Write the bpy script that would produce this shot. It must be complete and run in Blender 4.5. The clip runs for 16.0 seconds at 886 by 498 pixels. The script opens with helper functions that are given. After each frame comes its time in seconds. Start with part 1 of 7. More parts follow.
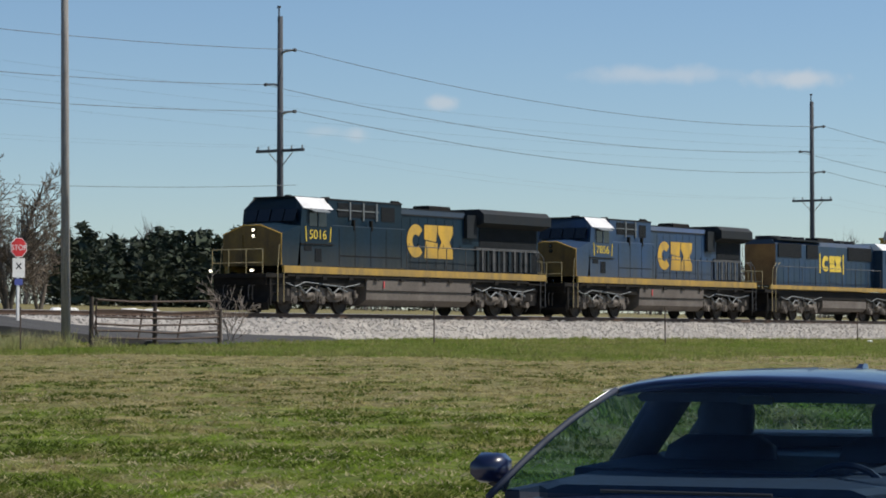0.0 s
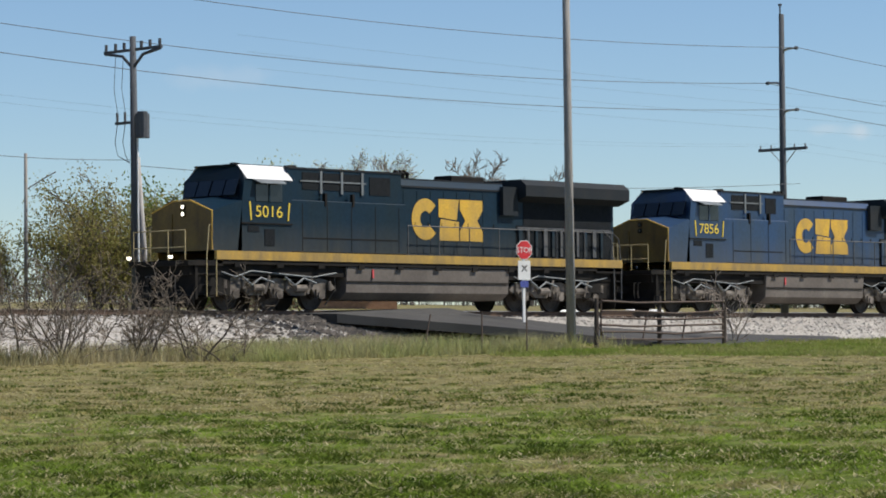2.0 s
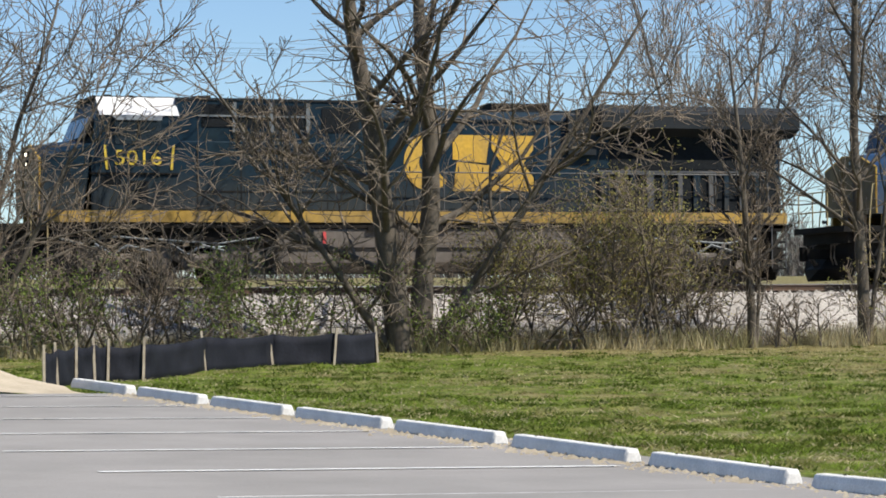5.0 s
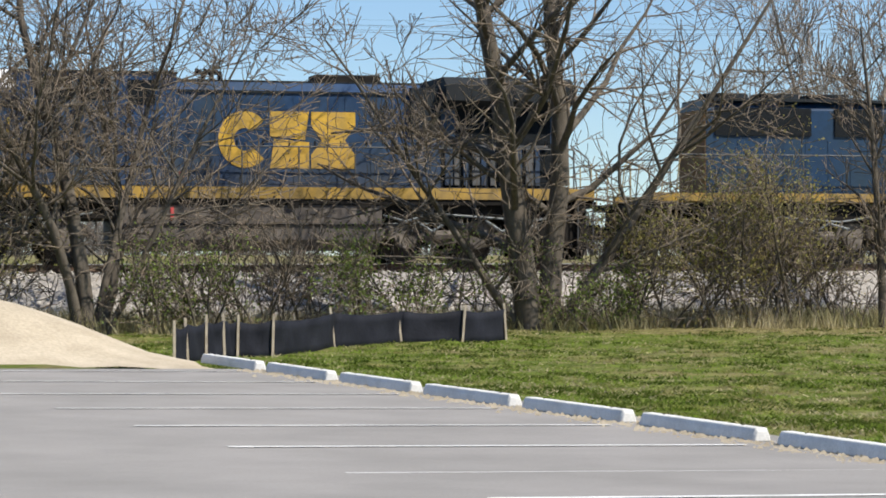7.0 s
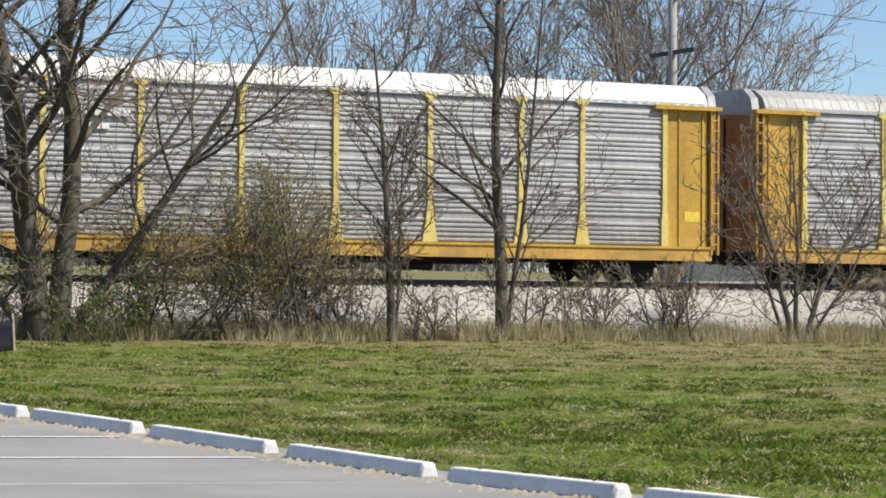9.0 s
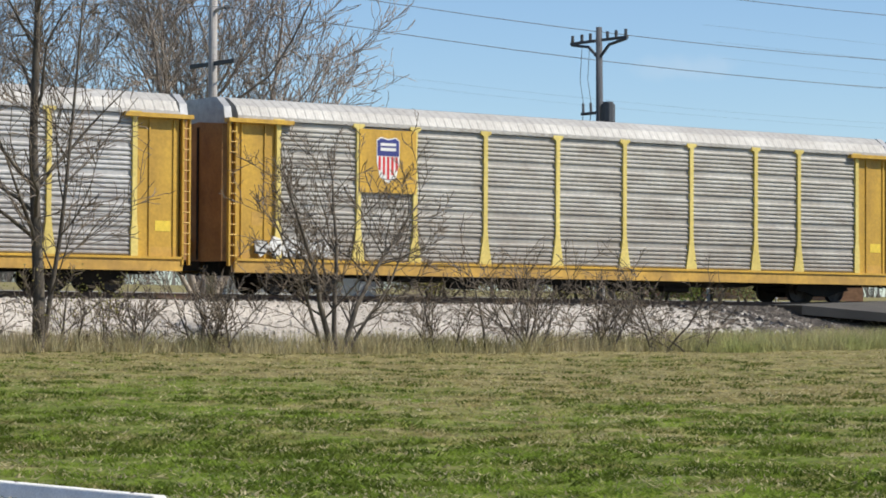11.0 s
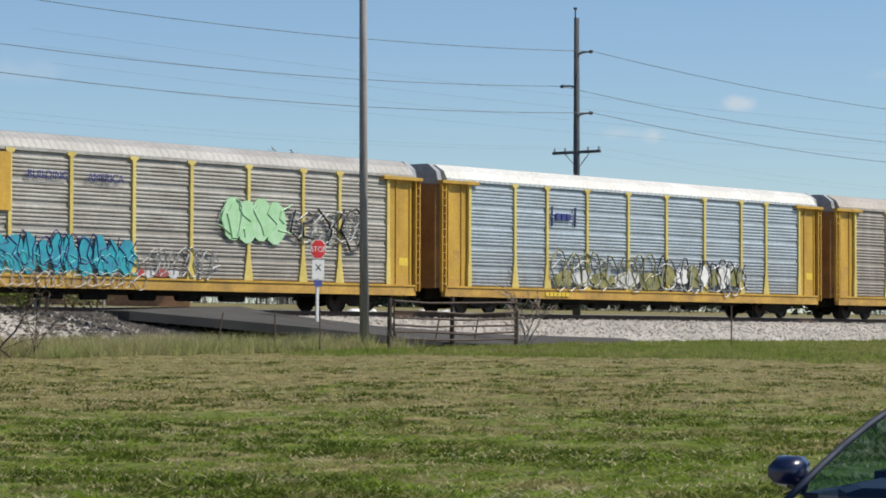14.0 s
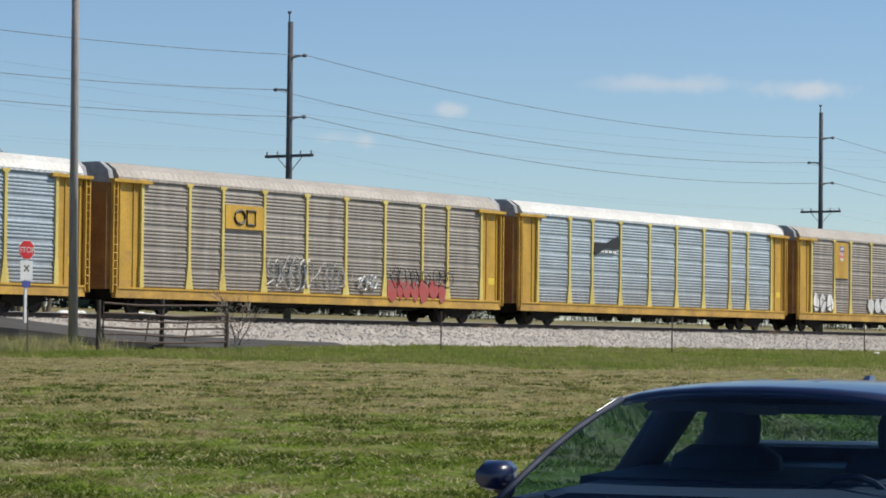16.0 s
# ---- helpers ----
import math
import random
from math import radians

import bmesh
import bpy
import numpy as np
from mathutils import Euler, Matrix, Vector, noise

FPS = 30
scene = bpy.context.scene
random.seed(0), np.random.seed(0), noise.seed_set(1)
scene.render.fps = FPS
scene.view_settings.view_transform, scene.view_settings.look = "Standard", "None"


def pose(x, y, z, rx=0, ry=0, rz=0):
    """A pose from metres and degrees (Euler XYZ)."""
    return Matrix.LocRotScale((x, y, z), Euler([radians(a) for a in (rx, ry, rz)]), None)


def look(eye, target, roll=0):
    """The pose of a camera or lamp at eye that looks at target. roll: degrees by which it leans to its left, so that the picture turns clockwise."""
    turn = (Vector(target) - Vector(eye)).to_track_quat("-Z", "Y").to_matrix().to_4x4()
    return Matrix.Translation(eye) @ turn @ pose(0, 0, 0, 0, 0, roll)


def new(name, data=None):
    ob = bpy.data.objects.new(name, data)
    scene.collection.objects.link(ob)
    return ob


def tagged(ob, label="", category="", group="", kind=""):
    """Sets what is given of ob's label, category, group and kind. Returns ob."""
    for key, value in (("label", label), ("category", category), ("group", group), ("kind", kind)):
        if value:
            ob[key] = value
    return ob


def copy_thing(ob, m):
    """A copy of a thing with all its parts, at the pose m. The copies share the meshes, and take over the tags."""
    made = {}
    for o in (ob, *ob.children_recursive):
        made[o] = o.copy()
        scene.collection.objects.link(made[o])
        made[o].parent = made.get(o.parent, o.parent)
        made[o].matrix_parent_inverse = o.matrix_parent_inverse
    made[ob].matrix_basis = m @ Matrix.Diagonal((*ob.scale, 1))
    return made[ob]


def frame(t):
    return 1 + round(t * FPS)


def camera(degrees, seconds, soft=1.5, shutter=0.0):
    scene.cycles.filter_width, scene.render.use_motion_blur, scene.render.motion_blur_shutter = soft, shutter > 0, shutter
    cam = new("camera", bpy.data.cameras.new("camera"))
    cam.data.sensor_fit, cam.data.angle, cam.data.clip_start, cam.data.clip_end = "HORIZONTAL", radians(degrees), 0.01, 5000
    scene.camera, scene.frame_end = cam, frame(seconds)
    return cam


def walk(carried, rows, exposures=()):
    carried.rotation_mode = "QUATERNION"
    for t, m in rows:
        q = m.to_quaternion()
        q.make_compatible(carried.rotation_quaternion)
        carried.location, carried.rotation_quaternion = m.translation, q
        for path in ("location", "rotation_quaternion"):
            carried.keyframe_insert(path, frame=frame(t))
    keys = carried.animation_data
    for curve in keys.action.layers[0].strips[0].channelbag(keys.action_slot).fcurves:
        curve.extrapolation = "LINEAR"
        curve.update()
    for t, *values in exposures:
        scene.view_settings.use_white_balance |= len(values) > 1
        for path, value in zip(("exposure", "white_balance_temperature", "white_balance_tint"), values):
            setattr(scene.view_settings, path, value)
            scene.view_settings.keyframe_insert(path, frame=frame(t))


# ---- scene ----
# The eye stands at the world's origin, 1.6 m over the car park. x runs along the railway, y across it.
cam = camera(18.07, 16.0, soft=1.8, shutter=0.0)
EYE = Vector((0.0, 0.0, 1.6))


def view(yaw, pitch, roll):
    a, p = radians(yaw), radians(pitch)
    way = Vector((math.sin(a) * math.cos(p), math.cos(a) * math.cos(p), math.sin(p)))
    return look(EYE, EYE + way * 50, roll)


PAN = [
    (0, 56.346, 1.893, -0.035), (0.5, 53.390, 1.861, -0.225), (1, 50.550, 1.711, -0.372),
    (1.5, 48.380, 1.831, -0.278), (2, 46.014, 1.942, -0.432), (2.5, 42.724, 2.112, -0.441),
    (3, 38.783, 1.907, -0.483), (3.5, 34.870, 1.791, -0.169), (4, 29.890, 1.832, -0.524),
    (4.5, 24.268, 1.963, -0.674), (5, 19.664, 1.671, -0.638), (5.2, 18.537, 1.553, -0.75),
    (5.7, 17.3, 1.40, -0.6), (6.6, 16.6, 1.24, -0.35),
    (7.3, 18.015, 1.254, -0.244), (7.5, 19.032, 1.298, -0.136), (8, 21.451, 1.395, -0.085),
    (8.5, 23.948, 1.444, 0.111), (9, 27.028, 1.477, 0.304), (9.5, 29.774, 1.574, 0.477),
    (10, 31.872, 1.679, 0.229), (10.2, 32.730, 1.711, 0.272), (11.25, 37.9, 1.75, 0.25), (12.3, 43.218, 1.770, 0.243),
    (12.5, 43.865, 1.795, 0.252), (13, 45.753, 1.845, 0.243), (13.5, 47.617, 1.880, 0.225),
    (14, 50.250, 1.919, 0.125), (14.5, 52.488, 1.947, 0.226), (15, 53.864, 1.955, 0.347),
    (15.5, 55.004, 1.965, 0.202), (16, 56.184, 2.036, 0.606),
]
walk(cam, [(t, view(a, p, r)) for t, a, p, r in PAN],
     exposures=[(0, 0.0), (1, 0.16), (1.5, 0.18), (2.5, 0.25), (3.5, 0.37), (5, 0.43), (10.2, 0.43), (12.3, 0.28), (14, 0.15), (16, 0.12)])

# ---- light ----
SUN_AZ, SUN_EL = 138.0, 50.0  # azimuth clockwise from +y
world = bpy.data.worlds.new("sky")
scene.world = world
world.use_nodes = True
wn, wl = world.node_tree.nodes, world.node_tree.links
wn.clear()
w_out, w_bg, w_sky = wn.new("ShaderNodeOutputWorld"), wn.new("ShaderNodeBackground"), wn.new("ShaderNodeTexSky")
w_sky.sky_type, w_sky.sun_disc = "NISHITA", False
w_sky.sun_elevation, w_sky.sun_rotation = radians(SUN_EL), radians(SUN_AZ)
w_sky.air_density, w_sky.dust_density, w_sky.ozone_density = 1.0, 0.0, 3.0
w_sky.altitude = 400
w_bg.inputs["Strength"].default_value = 0.075
# small thin fair-weather clouds low over the railway: (azimuth, height, half width, half height, strength)
CLOUDS = [(60.9, 5.45, 1.6, 0.22, 0.42), (63.7, 5.35, 1.1, 0.24, 0.6), (56.35, 4.9, 0.40, 0.17, 0.5), (54.55, 4.25, 0.30, 0.18, 0.4), (53.9, 4.3, 0.5, 0.15, 0.25), (41.5, 5.5, 1.2, 0.3, 0.15)]
w_co, w_noise = wn.new("ShaderNodeTexCoord"), wn.new("ShaderNodeTexNoise")
w_noise.inputs["Scale"].default_value, w_noise.inputs["Detail"].default_value = 90.0, 5
wl.new(w_co.outputs["Generated"], w_noise.inputs["Vector"])


def w_math(op, a, b):
    node = wn.new("ShaderNodeMath")
    node.operation = op
    for i, v in enumerate((a, b)):
        if isinstance(v, float):
            node.inputs[i].default_value = v
        else:
            wl.new(v, node.inputs[i])
    return node.outputs[0]


w_sum = None
for az, el, hw, hh, power in CLOUDS:
    w_map = wn.new("ShaderNodeMapping")
    w_map.vector_type = "TEXTURE"
    w_map.inputs["Rotation"].default_value = (0, 0, radians(-az))
    a_, e_ = radians(az), radians(el)
    w_map.inputs["Location"].default_value = (math.sin(a_) * math.cos(e_), math.cos(a_) * math.cos(e_), math.sin(e_))
    w_map.inputs["Scale"].default_value = (radians(hw), 2.0, radians(hh))
    w_len = wn.new("ShaderNodeVectorMath")
    w_len.operation = "LENGTH"
    wl.new(w_co.outputs["Generated"], w_map.inputs["Vector"])
    wl.new(w_map.outputs["Vector"], w_len.inputs[0])
    w_fade = wn.new("ShaderNodeMapRange")
    w_fade.interpolation_type = "SMOOTHSTEP"
    w_fade.inputs["From Min"].default_value, w_fade.inputs["From Max"].default_value = 1.15, 0.1
    w_fade.inputs["To Max"].default_value = power
    wl.new(w_math("ADD", w_len.outputs["Value"], w_math("MULTIPLY", w_math("SUBTRACT", 0.5, w_noise.outputs["Fac"]), 1.6)), w_fade.inputs["Value"])
    w_sum = w_fade.outputs["Result"] if w_sum is None else w_math("ADD", w_sum, w_fade.outputs["Result"])
w_mix = wn.new("ShaderNodeMixRGB")
w_mix.inputs["Color2"].default_value = (8.5, 8.6, 8.8, 1)
wl.new(w_sum, w_mix.inputs["Fac"])
w_tint = wn.new("ShaderNodeMixRGB")
w_tint.blend_type = "MULTIPLY"
w_tint.inputs["Fac"].default_value = 1.0
w_tint.inputs["Color2"].default_value = (1.05, 1.15, 1.28, 1)
wl.new(w_sky.outputs["Color"], w_tint.inputs["Color1"])
wl.new(w_tint.outputs["Color"], w_mix.inputs["Color1"])
wl.new(w_mix.outputs["Color"], w_bg.inputs["Color"])
wl.new(w_bg.outputs["Background"], w_out.inputs["Surface"])

sun_data = bpy.data.lights.new("sun", "SUN")
sun_data.energy, sun_data.angle, sun_data.color = 4.7, radians(0.53), (1.0, 0.93, 0.82)
sun = new("sun", sun_data)
_a, _e = radians(SUN_AZ), radians(SUN_EL)
sun.matrix_basis = look((math.sin(_a) * math.cos(_e) * 60, math.cos(_a) * math.cos(_e) * 60, math.sin(_e) * 60), (0, 0, 0))


# ---- materials ----
def mat(name, c1, c2=None, scale=2.0, rough=0.6, metal=0.0, bump=0.0, bscale=40.0, stretch=(1, 1, 1), lo=0.35, hi=0.7, vary=0.0, fine=0.12, coat=0.0, island=0.0):
    m = bpy.data.materials.new(name)
    m.use_nodes = True
    n, l = m.node_tree.nodes, m.node_tree.links
    b = n["Principled BSDF"]
    b.inputs["Roughness"].default_value, b.inputs["Metallic"].default_value = rough, metal
    b.inputs["Coat Weight"].default_value = coat
    co, mp = n.new("ShaderNodeTexCoord"), n.new("ShaderNodeMapping")
    mp.inputs["Scale"].default_value = stretch
    l.new(co.outputs["Object"], mp.inputs["Vector"])
    big, small = n.new("ShaderNodeTexNoise"), n.new("ShaderNodeTexNoise")
    big.inputs["Scale"].default_value, big.inputs["Detail"].default_value = scale, 6
    small.inputs["Scale"].default_value, small.inputs["Detail"].default_value = bscale, 3
    l.new(mp.outputs["Vector"], big.inputs["Vector"])
    l.new(co.outputs["Object"], small.inputs["Vector"])
    rg = n.new("ShaderNodeMapRange")
    rg.inputs["From Min"].default_value, rg.inputs["From Max"].default_value = lo, hi
    l.new(big.outputs["Fac"], rg.inputs["Value"])
    mix = n.new("ShaderNodeMixRGB")
    mix.inputs["Color1"].default_value = (*c1, 1)
    mix.inputs["Color2"].default_value = (*(c2 or [v * 0.75 for v in c1]), 1)
    l.new(rg.outputs["Result"], mix.inputs["Fac"])
    hs = n.new("ShaderNodeHueSaturation")
    l.new(mix.outputs["Color"], hs.inputs["Color"])
    val = n.new("ShaderNodeMapRange")
    val.inputs["From Min"].default_value, val.inputs["From Max"].default_value = 0.3, 0.7
    val.inputs["To Min"].default_value, val.inputs["To Max"].default_value = 1 - fine, 1 + fine
    l.new(small.outputs["Fac"], val.inputs["Value"])
    src = val.outputs["Result"]
    for amount, node, socket in ((vary, "ShaderNodeObjectInfo", "Random"), (island, "ShaderNodeNewGeometry", "Random Per Island")):
        if amount:
            oi, r2, mu = n.new(node), n.new("ShaderNodeMapRange"), n.new("ShaderNodeMath")
            r2.inputs["To Min"].default_value, r2.inputs["To Max"].default_value = 1 - amount, 1 + amount
            l.new(oi.outputs[socket], r2.inputs["Value"])
            mu.operation = "MULTIPLY"
            l.new(src, mu.inputs[0])
            l.new(r2.outputs["Result"], mu.inputs[1])
            src = mu.outputs[0]
    l.new(src, hs.inputs["Value"])
    l.new(hs.outputs["Color"], b.inputs["Base Color"])
    rr = n.new("ShaderNodeMapRange")
    rr.inputs["To Min"].default_value, rr.inputs["To Max"].default_value = max(0.02, rough - 0.1), min(1, rough + 0.1)
    l.new(big.outputs["Fac"], rr.inputs["Value"])
    l.new(rr.outputs["Result"], b.inputs["Roughness"])
    if bump:
        bp = n.new("ShaderNodeBump")
        bp.inputs["Strength"].default_value, bp.inputs["Distance"].default_value = min(1, bump), 0.02
        l.new(small.outputs["Fac"], bp.inputs["Height"])
        l.new(bp.outputs["Normal"], b.inputs["Normal"])
    return m


def grass_mat(name, green, straw, bias, island=0.2):
    """Lawn colours: green and winter-dry grass in uneven patches, drier on the field's far side and along the verge."""
    m = mat(name, green, straw, scale=0.16, rough=0.9, bscale=3.2, fine=0.48, island=island, bump=0.0)
    n, l = m.node_tree.nodes, m.node_tree.links
    n["Principled BSDF"].inputs["Specular IOR Level"].default_value = 0.12
    rg = [k for k in n if k.type == "MAP_RANGE"][0]
    src = rg.inputs["Value"].links[0].from_socket
    co = [k for k in n if k.type == "TEX_COORD"][0]

    def math_node(op, a, b, c=None):
        node = n.new("ShaderNodeMath")
        node.operation = op
        for i, v in enumerate((a, b, c)):
            if v is None:
                continue
            if isinstance(v, (int, float)):
                node.inputs[i].default_value = v
            else:
                l.new(v, node.inputs[i])
        return node.outputs[0]

    def ramp(v, a, b, lo, hi):
        node = n.new("ShaderNodeMapRange")
        node.interpolation_type = "SMOOTHSTEP"
        for key, x in (("From Min", a), ("From Max", b), ("To Min", lo), ("To Max", hi)):
            node.inputs[key].default_value = x
        l.new(v, node.inputs["Value"])
        return node.outputs["Result"]

    sep, far = n.new("ShaderNodeSeparateXYZ"), n.new("ShaderNodeVectorMath")
    far.operation = "LENGTH"
    l.new(co.outputs["Object"], sep.inputs[0])
    l.new(co.outputs["Object"], far.inputs[0])
    field = math_node("MULTIPLY", ramp(sep.outputs["X"], 18, 34, 0.0, 1.0), ramp(far.outputs["Value"], 36, 58, 0.0, 0.20))
    east = ramp(sep.outputs["X"], 20, 34, 0.0, 0.15)
    verge = ramp(sep.outputs["Y"], 54, 61, 0.0, 0.22)
    total = math_node("ADD", math_node("ADD", field, east), math_node("MAXIMUM", verge, 0.0))
    mid = n.new("ShaderNodeTexNoise")
    mid.inputs["Scale"].default_value, mid.inputs["Detail"].default_value = 1.5, 6
    l.new(co.outputs["Object"], mid.inputs["Vector"])
    clump = math_node("MULTIPLY_ADD", mid.outputs["Fac"], 1.5, -0.75 + bias)
    l.new(math_node("ADD", math_node("ADD", src, total), clump), rg.inputs["Value"])
    return m


def road_dust(m, colour, z0, z1):
    """Dust thrown up from the track, clinging in streaks to the lower body sides."""
    n, l = m.node_tree.nodes, m.node_tree.links
    b = n["Principled BSDF"]
    src = b.inputs["Base Color"].links[0].from_socket
    co = [k for k in n if k.type == "TEX_COORD"][0]
    sep, rg, mp, tex, mul, mix = (n.new(k) for k in ("ShaderNodeSeparateXYZ", "ShaderNodeMapRange", "ShaderNodeMapping", "ShaderNodeTexNoise", "ShaderNodeMath", "ShaderNodeMixRGB"))
    l.new(co.outputs["Object"], sep.inputs[0])
    l.new(sep.outputs["Z"], rg.inputs["Value"])
    rg.inputs["From Min"].default_value, rg.inputs["From Max"].default_value = z1, z0
    mp.inputs["Scale"].default_value = (2.2, 1, 0.6)
    l.new(co.outputs["Object"], mp.inputs["Vector"])
    l.new(mp.outputs["Vector"], tex.inputs["Vector"])
    tex.inputs["Scale"].default_value, tex.inputs["Detail"].default_value = 1.4, 5
    mul.operation = "MULTIPLY"
    l.new(rg.outputs["Result"], mul.inputs[0])
    l.new(tex.outputs["Fac"], mul.inputs[1])
    l.new(mul.outputs[0], mix.inputs["Fac"])
    l.new(src, mix.inputs["Color1"])
    mix.inputs["Color2"].default_value = (*colour, 1)
    l.new(mix.outputs["Color"], b.inputs["Base Color"])
    return m


def glass_mat(name, tint, rough=0.02):
    m = bpy.data.materials.new(name)
    m.use_nodes = True
    b = m.node_tree.nodes["Principled BSDF"]
    b.inputs["Base Color"].default_value = (*tint, 1)
    b.inputs["Roughness"].default_value, b.inputs["Transmission Weight"].default_value, b.inputs["IOR"].default_value = rough, 1.0, 1.01
    b.inputs["Specular IOR Level"].default_value = 0.5
    b.inputs["Coat Weight"].default_value, b.inputs["Coat Roughness"].default_value = 0.22, 0.02
    return m


def glow_mat(name, colour, power):
    m = bpy.data.materials.new(name)
    m.use_nodes = True
    b = m.node_tree.nodes["Principled BSDF"]
    b.inputs["Base Color"].default_value = (*colour, 1)
    b.inputs["Emission Color"].default_value, b.inputs["Emission Strength"].default_value = (*colour, 1), power
    return m


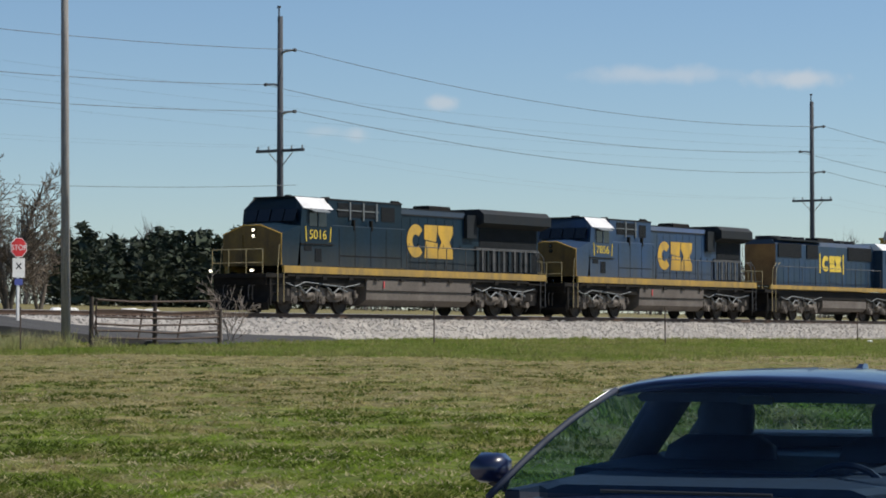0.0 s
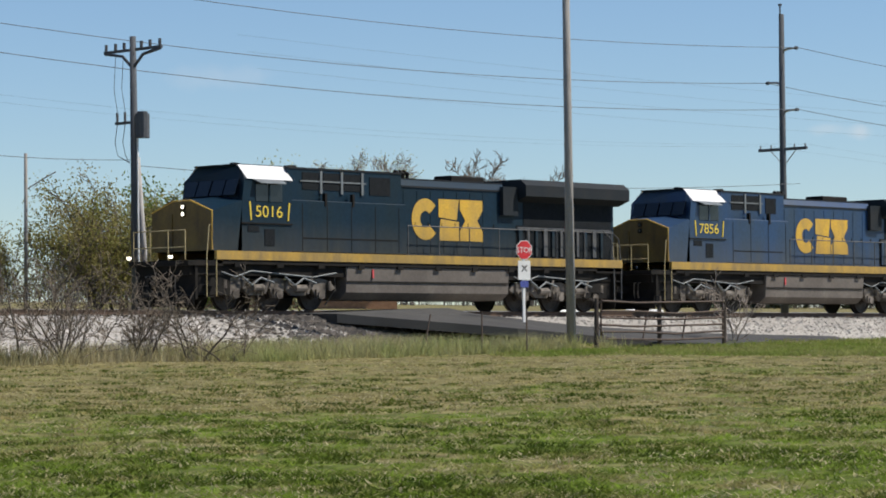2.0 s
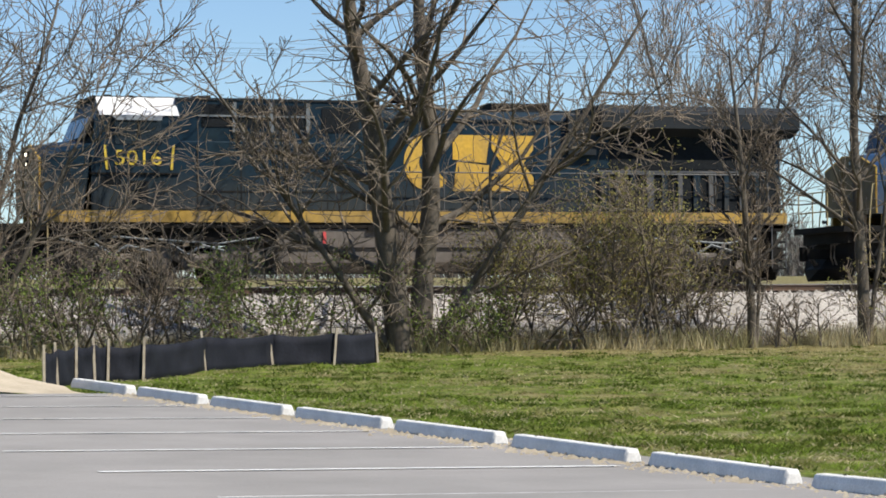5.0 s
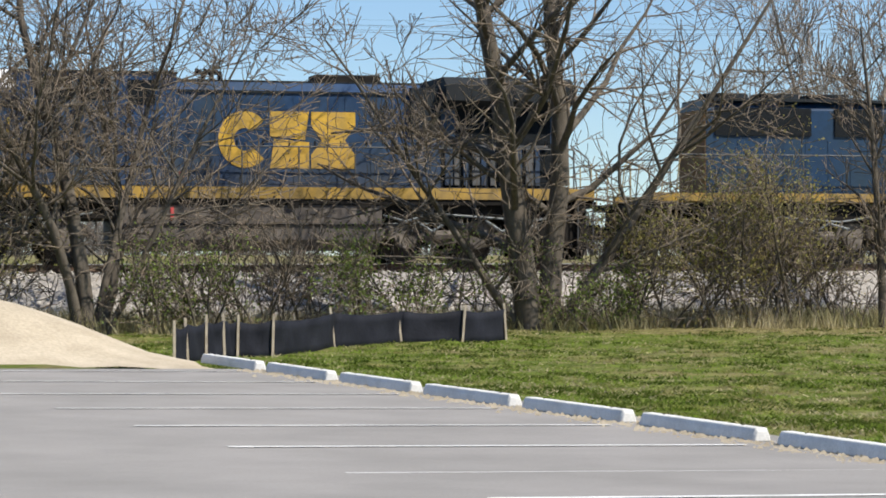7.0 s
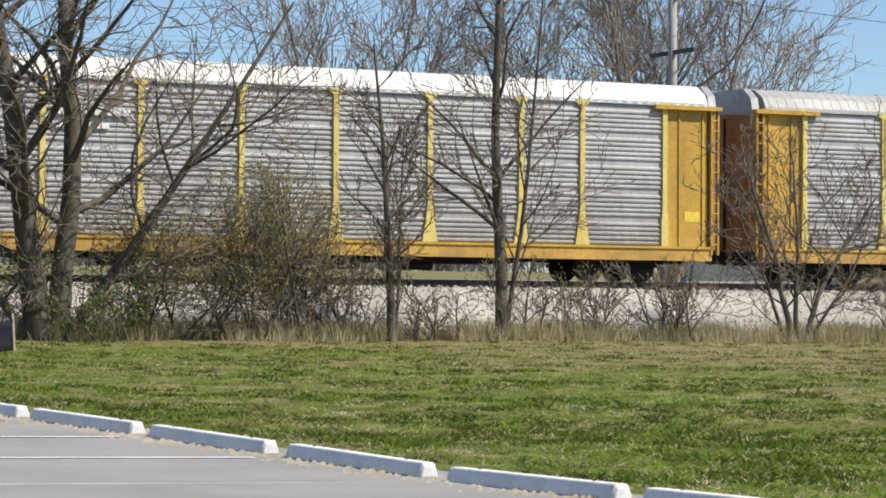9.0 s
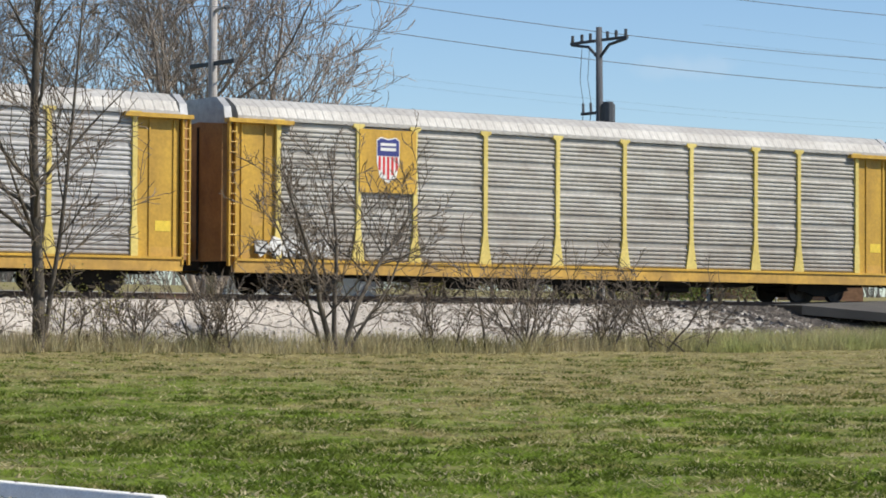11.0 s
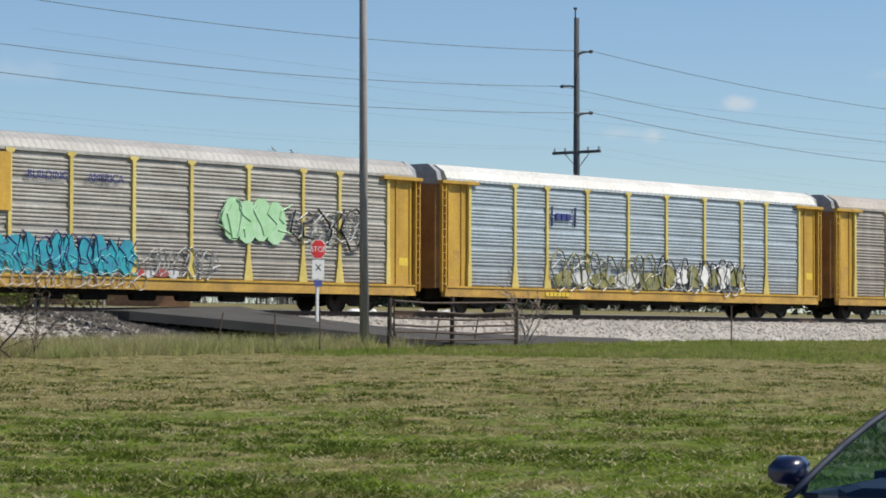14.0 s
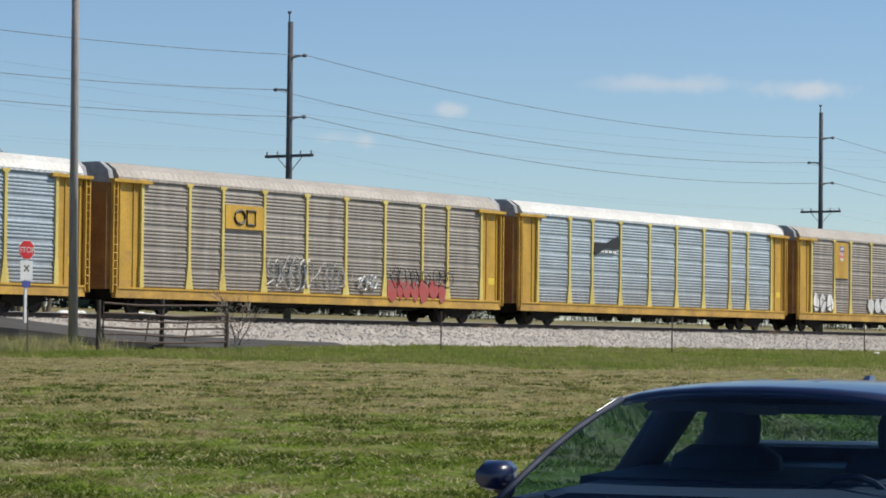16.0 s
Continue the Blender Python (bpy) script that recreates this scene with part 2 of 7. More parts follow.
M = dict(
    soil=grass_mat("turf", (0.104, 0.132, 0.023), (0.185, 0.162, 0.070), -0.10, island=0.0),
    blade=grass_mat("grass_blades", (0.165, 0.232, 0.034), (0.29, 0.252, 0.112), -0.12, island=0.25),
    strip=mat("fresh_grass", (0.175, 0.245, 0.045), (0.29, 0.29, 0.11), scale=0.3, rough=0.9, bscale=2, fine=0.25, island=0.15),
    # darker green, so that tufts stand in for shadowed dents of the lawn
    tuft=mat("shadow_dark_tufts", (0.058, 0.092, 0.013), (0.10, 0.125, 0.022), scale=0.5, rough=0.9, bscale=3, fine=0.2, island=0.2),
    weed=mat("dry_weeds", (0.52, 0.45, 0.29), (0.31, 0.30, 0.14), scale=0.35, rough=0.9, bscale=4, island=0.35),
    asphalt=mat("worn_asphalt", (0.29, 0.275, 0.258), (0.23, 0.22, 0.205), scale=0.7, rough=0.9, bump=0.3, bscale=60, fine=0.1),
    lane=mat("grey_lane_gravel", (0.24, 0.235, 0.23), (0.18, 0.178, 0.175), scale=0.6, rough=0.9, bump=0.3, bscale=40),
    road=mat("road_asphalt", (0.060, 0.058, 0.055), (0.042, 0.041, 0.04), scale=0.6, rough=0.9, bump=0.3, bscale=40),
    paint=mat("worn_line_paint", (0.85, 0.85, 0.83), (0.66, 0.66, 0.64), scale=4, rough=0.8, bscale=50),
    concrete=mat("precast_concrete", (0.76, 0.75, 0.72), (0.58, 0.57, 0.54), scale=3, rough=0.85, bump=0.25, bscale=50),
    ballast=mat("limestone_ballast", (0.42, 0.39, 0.35), (0.28, 0.26, 0.232), scale=0.5, rough=0.95, bump=0.9, bscale=14, fine=0.35),
    stone=mat("ballast_stone", (0.47, 0.44, 0.395), (0.29, 0.27, 0.242), scale=1.5, rough=0.95, bscale=20, island=0.3),
    darkgravel=mat("dark_crossing_gravel", (0.07, 0.062, 0.055), (0.14, 0.12, 0.10), scale=1.5, rough=0.95, bscale=20, island=0.4),
    bankgrass=mat("bank_grass", (0.35, 0.38, 0.15), (0.45, 0.41, 0.23), scale=0.5, rough=0.9, bscale=4, island=0.3),
    polegrey=mat("weathered_pole_wood", (0.29, 0.275, 0.26), (0.20, 0.19, 0.18), scale=3, rough=0.9, stretch=(6, 6, 0.4), bump=0.4, bscale=20),
    tie=mat("creosoted_wood", (0.07, 0.055, 0.045), scale=3, rough=0.9),
    rail=mat("rusty_rail_steel", (0.12, 0.075, 0.05), scale=4, rough=0.6, metal=0.4),
    gravel=mat("pale_gravel", (0.5, 0.43, 0.32), (0.38, 0.32, 0.23), scale=1.5, rough=0.95, bump=0.5, bscale=20),
    blue=mat("weathered_blue_paint", (0.0045, 0.021, 0.041), (0.009, 0.021, 0.028), scale=0.9, rough=0.45, bscale=9, stretch=(1, 1, 0.35), fine=0.15, lo=0.3, hi=0.75),
    blue3=mat("deep_blue_paint", (0.007, 0.034, 0.085), (0.016, 0.036, 0.052), scale=0.9, rough=0.45, bscale=9, stretch=(1, 1, 0.35), fine=0.15),
    blue2=mat("brighter_blue_paint", (0.012, 0.046, 0.122), (0.025, 0.045, 0.07), scale=0.9, rough=0.42, bscale=9, stretch=(1, 1, 0.3), fine=0.15),
    roofblue=mat("sooty_hood_roof", (0.014, 0.019, 0.024), (0.024, 0.026, 0.028), scale=1.3, rough=0.7, bscale=12),
    # near-white: sun brightness on the cab roofs is put into the colour
    cabroof=mat("sunlit_cab_roof_white", (0.75, 0.76, 0.76), (0.6, 0.6, 0.6), scale=1.5, rough=0.5),
    yellow=mat("locomotive_yellow", (0.62, 0.37, 0.035), (0.40, 0.26, 0.06), scale=1.8, rough=0.55, bscale=12, stretch=(1, 1, 0.4)),
    # locomotive yellow darkened: the nose's shade is put into the colour
    noseshade=mat("shaded_nose_yellow", (0.17, 0.105, 0.014), (0.06, 0.038, 0.012), scale=1.5, rough=0.55, bscale=10, stretch=(1, 1, 0.4)),
    under=mat("grimy_black", (0.007, 0.0065, 0.006), (0.02, 0.017, 0.014), scale=2, rough=0.8, bscale=10),
    truck=mat("dusty_truck_grey", (0.20, 0.175, 0.15), (0.05, 0.043, 0.037), scale=3.5, rough=0.8, bscale=12),
    tank=mat("dusty_fuel_tank", (0.165, 0.145, 0.128), (0.115, 0.10, 0.088), scale=0.8, rough=0.7, bscale=9),
    steel=mat("wheel_steel", (0.06, 0.05, 0.043), scale=3, rough=0.6, metal=0.3),
    railing=mat("handrail_grey", (0.05, 0.055, 0.06), (0.10, 0.10, 0.10), scale=4, rough=0.6),
    yrailing=mat("handrail_cream", (0.45, 0.36, 0.18), (0.3, 0.24, 0.12), scale=4, rough=0.6),
    grille=mat("dark_grille", (0.008, 0.011, 0.014), scale=6, rough=0.8, bump=0.6, bscale=60),
    dglass=mat("dark_window_glass", (0.012, 0.016, 0.02), scale=2, rough=0.08),
    louvre=mat("grey_louvre", (0.16, 0.18, 0.19), scale=3, rough=0.6),
    number=mat("number_yellow", (0.75, 0.55, 0.06), scale=4, rough=0.6),
    lamp=glow_mat("headlamp", (1.0, 0.90, 0.70), 3.0),
    red=mat("red_marker", (0.6, 0.08, 0.08), scale=4, rough=0.4),
    ryellow=mat("autorack_yellow", (0.56, 0.34, 0.045), (0.38, 0.225, 0.035), scale=1.2, rough=0.55, bscale=10, stretch=(1, 1, 0.35), vary=0.06),
    rpost=mat("faded_post_yellow", (0.66, 0.54, 0.17), (0.52, 0.40, 0.10), scale=1.2, rough=0.55, bscale=10, stretch=(1, 1, 0.35), vary=0.05),
    rgold=mat("faded_sill_gold", (0.55, 0.33, 0.06), (0.32, 0.19, 0.05), scale=0.9, rough=0.65, bscale=8),
    rbrown=mat("rust_brown_door", (0.33, 0.17, 0.05), (0.20, 0.10, 0.035), scale=1.2, rough=0.7, bscale=10),
    wood=mat("grey_pole_wood", (0.42, 0.40, 0.38), (0.28, 0.265, 0.25), scale=3, rough=0.9, stretch=(6, 6, 0.4), bump=0.4, bscale=20),
    dwood=mat("dark_pole_wood", (0.06, 0.068, 0.078), (0.095, 0.10, 0.11), scale=3, rough=0.9, stretch=(6, 6, 0.4), bump=0.4, bscale=20),
    wire=mat("conductor_wire", (0.12, 0.13, 0.14), scale=1, rough=0.5, metal=0.5),
    galv=mat("galvanised_steel", (0.38, 0.39, 0.40), scale=4, rough=0.5, metal=0.5),
    bark=mat("grey_brown_bark", (0.075, 0.062, 0.048), (0.135, 0.115, 0.09), scale=6, rough=0.95, stretch=(1, 1, 0.3), bump=0.6, bscale=30),
    twig=mat("bare_twigs", (0.14, 0.11, 0.082), (0.225, 0.18, 0.135), scale=1.5, rough=0.9, island=0.3),
    ptwig=mat("pale_twigs", (0.34, 0.29, 0.24), (0.25, 0.205, 0.17), scale=0.5, rough=0.9, island=0.3),
    bud=mat("spring_buds", (0.24, 0.25, 0.07), (0.33, 0.26, 0.12), scale=1.0, rough=0.85, island=0.4),
    blossom=mat("white_blossom", (0.60, 0.59, 0.40), (0.33, 0.37, 0.14), scale=0.8, rough=0.85, island=0.35),
    leaf=mat("young_leaves", (0.22, 0.29, 0.075), (0.14, 0.18, 0.05), scale=0.7, rough=0.8, island=0.4),
    conifer=mat("dark_conifer", (0.025, 0.04, 0.022), (0.045, 0.055, 0.03), scale=0.1, rough=0.9, island=0.35),
    fartwig=mat("hazy_bare_wood", (0.14, 0.125, 0.115), (0.09, 0.085, 0.075), scale=0.1, rough=0.9, island=0.3),
    brick=mat("red_brown_brick", (0.36, 0.20, 0.11), (0.24, 0.13, 0.08), scale=2.5, rough=0.9, bscale=5, fine=0.3),
    shingle=mat("brown_shingles", (0.17, 0.14, 0.12), (0.12, 0.10, 0.085), scale=2, rough=0.9, bscale=8),
    white=mat("white_paint", (0.78, 0.78, 0.76), (0.62, 0.62, 0.6), scale=2, rough=0.6),
    signred=mat("sign_red", (0.62, 0.03, 0.035), scale=3, rough=0.4),
    signblue=mat("sign_blue", (0.08, 0.10, 0.35), scale=3, rough=0.4),
    black=mat("black_paint", (0.02, 0.02, 0.02), scale=3, rough=0.5),
    rust=mat("rusty_tube", (0.055, 0.038, 0.03), (0.10, 0.068, 0.05), scale=5, rough=0.8),
    cloth=mat("black_silt_cloth", (0.008, 0.009, 0.014), (0.018, 0.020, 0.028), scale=1.5, rough=0.8, bump=0.3, bscale=20),
    stake=mat("weathered_stake", (0.45, 0.38, 0.29), (0.3, 0.25, 0.19), scale=6, rough=0.9),
    carpaint=mat("dark_blue_car_paint", (0.004, 0.010, 0.045), (0.0035, 0.008, 0.036), scale=0.5, rough=0.3, fine=0.02, coat=0.55),
    carglass=glass_mat("tinted_car_glass", (0.15, 0.33, 0.50)),
    sideglass=glass_mat("clear_car_glass", (0.75, 0.85, 0.85)),
    # dark upholstery blued to carry the sky's reflection in the windscreen
    interior=mat("sky_glazed_upholstery", (0.016, 0.026, 0.052), scale=8, rough=0.7),
    chrome=mat("bright_trim", (0.8, 0.8, 0.8), scale=2, rough=0.15, metal=1.0, fine=0.02),
    tyre=mat("tyre_rubber", (0.02, 0.02, 0.02), scale=5, rough=0.85),
    tealpale=mat("pale_teal_spray", (0.16, 0.55, 0.60), scale=3, rough=0.6),
    teal=mat("teal_spray", (0.02, 0.36, 0.42), (0.03, 0.22, 0.34), scale=2.5, rough=0.6),
    mint=mat("mint_spray", (0.35, 0.62, 0.33), (0.45, 0.68, 0.45), scale=3, rough=0.6),
    silver=mat("silver_spray", (0.62, 0.62, 0.60), (0.45, 0.45, 0.44), scale=3, rough=0.5),
    redspray=mat("red_spray", (0.40, 0.055, 0.05), (0.32, 0.10, 0.09), scale=3, rough=0.6),
    bluespray=mat("faded_blue_spray", (0.20, 0.25, 0.36), (0.28, 0.31, 0.38), scale=3, rough=0.6),
    navy=mat("navy_emblem", (0.04, 0.05, 0.22), scale=3, rough=0.5),
    olive=mat("olive_spray", (0.12, 0.13, 0.04), (0.3, 0.27, 0.1), scale=4, rough=0.6),
)
for key in ("blue", "blue2", "yellow"):
    road_dust(M[key], (0.085, 0.075, 0.058), 1.6, 3.1)
def translucent(m, share):
    """Thin leaves let part of the light through."""
    n, l = m.node_tree.nodes, m.node_tree.links
    b, out = n["Principled BSDF"], n["Material Output"]
    b.inputs["Specular IOR Level"].default_value = 0.12
    t, mx = n.new("ShaderNodeBsdfTranslucent"), n.new("ShaderNodeMixShader")
    l.new(b.inputs["Base Color"].links[0].from_socket, t.inputs["Color"])
    mx.inputs[0].default_value = share
    l.new(b.outputs[0], mx.inputs[1])
    l.new(t.outputs[0], mx.inputs[2])
    l.new(mx.outputs[0], out.inputs["Surface"])


for key in ("blade", "strip", "tuft", "weed", "bankgrass", "bud", "leaf", "blossom"):
    translucent(M[key], 0.5)
PANEL = [  # side sheet colours of the car carriers
    mat("galvanised_side", (0.44, 0.44, 0.435), (0.33, 0.32, 0.315), scale=0.8, rough=0.5, bscale=6, stretch=(1, 1, 2.5)),
    mat("weathered_side", (0.40, 0.39, 0.36), (0.28, 0.26, 0.23), scale=0.8, rough=0.55, bscale=6, stretch=(1, 1, 2.5)),
    mat("brownish_side", (0.33, 0.305, 0.275), (0.22, 0.195, 0.17), scale=0.7, rough=0.6, bscale=6, stretch=(2.5, 1, 0.4)),
    mat("bluish_side", (0.37, 0.44, 0.50), (0.30, 0.355, 0.40), scale=0.8, rough=0.45, bscale=6, stretch=(1, 1, 2)),
]
for m in PANEL:
    road_dust(m, (0.17, 0.14, 0.11), 0.9, 3.2)
ROOF = [
    mat("white_roof", (0.68, 0.68, 0.64), (0.56, 0.55, 0.51), scale=0.6, rough=0.5, bscale=6),
    mat("galvanised_roof", (0.39, 0.385, 0.365), (0.31, 0.30, 0.28), scale=0.6, rough=0.55, bscale=6),
    mat("dusty_roof", (0.41, 0.375, 0.33), (0.33, 0.30, 0.26), scale=0.6, rough=0.6, bscale=6),
]


# ---- mesh helpers ----
class Geo:
    """Collects vertices and faces of one mesh."""

    def __init__(self):
        self.v, self.f = [], []

    def add(self, verts, faces):
        k = len(self.v)
        self.v += [tuple(p) for p in verts]
        self.f += [tuple(i + k for i in q) for q in faces]
        return self

    def box(self, x0, x1, y0, y1, z0, z1, c=0.0):
        """A box; c chamfers its long edges along x."""
        if c <= 0:
            v = [(x, y, z) for x in (x0, x1) for y in (y0, y1) for z in (z0, z1)]
            return self.add(v, [(0, 1, 3, 2), (4, 6, 7, 5), (0, 4, 5, 1), (2, 3, 7, 6), (0, 2, 6, 4), (1, 5, 7, 3)])
        sec = [(y0 + c, z0), (y1 - c, z0), (y1, z0 + c), (y1, z1 - c), (y1 - c, z1), (y0 + c, z1), (y0, z1 - c), (y0, z0 + c)]
        return self.loft([[(x0 + c * 0.6, y + (c * 0.6 if y < (y0 + y1) / 2 else -c * 0.6), z) for y, z in sec]] * 0 + [[(x0, y, z) for y, z in sec], [(x1, y, z) for y, z in sec]])

    def prism(self, poly, axis, a, b):
        """poly in the plane across axis, drawn out from a to b."""
        put = {"x": lambda p, q, t: (t, p, q), "y": lambda p, q, t: (p, t, q), "z": lambda p, q, t: (p, q, t)}[axis]
        return self.loft([[put(p, q, a) for p, q in poly], [put(p, q, b) for p, q in poly]])

    def loft(self, rings, caps=True, closed=True):
        n, v, f = len(rings[0]), [p for r in rings for p in r], []
        for i in range(len(rings) - 1):
            for j in range(n if closed else n - 1):
                k = (j + 1) % n
                f.append((i * n + j, i * n + k, (i + 1) * n + k, (i + 1) * n + j))
        if caps and closed:
            f += [tuple(range(n))[::-1], tuple(range((len(rings) - 1) * n, len(rings) * n))]
        return self.add(v, f)

    def tube(self, pts, r, n=6, r1=None):
        """A round bar through pts, from radius r to r1."""
        pts = [Vector(p) for p in pts]
        rings, r1 = [], r if r1 is None else r1
        for i, p in enumerate(pts):
            d = (pts[min(i + 1, len(pts) - 1)] - pts[max(i - 1, 0)]).normalized()
            s = d.cross(Vector((0, 0, 1)) if abs(d.z) < 0.9 else Vector((1, 0, 0))).normalized()
            u, rad = s.cross(d), r + (r1 - r) * i / max(1, len(pts) - 1)
            rings.append([p + (s * math.cos(2 * math.pi * j / n) + u * math.sin(2 * math.pi * j / n)) * rad for j in range(n)])
        return self.loft(rings)

    def ball(self, c, r, n=8, m=5, squash=(1, 1, 1)):
        rings = []
        for i in range(1, m):
            a = math.pi * i / m
            rings.append([(c[0] + r * squash[0] * math.sin(a) * math.cos(2 * math.pi * j / n), c[1] + r * squash[1] * math.sin(a) * math.sin(2 * math.pi * j / n), c[2] + r * squash[2] * math.cos(a)) for j in range(n)])
        return self.loft(rings)


def mesh_of(name, g, material, smooth=False):
    me = bpy.data.meshes.new(name)
    me.from_pydata(g.v, [], g.f)
    for m in material if isinstance(material, (list, tuple)) else [material]:
        me.materials.append(m)
    bm = bmesh.new()
    bm.from_mesh(me)
    if len(g.f) < 60000:
        bmesh.ops.recalc_face_normals(bm, faces=bm.faces)
    bm.to_mesh(me)
    bm.free()
    if smooth:
        me.shade_smooth()
    return me


def part(name, g, material, parent=None, label="", smooth=False, bevel=0.0):
    ob = new(name, mesh_of(name, g, material, smooth))
    if bevel:
        mod = ob.modifiers.new("rounded", "BEVEL")
        mod.width, mod.segments, mod.limit_method, mod.angle_limit = bevel, 2, "ANGLE", radians(40)
    if parent:
        ob.parent = parent
    return tagged(ob, label)


def thing(name, label, category, group="", at=None):
    ob = tagged(new(name), label, category, group)
    ob.empty_display_size = 0.2
    if at is not None:
        ob.matrix_basis = at
    return ob


def lettering(name, text, size, material, m, parent, depth=0.006):
    """Built-in font, as a mesh."""
    cu = bpy.data.curves.new(name, "FONT")
    cu.body, cu.size, cu.extrude, cu.align_x = text, size, depth, "CENTER"
    tmp = new(name, cu)
    bpy.context.view_layer.update()
    me = bpy.data.meshes.new_from_object(tmp.evaluated_get(bpy.context.evaluated_depsgraph_get()))
    bpy.data.objects.remove(tmp)
    me.transform(m)
    me.materials.clear()
    me.materials.append(material)
    ob = new(name, me)
    ob.parent = parent
    return ob


FACE_S = Matrix(((1, 0, 0, 0), (0, 0, -1, 0), (0, 1, 0, 0), (0, 0, 0, 1)))  # writing that faces -y


def smooth01(t):
    t = min(1, max(0, t))
    return t * t * (3 - 2 * t)


# ---- ground ----
RAIL_Z, TRACK_Y = 2.749, 70.05
ROW_P, ROW_D = Vector((10.95, 20.9)), Vector((-0.117, 0.993))


def lot_z(x, y):
    along = (y - 20.9) / 0.993
    left = ROW_P.x - 0.118 * (y - 20.9) - x
    slope = 0.031 if along > 0 else 0.011
    return 0.22 + slope * along + 0.014 * max(0, left)


ROAD = [((69.0, 100), 3.35, 3.0), ((69.0, 80), 2.75, 3.0), ((68.5, 74.5), 2.74, 3.2), ((67.5, 67.5), 2.735, 3.4), ((70.3, 65.3), 2.36, 2.3), ((74.6, 63.5), 1.90, 2.1), ((79.5, 62.3), 1.64, 1.7), ((86, 61.4), 1.5, 1.2)]


def road_z(x, y):
    """Height of the lane's grassy bank near its ramp."""
    best = -9
    for ((xa, ya), za, wa), ((xb, yb), zb, wb) in zip(ROAD[2:], ROAD[3:]):
        d = Vector((xb - xa, yb - ya))
        t = min(1, max(0, ((x - xa) * d.x + (y - ya) * d.y) / d.length_squared))
        dist = math.hypot(x - xa - d.x * t, y - ya - d.y * t)
        w = wa + (wb - wa) * t
        best = max(best, za + (zb - za) * t - 0.58 - 0.3 * max(0, dist - w))
    best -= 0.35 * max(0, 70.5 - x)
    return best + 0.08 * noise.noise((x * 0.6, y * 0.6, 4)) + 0.05 * noise.noise((x * 1.9, y * 1.9, 4))


def toe_z(x):
    return 1.15 + 0.55 * smooth01((x - 45) / 55)


def ground_z(x, y):
    z = plain_z(x, y)
    if 58 < x < 92 and 54 < y < 68:
        z = max(z, road_z(x, y))
    return z


def plain_z(x, y):
    r = math.hypot(x, y)
    if y > 74:
        pts = ((74, 2.15), (84, 2.7), (110, 3.5), (300, 7.6), (1000, 15.5), (4000, 16))
        for (a, za), (b, zb) in zip(pts, pts[1:]):
            if y <= b:
                return za + (zb - za) * (y - a) / (b - a)
        return 16
    if y > 64.5:
        return toe_z(x) + (2.15 - toe_z(x)) * smooth01((y - 71.5) / 2.5)
    if y <= 0.5 or r < 24:
        lawn = 0.18
    else:
        edge = r * 64.5 / y
        u = (r - 24) / max(1, edge - 24)
        lawn = 0.2 + (toe_z(x * 64.5 / y) - 0.2) * u
    lawn += 0.05 * noise.noise((x * 0.25, y * 0.25, 0)) + 0.042 * noise.noise((x * 1.0, y * 1.0, 5)) + 0.018 * noise.noise((x * 2.1, y * 2.1, 7))
    right = x - (ROW_P.x - 0.118 * (y - 20.9))
    if y > 42:
        return lawn
    edge_fade = smooth01((y - 37.5) / 4)
    w = max(smooth01((right - 0.2) / 5), edge_fade)
    return (lot_z(x, y) - 0.06 * (right < 0)) * (1 - w) + lawn * w


def grid_geo(xs, ys, zf):
    g = Geo()
    g.v = [(x, y, zf(x, y)) for y in ys for x in xs]
    n = len(xs)
    g.f = [(j * n + i, j * n + i + 1, (j + 1) * n + i + 1, (j + 1) * n + i) for j in range(len(ys) - 1) for i in range(n - 1)]
    return g


def spread(*stops):
    """(value, step) pairs: values from one stop to the next by the step."""
    out = []
    for (a, s), (b, _) in zip(stops, stops[1:]):
        out += list(np.arange(a, b - s * 0.5, s))
    return [float(v) for v in out] + [float(stops[-1][0])]


ground = part("ground", grid_geo(spread((-3000, 400), (-200, 40), (-40, 4), (0, 0.36), (90, 1.0), (130, 4), (200, 40), (400, 400), (4000, 1)),
                                 spread((-400, 60), (-40, 5), (0, 1.0), (12, 0.33), (64, 1.0), (80, 4), (120, 20), (400, 200), (4000, 1)), ground_z), M["soil"], smooth=True)
tagged(ground, "patchy spring lawn and fields, part green, part winter-dry", "ground", kind="structure")


# soot and dust take the sheen off the running gear
for k in ("under", "truck", "tank", "steel", "blue", "roofblue", "grille", "cloth"):
    M[k].node_tree.nodes["Principled BSDF"].inputs["Specular IOR Level"].default_value = 0.2



# car park
def lot_edge(y):
    return ROW_P.x - 0.118 * (y - 20.9)


g = Geo()
_ys = spread((-30, 4), (20, 2), (38.4, 1))
for y in _ys:
    for k in range(9):
        x = lot_edge(y) + 0.55 + 2.2 * smooth01((13 - y) / 3) - k * k * 0.7
        g.v.append((x, y, lot_z(x, y)))
g.f = [(j * 9 + i, j * 9 + i + 1, (j + 1) * 9 + i + 1, (j + 1) * 9 + i) for j in range(len(_ys) - 1) for i in range(8)]
lot = tagged(part("parking_lot", g, M["asphalt"]), "pale worn asphalt car park with white stall lines", "car park", kind="structure")
for k in range(-4, 7):
    y = 21.15 + k * 2.735
    g = Geo()
    for j in range(11):
        d = 0.36 + j * 0.487
        x, yy = lot_edge(y) - d, y + 0.03 * d
        g.v += [(x, yy - 0.08, lot_z(x, yy) + 0.006), (x, yy + 0.08, lot_z(x, yy) + 0.006)]
    g.f = [(2 * j, 2 * j + 1, 2 * j + 3, 2 * j + 2) for j in range(10)]
    part("stall_line", g, M["paint"], lot)


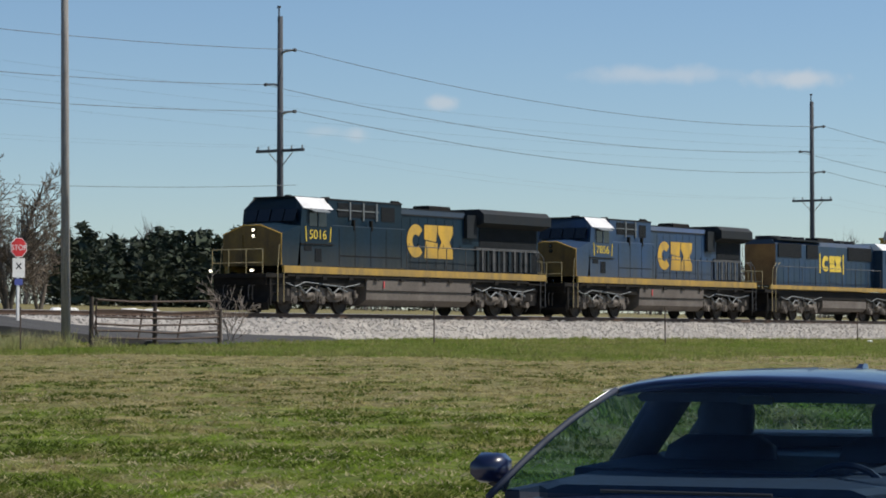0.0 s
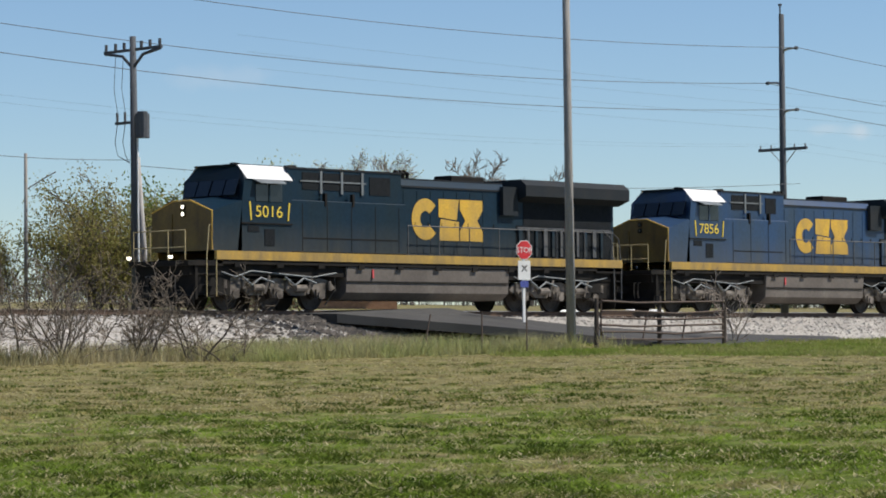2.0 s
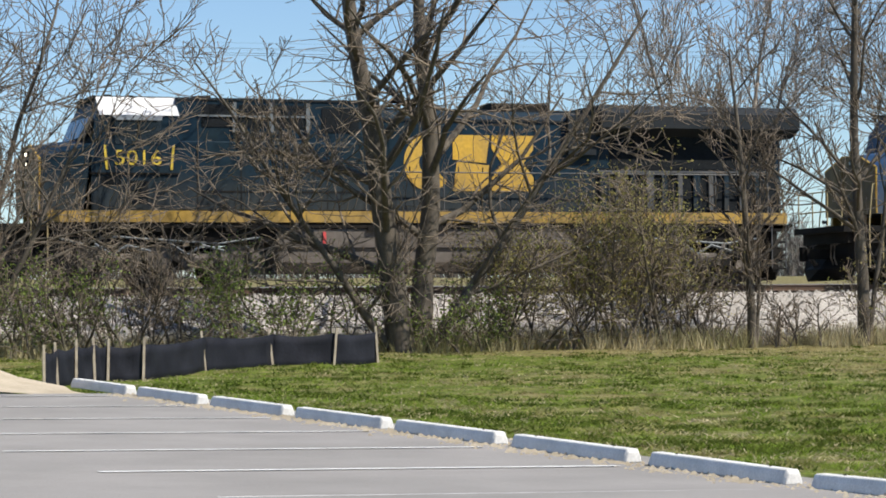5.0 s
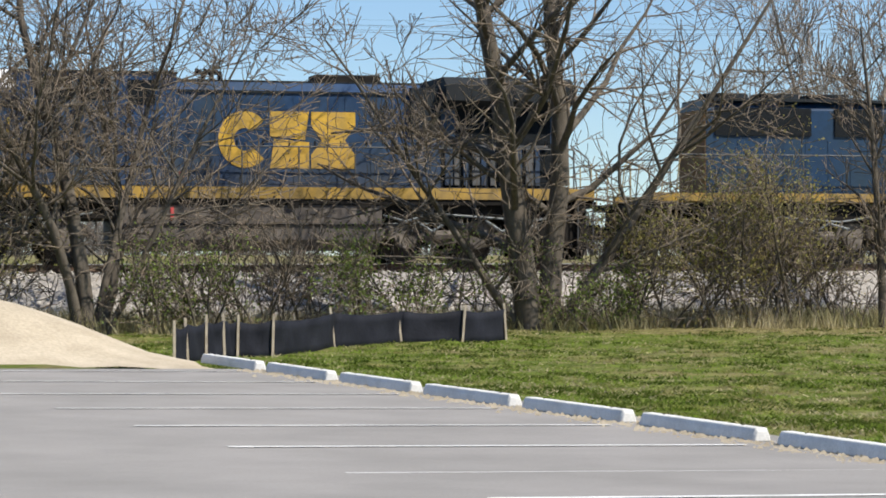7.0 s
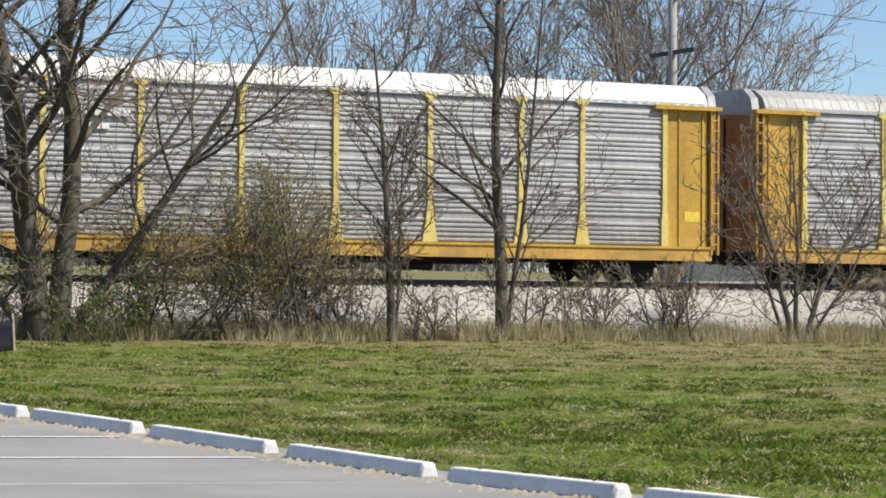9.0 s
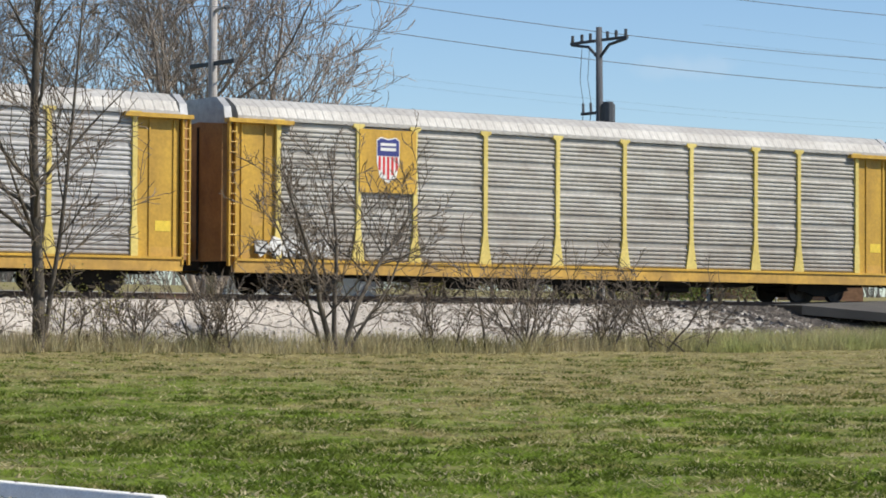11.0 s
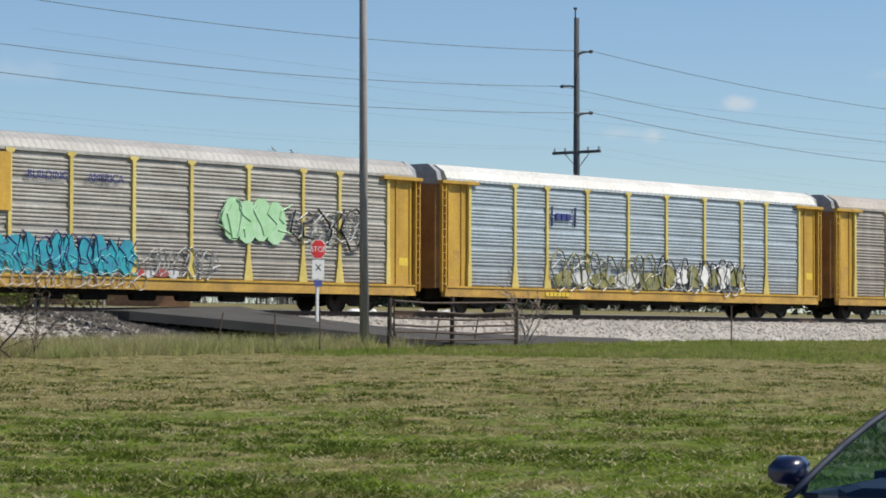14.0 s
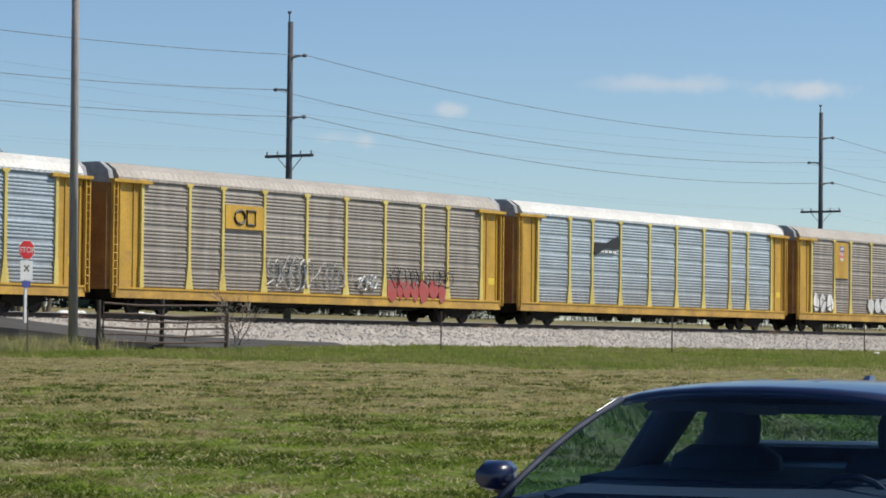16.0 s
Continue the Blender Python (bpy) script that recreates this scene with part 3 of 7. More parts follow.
def wheel_stop():
    ob = thing("wheel_stop", "pale grey precast concrete wheel stop on the asphalt", "wheel stop", "wheel stops along the car park")
    g = Geo()
    sec = [(-0.10, 0), (0.10, 0), (0.085, 0.07), (0.06, 0.13), (-0.06, 0.13), (-0.085, 0.07)]
    rings = [[(p * k, x, q * h) for p, q in sec] for x, k, h in ((-1.19, 0.86, 0.75), (-1.15, 1, 1), (1.15, 1, 1), (1.19, 0.86, 0.75))]
    g.loft(rings)
    part("block", g, M["concrete"], ob, bevel=0.012)
    for y in (-0.8, 0.8):
        part("pin", Geo().tube([(0, y, 0.12), (0, y, 0.136)], 0.014), M["rust"], ob)
    return ob


stop = wheel_stop()
for k in range(-2, 8):
    p = ROW_P + ROW_D * (2.745 * (k - 1) + 1.83)
    x = p.x + 0.02 * math.sin(k * 7)
    slope = math.degrees(math.atan(0.031 if k > 0 else 0.011))
    m = pose(x, p.y, lot_z(x, p.y) + 0.004, slope, 0, 6.7 + 0.8 * math.sin(k * 5))
    if k == -2:
        stop.matrix_basis = m
    else:
        copy_thing(stop, m)
# crumbs of gravel along the lot's edge
rng = random.Random(4)
g = Geo()
for _ in range(2600):
    y = rng.uniform(8, 38)
    x = lot_edge(y) + rng.gauss(-0.10, 0.17)
    r = rng.uniform(0.01, 0.035)
    z = max(lot_z(x, y), ground_z(x, y))
    g.add([(x - r, y, z), (x + r, y - r, z), (x, y + r, z), (x, y, z + r)], [(0, 1, 3), (1, 2, 3), (2, 0, 3)])
tagged(part("loose_gravel", g, M["gravel"]), "crumbs of pale gravel along the asphalt edge", "gravel", kind="stuff")

# ---- railway ----
def ballast_sec(x):
    t = toe_z(x) - 0.12
    return [(64.2, t), (65.6, t + (2.5 - t) * 0.45), (67.6, 2.42), (68.4, 2.53), (71.7, 2.53), (73.6, 2.2), (75.5, 1.9)]


xs = spread((-120, 8), (0, 1.2), (130, 8), (420, 1))
g = Geo()
for x in xs:
    for y, z in ballast_sec(x):
        j = 0.05 * noise.noise((x * 1.7, y * 2.1, 0)) if 64.5 < y < 74 else 0
        g.v.append((x, y + j * 2, z + j))
g.f = [(i * 7 + j, (i + 1) * 7 + j, (i + 1) * 7 + j + 1, i * 7 + j + 1) for i in range(len(xs) - 1) for j in range(6)]
ballast = tagged(part("ballast_bank", g, M["ballast"]), "bank of pale crushed limestone ballast under the track", "ballast", kind="structure")
rng = random.Random(5)
g = Geo()
for _ in range(15000):
    x = rng.uniform(8, 150)
    sec = ballast_sec(x)
    y = rng.uniform(64.3, 68.6)
    for (a, za), (b, zb) in zip(sec, sec[1:]):
        if a <= y <= b:
            z = za + (zb - za) * (y - a) / (b - a)
            break
    r = rng.uniform(0.035, 0.085)
    q = [(x + r * rng.uniform(0.7, 1.2), y, z), (x, y + r, z), (x - r * rng.uniform(0.7, 1.2), y + 0.2 * r, z), (x, y - r, z), (x + rng.uniform(-0.4, 0.4) * r, y + rng.uniform(-0.4, 0.4) * r, z + r * rng.uniform(0.6, 1.1))]
    g.add(q, [(0, 1, 4), (1, 2, 4), (2, 3, 4), (3, 0, 4)])
tagged(part("ballast_stones", g, M["stone"]), "loose crushed limestone on the railway bank", "stones", kind="stuff")
g = Geo()
for _ in range(2600):
    x, y = rng.gauss(65.0, 2.6), rng.uniform(65.2, 68.6)
    if x > 71:
        continue
    sec = ballast_sec(x)
    for (a, za), (b, zb) in zip(sec, sec[1:]):
        if a <= y <= b:
            z = max(za + (zb - za) * (y - a) / (b - a), ground_z(x, y)) + 0.01
            break
    r = rng.uniform(0.05, 0.14)
    q = [(x + r, y, z), (x, y + r, z), (x - r, y + 0.2 * r, z), (x, y - r, z), (x + rng.uniform(-0.4, 0.4) * r, y + rng.uniform(-0.4, 0.4) * r, z + r * rng.uniform(0.5, 0.9))]
    g.add(q, [(0, 1, 4), (1, 2, 4), (2, 3, 4), (3, 0, 4)])
tagged(part("crossing_gravel", g, M["darkgravel"]), "dark asphalt-stained gravel spilt beside the crossing", "gravel", kind="stuff")
railway = tagged(new("railway_track"), "rusty steel rails on dark wooden sleepers", "railway track", kind="structure")
sec = [(-0.07, 0), (0.07, 0), (0.07, 0.02), (0.012, 0.04), (0.012, 0.13), (0.036, 0.14), (0.036, 0.17), (-0.036, 0.17), (-0.036, 0.14), (-0.012, 0.13), (-0.012, 0.04), (-0.07, 0.02)]
for y in (TRACK_Y - 0.755, TRACK_Y + 0.755):
    part("rail", Geo().prism([(y + p, RAIL_Z - 0.17 + q) for p, q in sec], "x", -120, 420), M["rail"], railway)
tie_me = mesh_of("sleeper", Geo().box(-0.115, 0.115, TRACK_Y - 1.3, TRACK_Y + 1.3, RAIL_Z - 0.34, RAIL_Z - 0.165), M["tie"])
for k in range(230):
    ob = new("sleeper", tie_me)
    ob.parent = railway
    ob.location.x = 8 + k * 0.55

# level crossing and its ramp
g = Geo()
for i, ((x, y), z, w) in enumerate(ROAD):
    (xa, ya), (xb, yb) = ROAD[max(0, i - 1)][0], ROAD[min(len(ROAD) - 1, i + 1)][0]
    d = Vector((xb - xa, yb - ya)).normalized()
    s = Vector((-d.y, d.x)) * w
    f = 0.27 if i > 3 else 0.12 if i == 3 else 0
    g.v += [(x - s.x, y - s.y, z - f), (x + s.x, y + s.y, z + f), (x + s.x, y + s.y, z + f - 0.3), (x - s.x, y - s.y, z - f - 0.3)]
n = len(ROAD)
g.f = [(4 * i + a, 4 * i + b, 4 * i + 4 + b, 4 * i + 4 + a) for i in range(n - 1) for a, b in ((0, 1), (1, 2), (3, 0))]
tagged(part("crossing_road", g, M["road"]), "dark asphalt lane ramping up over the track", "road", kind="structure")

xs = spread((-60, 6), (420, 1))
g = grid_geo(xs, [97.0, 99.0, 101.0, 103.5], lambda x, y: ground_z(x, y) + 0.05)
tagged(part("far_lane", g, M["lane"]), "pale grey lane running along beyond the track", "road", kind="structure")

# ---- train ----
SPEED = 15.4334
WHEELS = []  # (wheelset, radius)


def blocks_emblem(parent, x0, x1, z0, z1, y, material, frame_bars=False):
    """Three stout yellow shapes side by side on the hood."""
    w, h = (x1 - x0), (z1 - z0)
    t = 0.27 * h

    def slab(pts):
        part("emblem_block", Geo().loft([[(p, y, q) for p, q in pts], [(p, y - 0.012, q) for p, q in pts]]), material, parent)

    # a thick open hoop
    m, n = 0.5 * (z0 + z1), 18
    ring = [radians(42 + 276 * i / n) for i in range(n + 1)]
    cx = x0 + 0.19 * w
    for a0, a1 in zip(ring, ring[1:]):
        slab([(cx + 0.19 * w * math.cos(a0), m + 0.5 * h * math.sin(a0)), (cx + 0.19 * w * math.cos(a1), m + 0.5 * h * math.sin(a1)), (cx + 0.075 * w * math.cos(a1), m + 0.2 * h * math.sin(a1)), (cx + 0.075 * w * math.cos(a0), m + 0.2 * h * math.sin(a0))])
    # two leaning blocks
    a, b, m = x0 + 0.375 * w, x0 + 0.66 * w, 0.5 * (z0 + z1)
    slab([(a, z0), (b, z0), (b, m - 0.04 * h), (a + 0.03 * w, m + 0.02 * h)])
    slab([(a, m + 0.06 * h), (b - 0.03 * w, m), (b, z1), (a, z1)])
    # a waisted block
    a, b = x0 + 0.675 * w, x1
    k = 0.24 * (b - a)
    slab([(a, z0), (b, z0), (b, z0 + t * 0.9), (b - k, m), (b, z1 - t * 0.9), (b, z1), (a, z1), (a, z1 - t * 0.9), (a + k, m), (a, z0 + t * 0.9)])
    if frame_bars:
        for p in (x0 - 0.35, x1 + 0.2):
            part("emblem_bar", Geo().box(p, p + 0.14, y - 0.012, y, z0 - 0.1, z1 + 0.1), material, parent)


def wheelset(parent, x, r):
    g = Geo()
    for s in (-1, 1):
        y = s * 0.755
        rings = []
        for yy, rr in ((y - s * 0.075, r + 0.03), (y - s * 0.045, r + 0.03), (y - s * 0.04, r), (y + s * 0.065, r - 0.006), (y + s * 0.065, r - 0.07), (y + s * 0.03, r - 0.08), (y + s * 0.035, 0.16), (y + s * 0.09, 0.13)):
            rings.append([(rr * math.cos(a * math.pi / 10), yy, rr * math.sin(a * math.pi / 10)) for a in range(20)])
        g.loft(rings)
        for a in range(5):  # holes of the web, as plates
            c, sn = math.cos(a * 1.2566), math.sin(a * 1.2566)
            g.tube([(c * 0.3 * r / 0.5, y + s * 0.03, sn * 0.3 * r / 0.5), (c * 0.3 * r / 0.5, y + s * 0.045, sn * 0.3 * r / 0.5)], 0.05)
    g.tube([(0, -1.05, 0), (0, 1.05, 0)], 0.085, 8)
    ob = part("wheelset", g, M["steel"], parent)
    ob.location = (x, 0, r)
    WHEELS.append((ob, x, r))
    return ob


def loco_truck(parent, axles, r=0.53):
    x0, x1 = axles[0] - 0.75, axles[-1] + 0.75
    for s in (-1, 1):
        g = Geo()
        top, low = 1.02, 0.72
        poly = [(x0, 0.78), (x0 + 0.25, 1.0)]
        for i, a in enumerate(axles):
            poly += [(a - 0.35, 1.03), (a, 1.10), (a + 0.35, 1.03)]
            if i < len(axles) - 1:
                m = (a + axles[i + 1]) / 2
                poly += [(m - 0.25, 0.86), (m + 0.25, 0.86)]
        poly += [(x1 - 0.25, 1.0), (x1, 0.78), (x1 - 0.2, 0.66)]
        for i in range(len(axles) - 1, -1, -1):
            a = axles[i]
            poly += [(a + 0.33, 0.74), (a + 0.2, 0.42), (a - 0.2, 0.42), (a - 0.33, 0.74)]
            if i:
                m = (a + axles[i - 1]) / 2
                poly += [(m + 0.3, 0.50), (m - 0.3, 0.50)]
        poly += [(x0 + 0.2, 0.66)]
        ya, yb = s * 1.08, s * 1.22
        n = len(poly)
        g.v = [(p, ya, q) for p, q in poly] + [(p, yb, q) for p, q in poly]
        # strips between upper and lower outlines keep the sideframe's openings honest
        g.f = [(i, (i + 1) % n, n + (i + 1) % n, n + i) for i in range(n)] + [tuple(range(n)), tuple(range(n, 2 * n))[::-1]]
        sf = part("side_frame", g, M["truck"], parent)
        for a in axles:
            gg = Geo().tube([(a, s * 1.2, r), (a, s * 1.36, r)], 0.15, 10)
            gg.box(a - 0.2, a + 0.2, min(s * 1.18, s * 1.3), max(s * 1.18, s * 1.3), 0.42, 0.72)
            part("axle_box", gg, M["truck"], sf)
            for d in (-0.42, 0.42):
                part("spring", Geo().tube([(a + d, s * 1.25, 0.72), (a + d, s * 1.25, 1.0)], 0.085, 8), M["truck"], sf)
        for a, b in zip(axles, axles[1:]):
            m = (a + b) / 2
            gg = Geo().tube([(m - 0.6, s * 1.27, 0.98), (m, s * 1.3, 0.62), (m + 0.6, s * 1.27, 0.98)], 0.045)
            gg.tube([(m - 0.25, s * 1.33, 0.75), (m + 0.25, s * 1.33, 0.75)], 0.12, 8)
            part("brake_cylinder", gg, M["truck"], sf)
            part("brake_rod", Geo().tube([(m - 0.75, s * 1.38, 1.12), (m - 0.3, s * 1.38, 0.84), (m + 0.1, s * 1.38, 1.08), (m + 0.7, s * 1.38, 0.92)], 0.04, 5), M["louvre"], sf)
            part("damper", Geo().tube([(m + 0.28, s * 1.36, 0.55), (m + 0.5, s * 1.36, 1.15)], 0.055, 6), M["truck"], sf)
        part("frame_cable", Geo().tube([(x0 + 0.1, s * 1.36, 1.25), (x0 + 0.7, s * 1.38, 1.1), (x0 + 1.4, s * 1.38, 1.3), (x1 - 1.2, s * 1.38, 1.12), (x1 - 0.1, s * 1.36, 1.28)], 0.028, 5), M["louvre"], parent)
        part("sand_pipe", Geo().tube([(x1, s * 1.2, 1.3), (x1 + 0.05, s * 1.15, 0.7), (x1 - 0.1, s * 0.8, 0.2)], 0.025), M["truck"], parent)
    part("bolster", Geo().box(x0 + 0.4, x1 - 0.4, -0.6, 0.6, 0.55, 1.05), M["under"], parent)
    for a in axles:
        wheelset(parent, a, r)


def handrail(parent, x0, x1, step, y, z0, z1, material):
    n = max(2, round((x1 - x0) / step))
    for i in range(n + 1):
        x = x0 + (x1 - x0) * i / n
        part("stanchion", Geo().tube([(x, y, z0), (x, y, z1)], 0.022, 5), material, parent)
    part("handrail", Geo().tube([(x0, y, z1), (x1, y, z1)], 0.02, 5), material, parent)


def end_steps(parent, x, face, mat_rail):
    """Corner steps and grab irons at one end; face -1 looks forwards."""
    for s in (-1, 1):
        g = Geo()
        for z in (0.42, 0.78, 1.14, 1.5):
            g.box(min(x, x + face * 0.42), max(x, x + face * 0.42), min(s * 0.95, s * 1.48), max(s * 0.95, s * 1.48), z, z + 0.04)
        g.box(min(x, x + face * 0.42), max(x, x + face * 0.42), min(s * 0.93, s * 0.95), max(s * 0.93, s * 0.95), 0.35, 1.7)
        part("step_ladder", g, M["under"], parent)
        for xx in (x, x + face * 0.42):
            part("grab_iron", Geo().tube([(xx, s * 1.5, 0.45), (xx, s * 1.5, 1.75), (xx - face * 0.12, s * 1.48, 2.75), (xx - face * 0.6, s * 1.45, 3.1)], 0.02, 5), mat_rail, parent)


def pilot(parent, x, face):
    """Plow, coupler, hoses and platform at one end."""
    def b(x0, x1, *r):
        return Geo().box(min(x0, x1), max(x0, x1), *r)
    part("platform", b(x + face * 0.0, x + face * 1.5, -1.5, 1.5, 1.45, 1.62), M["under"], parent)
    part("pilot_body", b(x + face * 1.04, x - face * 0.5, -1.3, 1.3, 0.5, 1.44), M["under"], parent)
    part("pilot_plate", b(x + face * 1.05, x + face * 1.15, -1.45, 1.45, 0.35, 1.45), M["under"], parent)
    g = Geo()
    for s in (-1, 1):
        g.loft([[(x + face * 1.15, 0, 0.12), (x + face * 1.15, 0, 0.85), (x + face * 1.5, 0, 0.45)], [(x + face * 1.15, s * 1.4, 0.12), (x + face * 1.15, s * 1.4, 0.85), (x + face * 1.25, s * 1.4, 0.45)]])
    part("plow", g, M["under"], parent)
    part("coupler", b(x + face * 1.1, x + face * 1.95, -0.16, 0.16, 0.72, 1.0).tube([(x + face * 1.95, 0.05, 0.66), (x + face * 1.95, 0.05, 1.06)], 0.13, 8), M["under"], parent)
    for y in (-0.75, -0.55, 0.55, 0.75):
        part("air_hose", Geo().tube([(x + face * 1.15, y, 1.2), (x + face * 1.4, y, 1.1), (x + face * 1.42, y, 0.75), (x + face * 1.3, y * 0.9, 0.55)], 0.03, 5), M["truck"], parent)
    g = Geo()
    for z in (2.05, 2.6):
        g.tube([(x + face * 1.45, -1.3, z), (x + face * 1.45, 1.3, z)], 0.02, 5)
    for y in (-1.3, -0.45, 0.45, 1.3):
        g.tube([(x + face * 1.45, y, 1.6), (x + face * 1.45, y, 2.6)], 0.02, 5)
    part("end_railing", g, M["yrailing"], parent)


def wide_cab(parent, paint, number, lit):
    """Nose, cab and number at the forward end; the nose's face is at x = 2.45."""
    W = 1.52
    g = Geo()
    low = [(2.45, -W, 1.95), (2.45, W, 1.95), (2.45, W, 3.25), (2.45, 0.45, 3.62), (2.45, -0.45, 3.62), (2.45, -W, 3.25)]
    back = [(3.75, -W, 1.95), (3.75, W, 1.95), (3.75, W, 3.62), (3.75, 0.45, 3.80), (3.75, -0.45, 3.80), (3.75, -W, 3.62)]
    nose = part("nose", Geo().loft([low, back]), paint, parent)
    face = [(2.43, p * 0.99, q) for _, p, q in low]
    # front face in a darker yellow that holds the shade facing away from the sun
    part("nose_front", Geo().loft([face, [(2.455, y, z) for _, y, z in face]]), M["noseshade"], nose, "dirty yellow nose panel with shade in its colour")
    part("nose_edge", Geo().tube([(2.44, -W, 1.97), (2.44, -W, 3.25), (2.44, -0.45, 3.62), (2.44, 0.45, 3.62), (2.44, W, 3.25)], 0.03, 5), M["yellow"], nose)
    part("nose_door", Geo().box(2.40, 2.43, 0.45, 1.05, 1.98, 3.2), M["noseshade"], nose)
    g = Geo()
    for z in (3.18, 3.42):
        g.tube([(2.38, -0.12, z), (2.45, -0.12, z)], 0.10, 10)
    part("headlight_housing", g, M["under"], nose)
    for z in (3.18, 3.42):
        part("headlight", Geo().tube([(2.362, -0.12, z), (2.381, -0.12, z)], 0.062, 10), M["lamp"] if lit else M["dglass"], nose)
    for y in (-1.05, 1.05):
        part("ditch_light", Geo().tube([(1.0, y, 1.72), (1.12, y, 1.72)], 0.05, 10), M["lamp"] if lit else M["dglass"], parent)
    # cab shell
    sec = [(-W, 1.95), (W, 1.95), (W, 4.35), (1.05, 4.82), (-1.05, 4.82), (-W, 4.35)]
    cab = part("cab", Geo().loft([[(3.55 + max(0, q - 3.6) * 0.42, p, q) for p, q in sec], [(6.0, p, q) for p, q in sec]]), paint, parent)
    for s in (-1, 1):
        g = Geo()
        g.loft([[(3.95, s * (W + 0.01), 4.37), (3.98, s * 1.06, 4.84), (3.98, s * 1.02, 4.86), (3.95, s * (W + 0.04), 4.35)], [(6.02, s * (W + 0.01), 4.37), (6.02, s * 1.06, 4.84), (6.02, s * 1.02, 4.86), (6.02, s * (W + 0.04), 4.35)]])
        # slope whitened as if in full sun; the flat roof stays dark
        part("cab_roof_slope", g, M["cabroof"], cab, "cab roof panel with sunlight painted in as white")
    part("cab_roof", Geo().box(3.9, 6.0, -1.05, 1.05, 4.82, 4.87), M["roofblue"], parent)
    for y0, y1 in ((-1.3, -0.72), (-0.66, -0.04), (0.04, 0.66), (0.72, 1.3)):
        a, b = 3.56 + 0.42 * 0.22, 3.56 + 0.42 * 0.72
        part("windscreen_pane", Geo().loft([[(a - 0.05, y0, 3.82), (a - 0.05, y1, 3.82), (a, y1, 3.82), (a, y0, 3.82)], [(b - 0.05, y0, 4.34), (b - 0.05, y1, 4.34), (b, y1, 4.34), (b, y0, 4.34)]]), M["dglass"], cab)
    for s in (-1, 1):
        part("side_window", Geo().box(4.35, 5.55, min(s * W, s * (W + 0.02)), max(s * W, s * (W + 0.02)), 3.62, 4.22), M["dglass"], cab)
        part("window_post", Geo().box(4.92, 4.99, min(s * W, s * (W + 0.04)), max(s * W, s * (W + 0.04)), 3.6, 4.25), paint, cab)
        part("sun_visor", Geo().loft([[(4.25, s * W, 4.36), (5.6, s * W, 4.36), (5.6, s * W, 4.33), (4.25, s * W, 4.33)], [(4.35, s * (W + 0.28), 4.22), (5.5, s * (W + 0.28), 4.22), (5.5, s * (W + 0.28), 4.2), (4.35, s * (W + 0.28), 4.2)]]), M["louvre"], cab)
        part("cab_ledge", Geo().box(3.7, 6.0, min(s * W, s * (W + 0.05)), max(s * W, s * (W + 0.05)), 2.86, 2.9), M["under"], cab)
        part("cab_grille", Geo().box(4.0, 4.5, min(s * W, s * (W + 0.02)), max(s * W, s * (W + 0.02)), 2.6, 2.8), M["grille"], cab)
        part("cab_hatch", Geo().box(4.75, 5.2, min(s * W, s * (W + 0.02)), max(s * W, s * (W + 0.02)), 2.15, 2.7), M["grille"], cab)
    lettering("road_number", number, 0.54, M["number"], Matrix.Translation((4.95, -W - 0.012, 3.1)) @ FACE_S @ Matrix.Diagonal((1.16, 1, 1, 1)), parent)
    for x, lean in ((4.12, -0.06), (5.78, 0.06)):
        part("number_bracket", Geo().loft([[(x + lean, -W - 0.02, 3.6), (x + lean + 0.06, -W - 0.02, 3.6), (x + lean + 0.06, -W, 3.6), (x + lean, -W, 3.6)], [(x, -W - 0.02, 2.98), (x + 0.06, -W - 0.02, 2.98), (x + 0.06, -W, 2.98), (x, -W, 2.98)]]), M["number"], parent)
    part("roof_aerial", Geo().tube([(5.2, 0.3, 4.87), (5.2, 0.3, 5.0)], 0.09, 8), M["under"], cab)
    part("roof_box", Geo().box(4.3, 4.5, -0.5, -0.3, 4.87, 4.95), M["under"], cab)
    part("horn", Geo().tube([(6.6, -0.5, 4.9), (7.1, -0.5, 4.9)], 0.05, 6, 0.09), M["under"], parent)


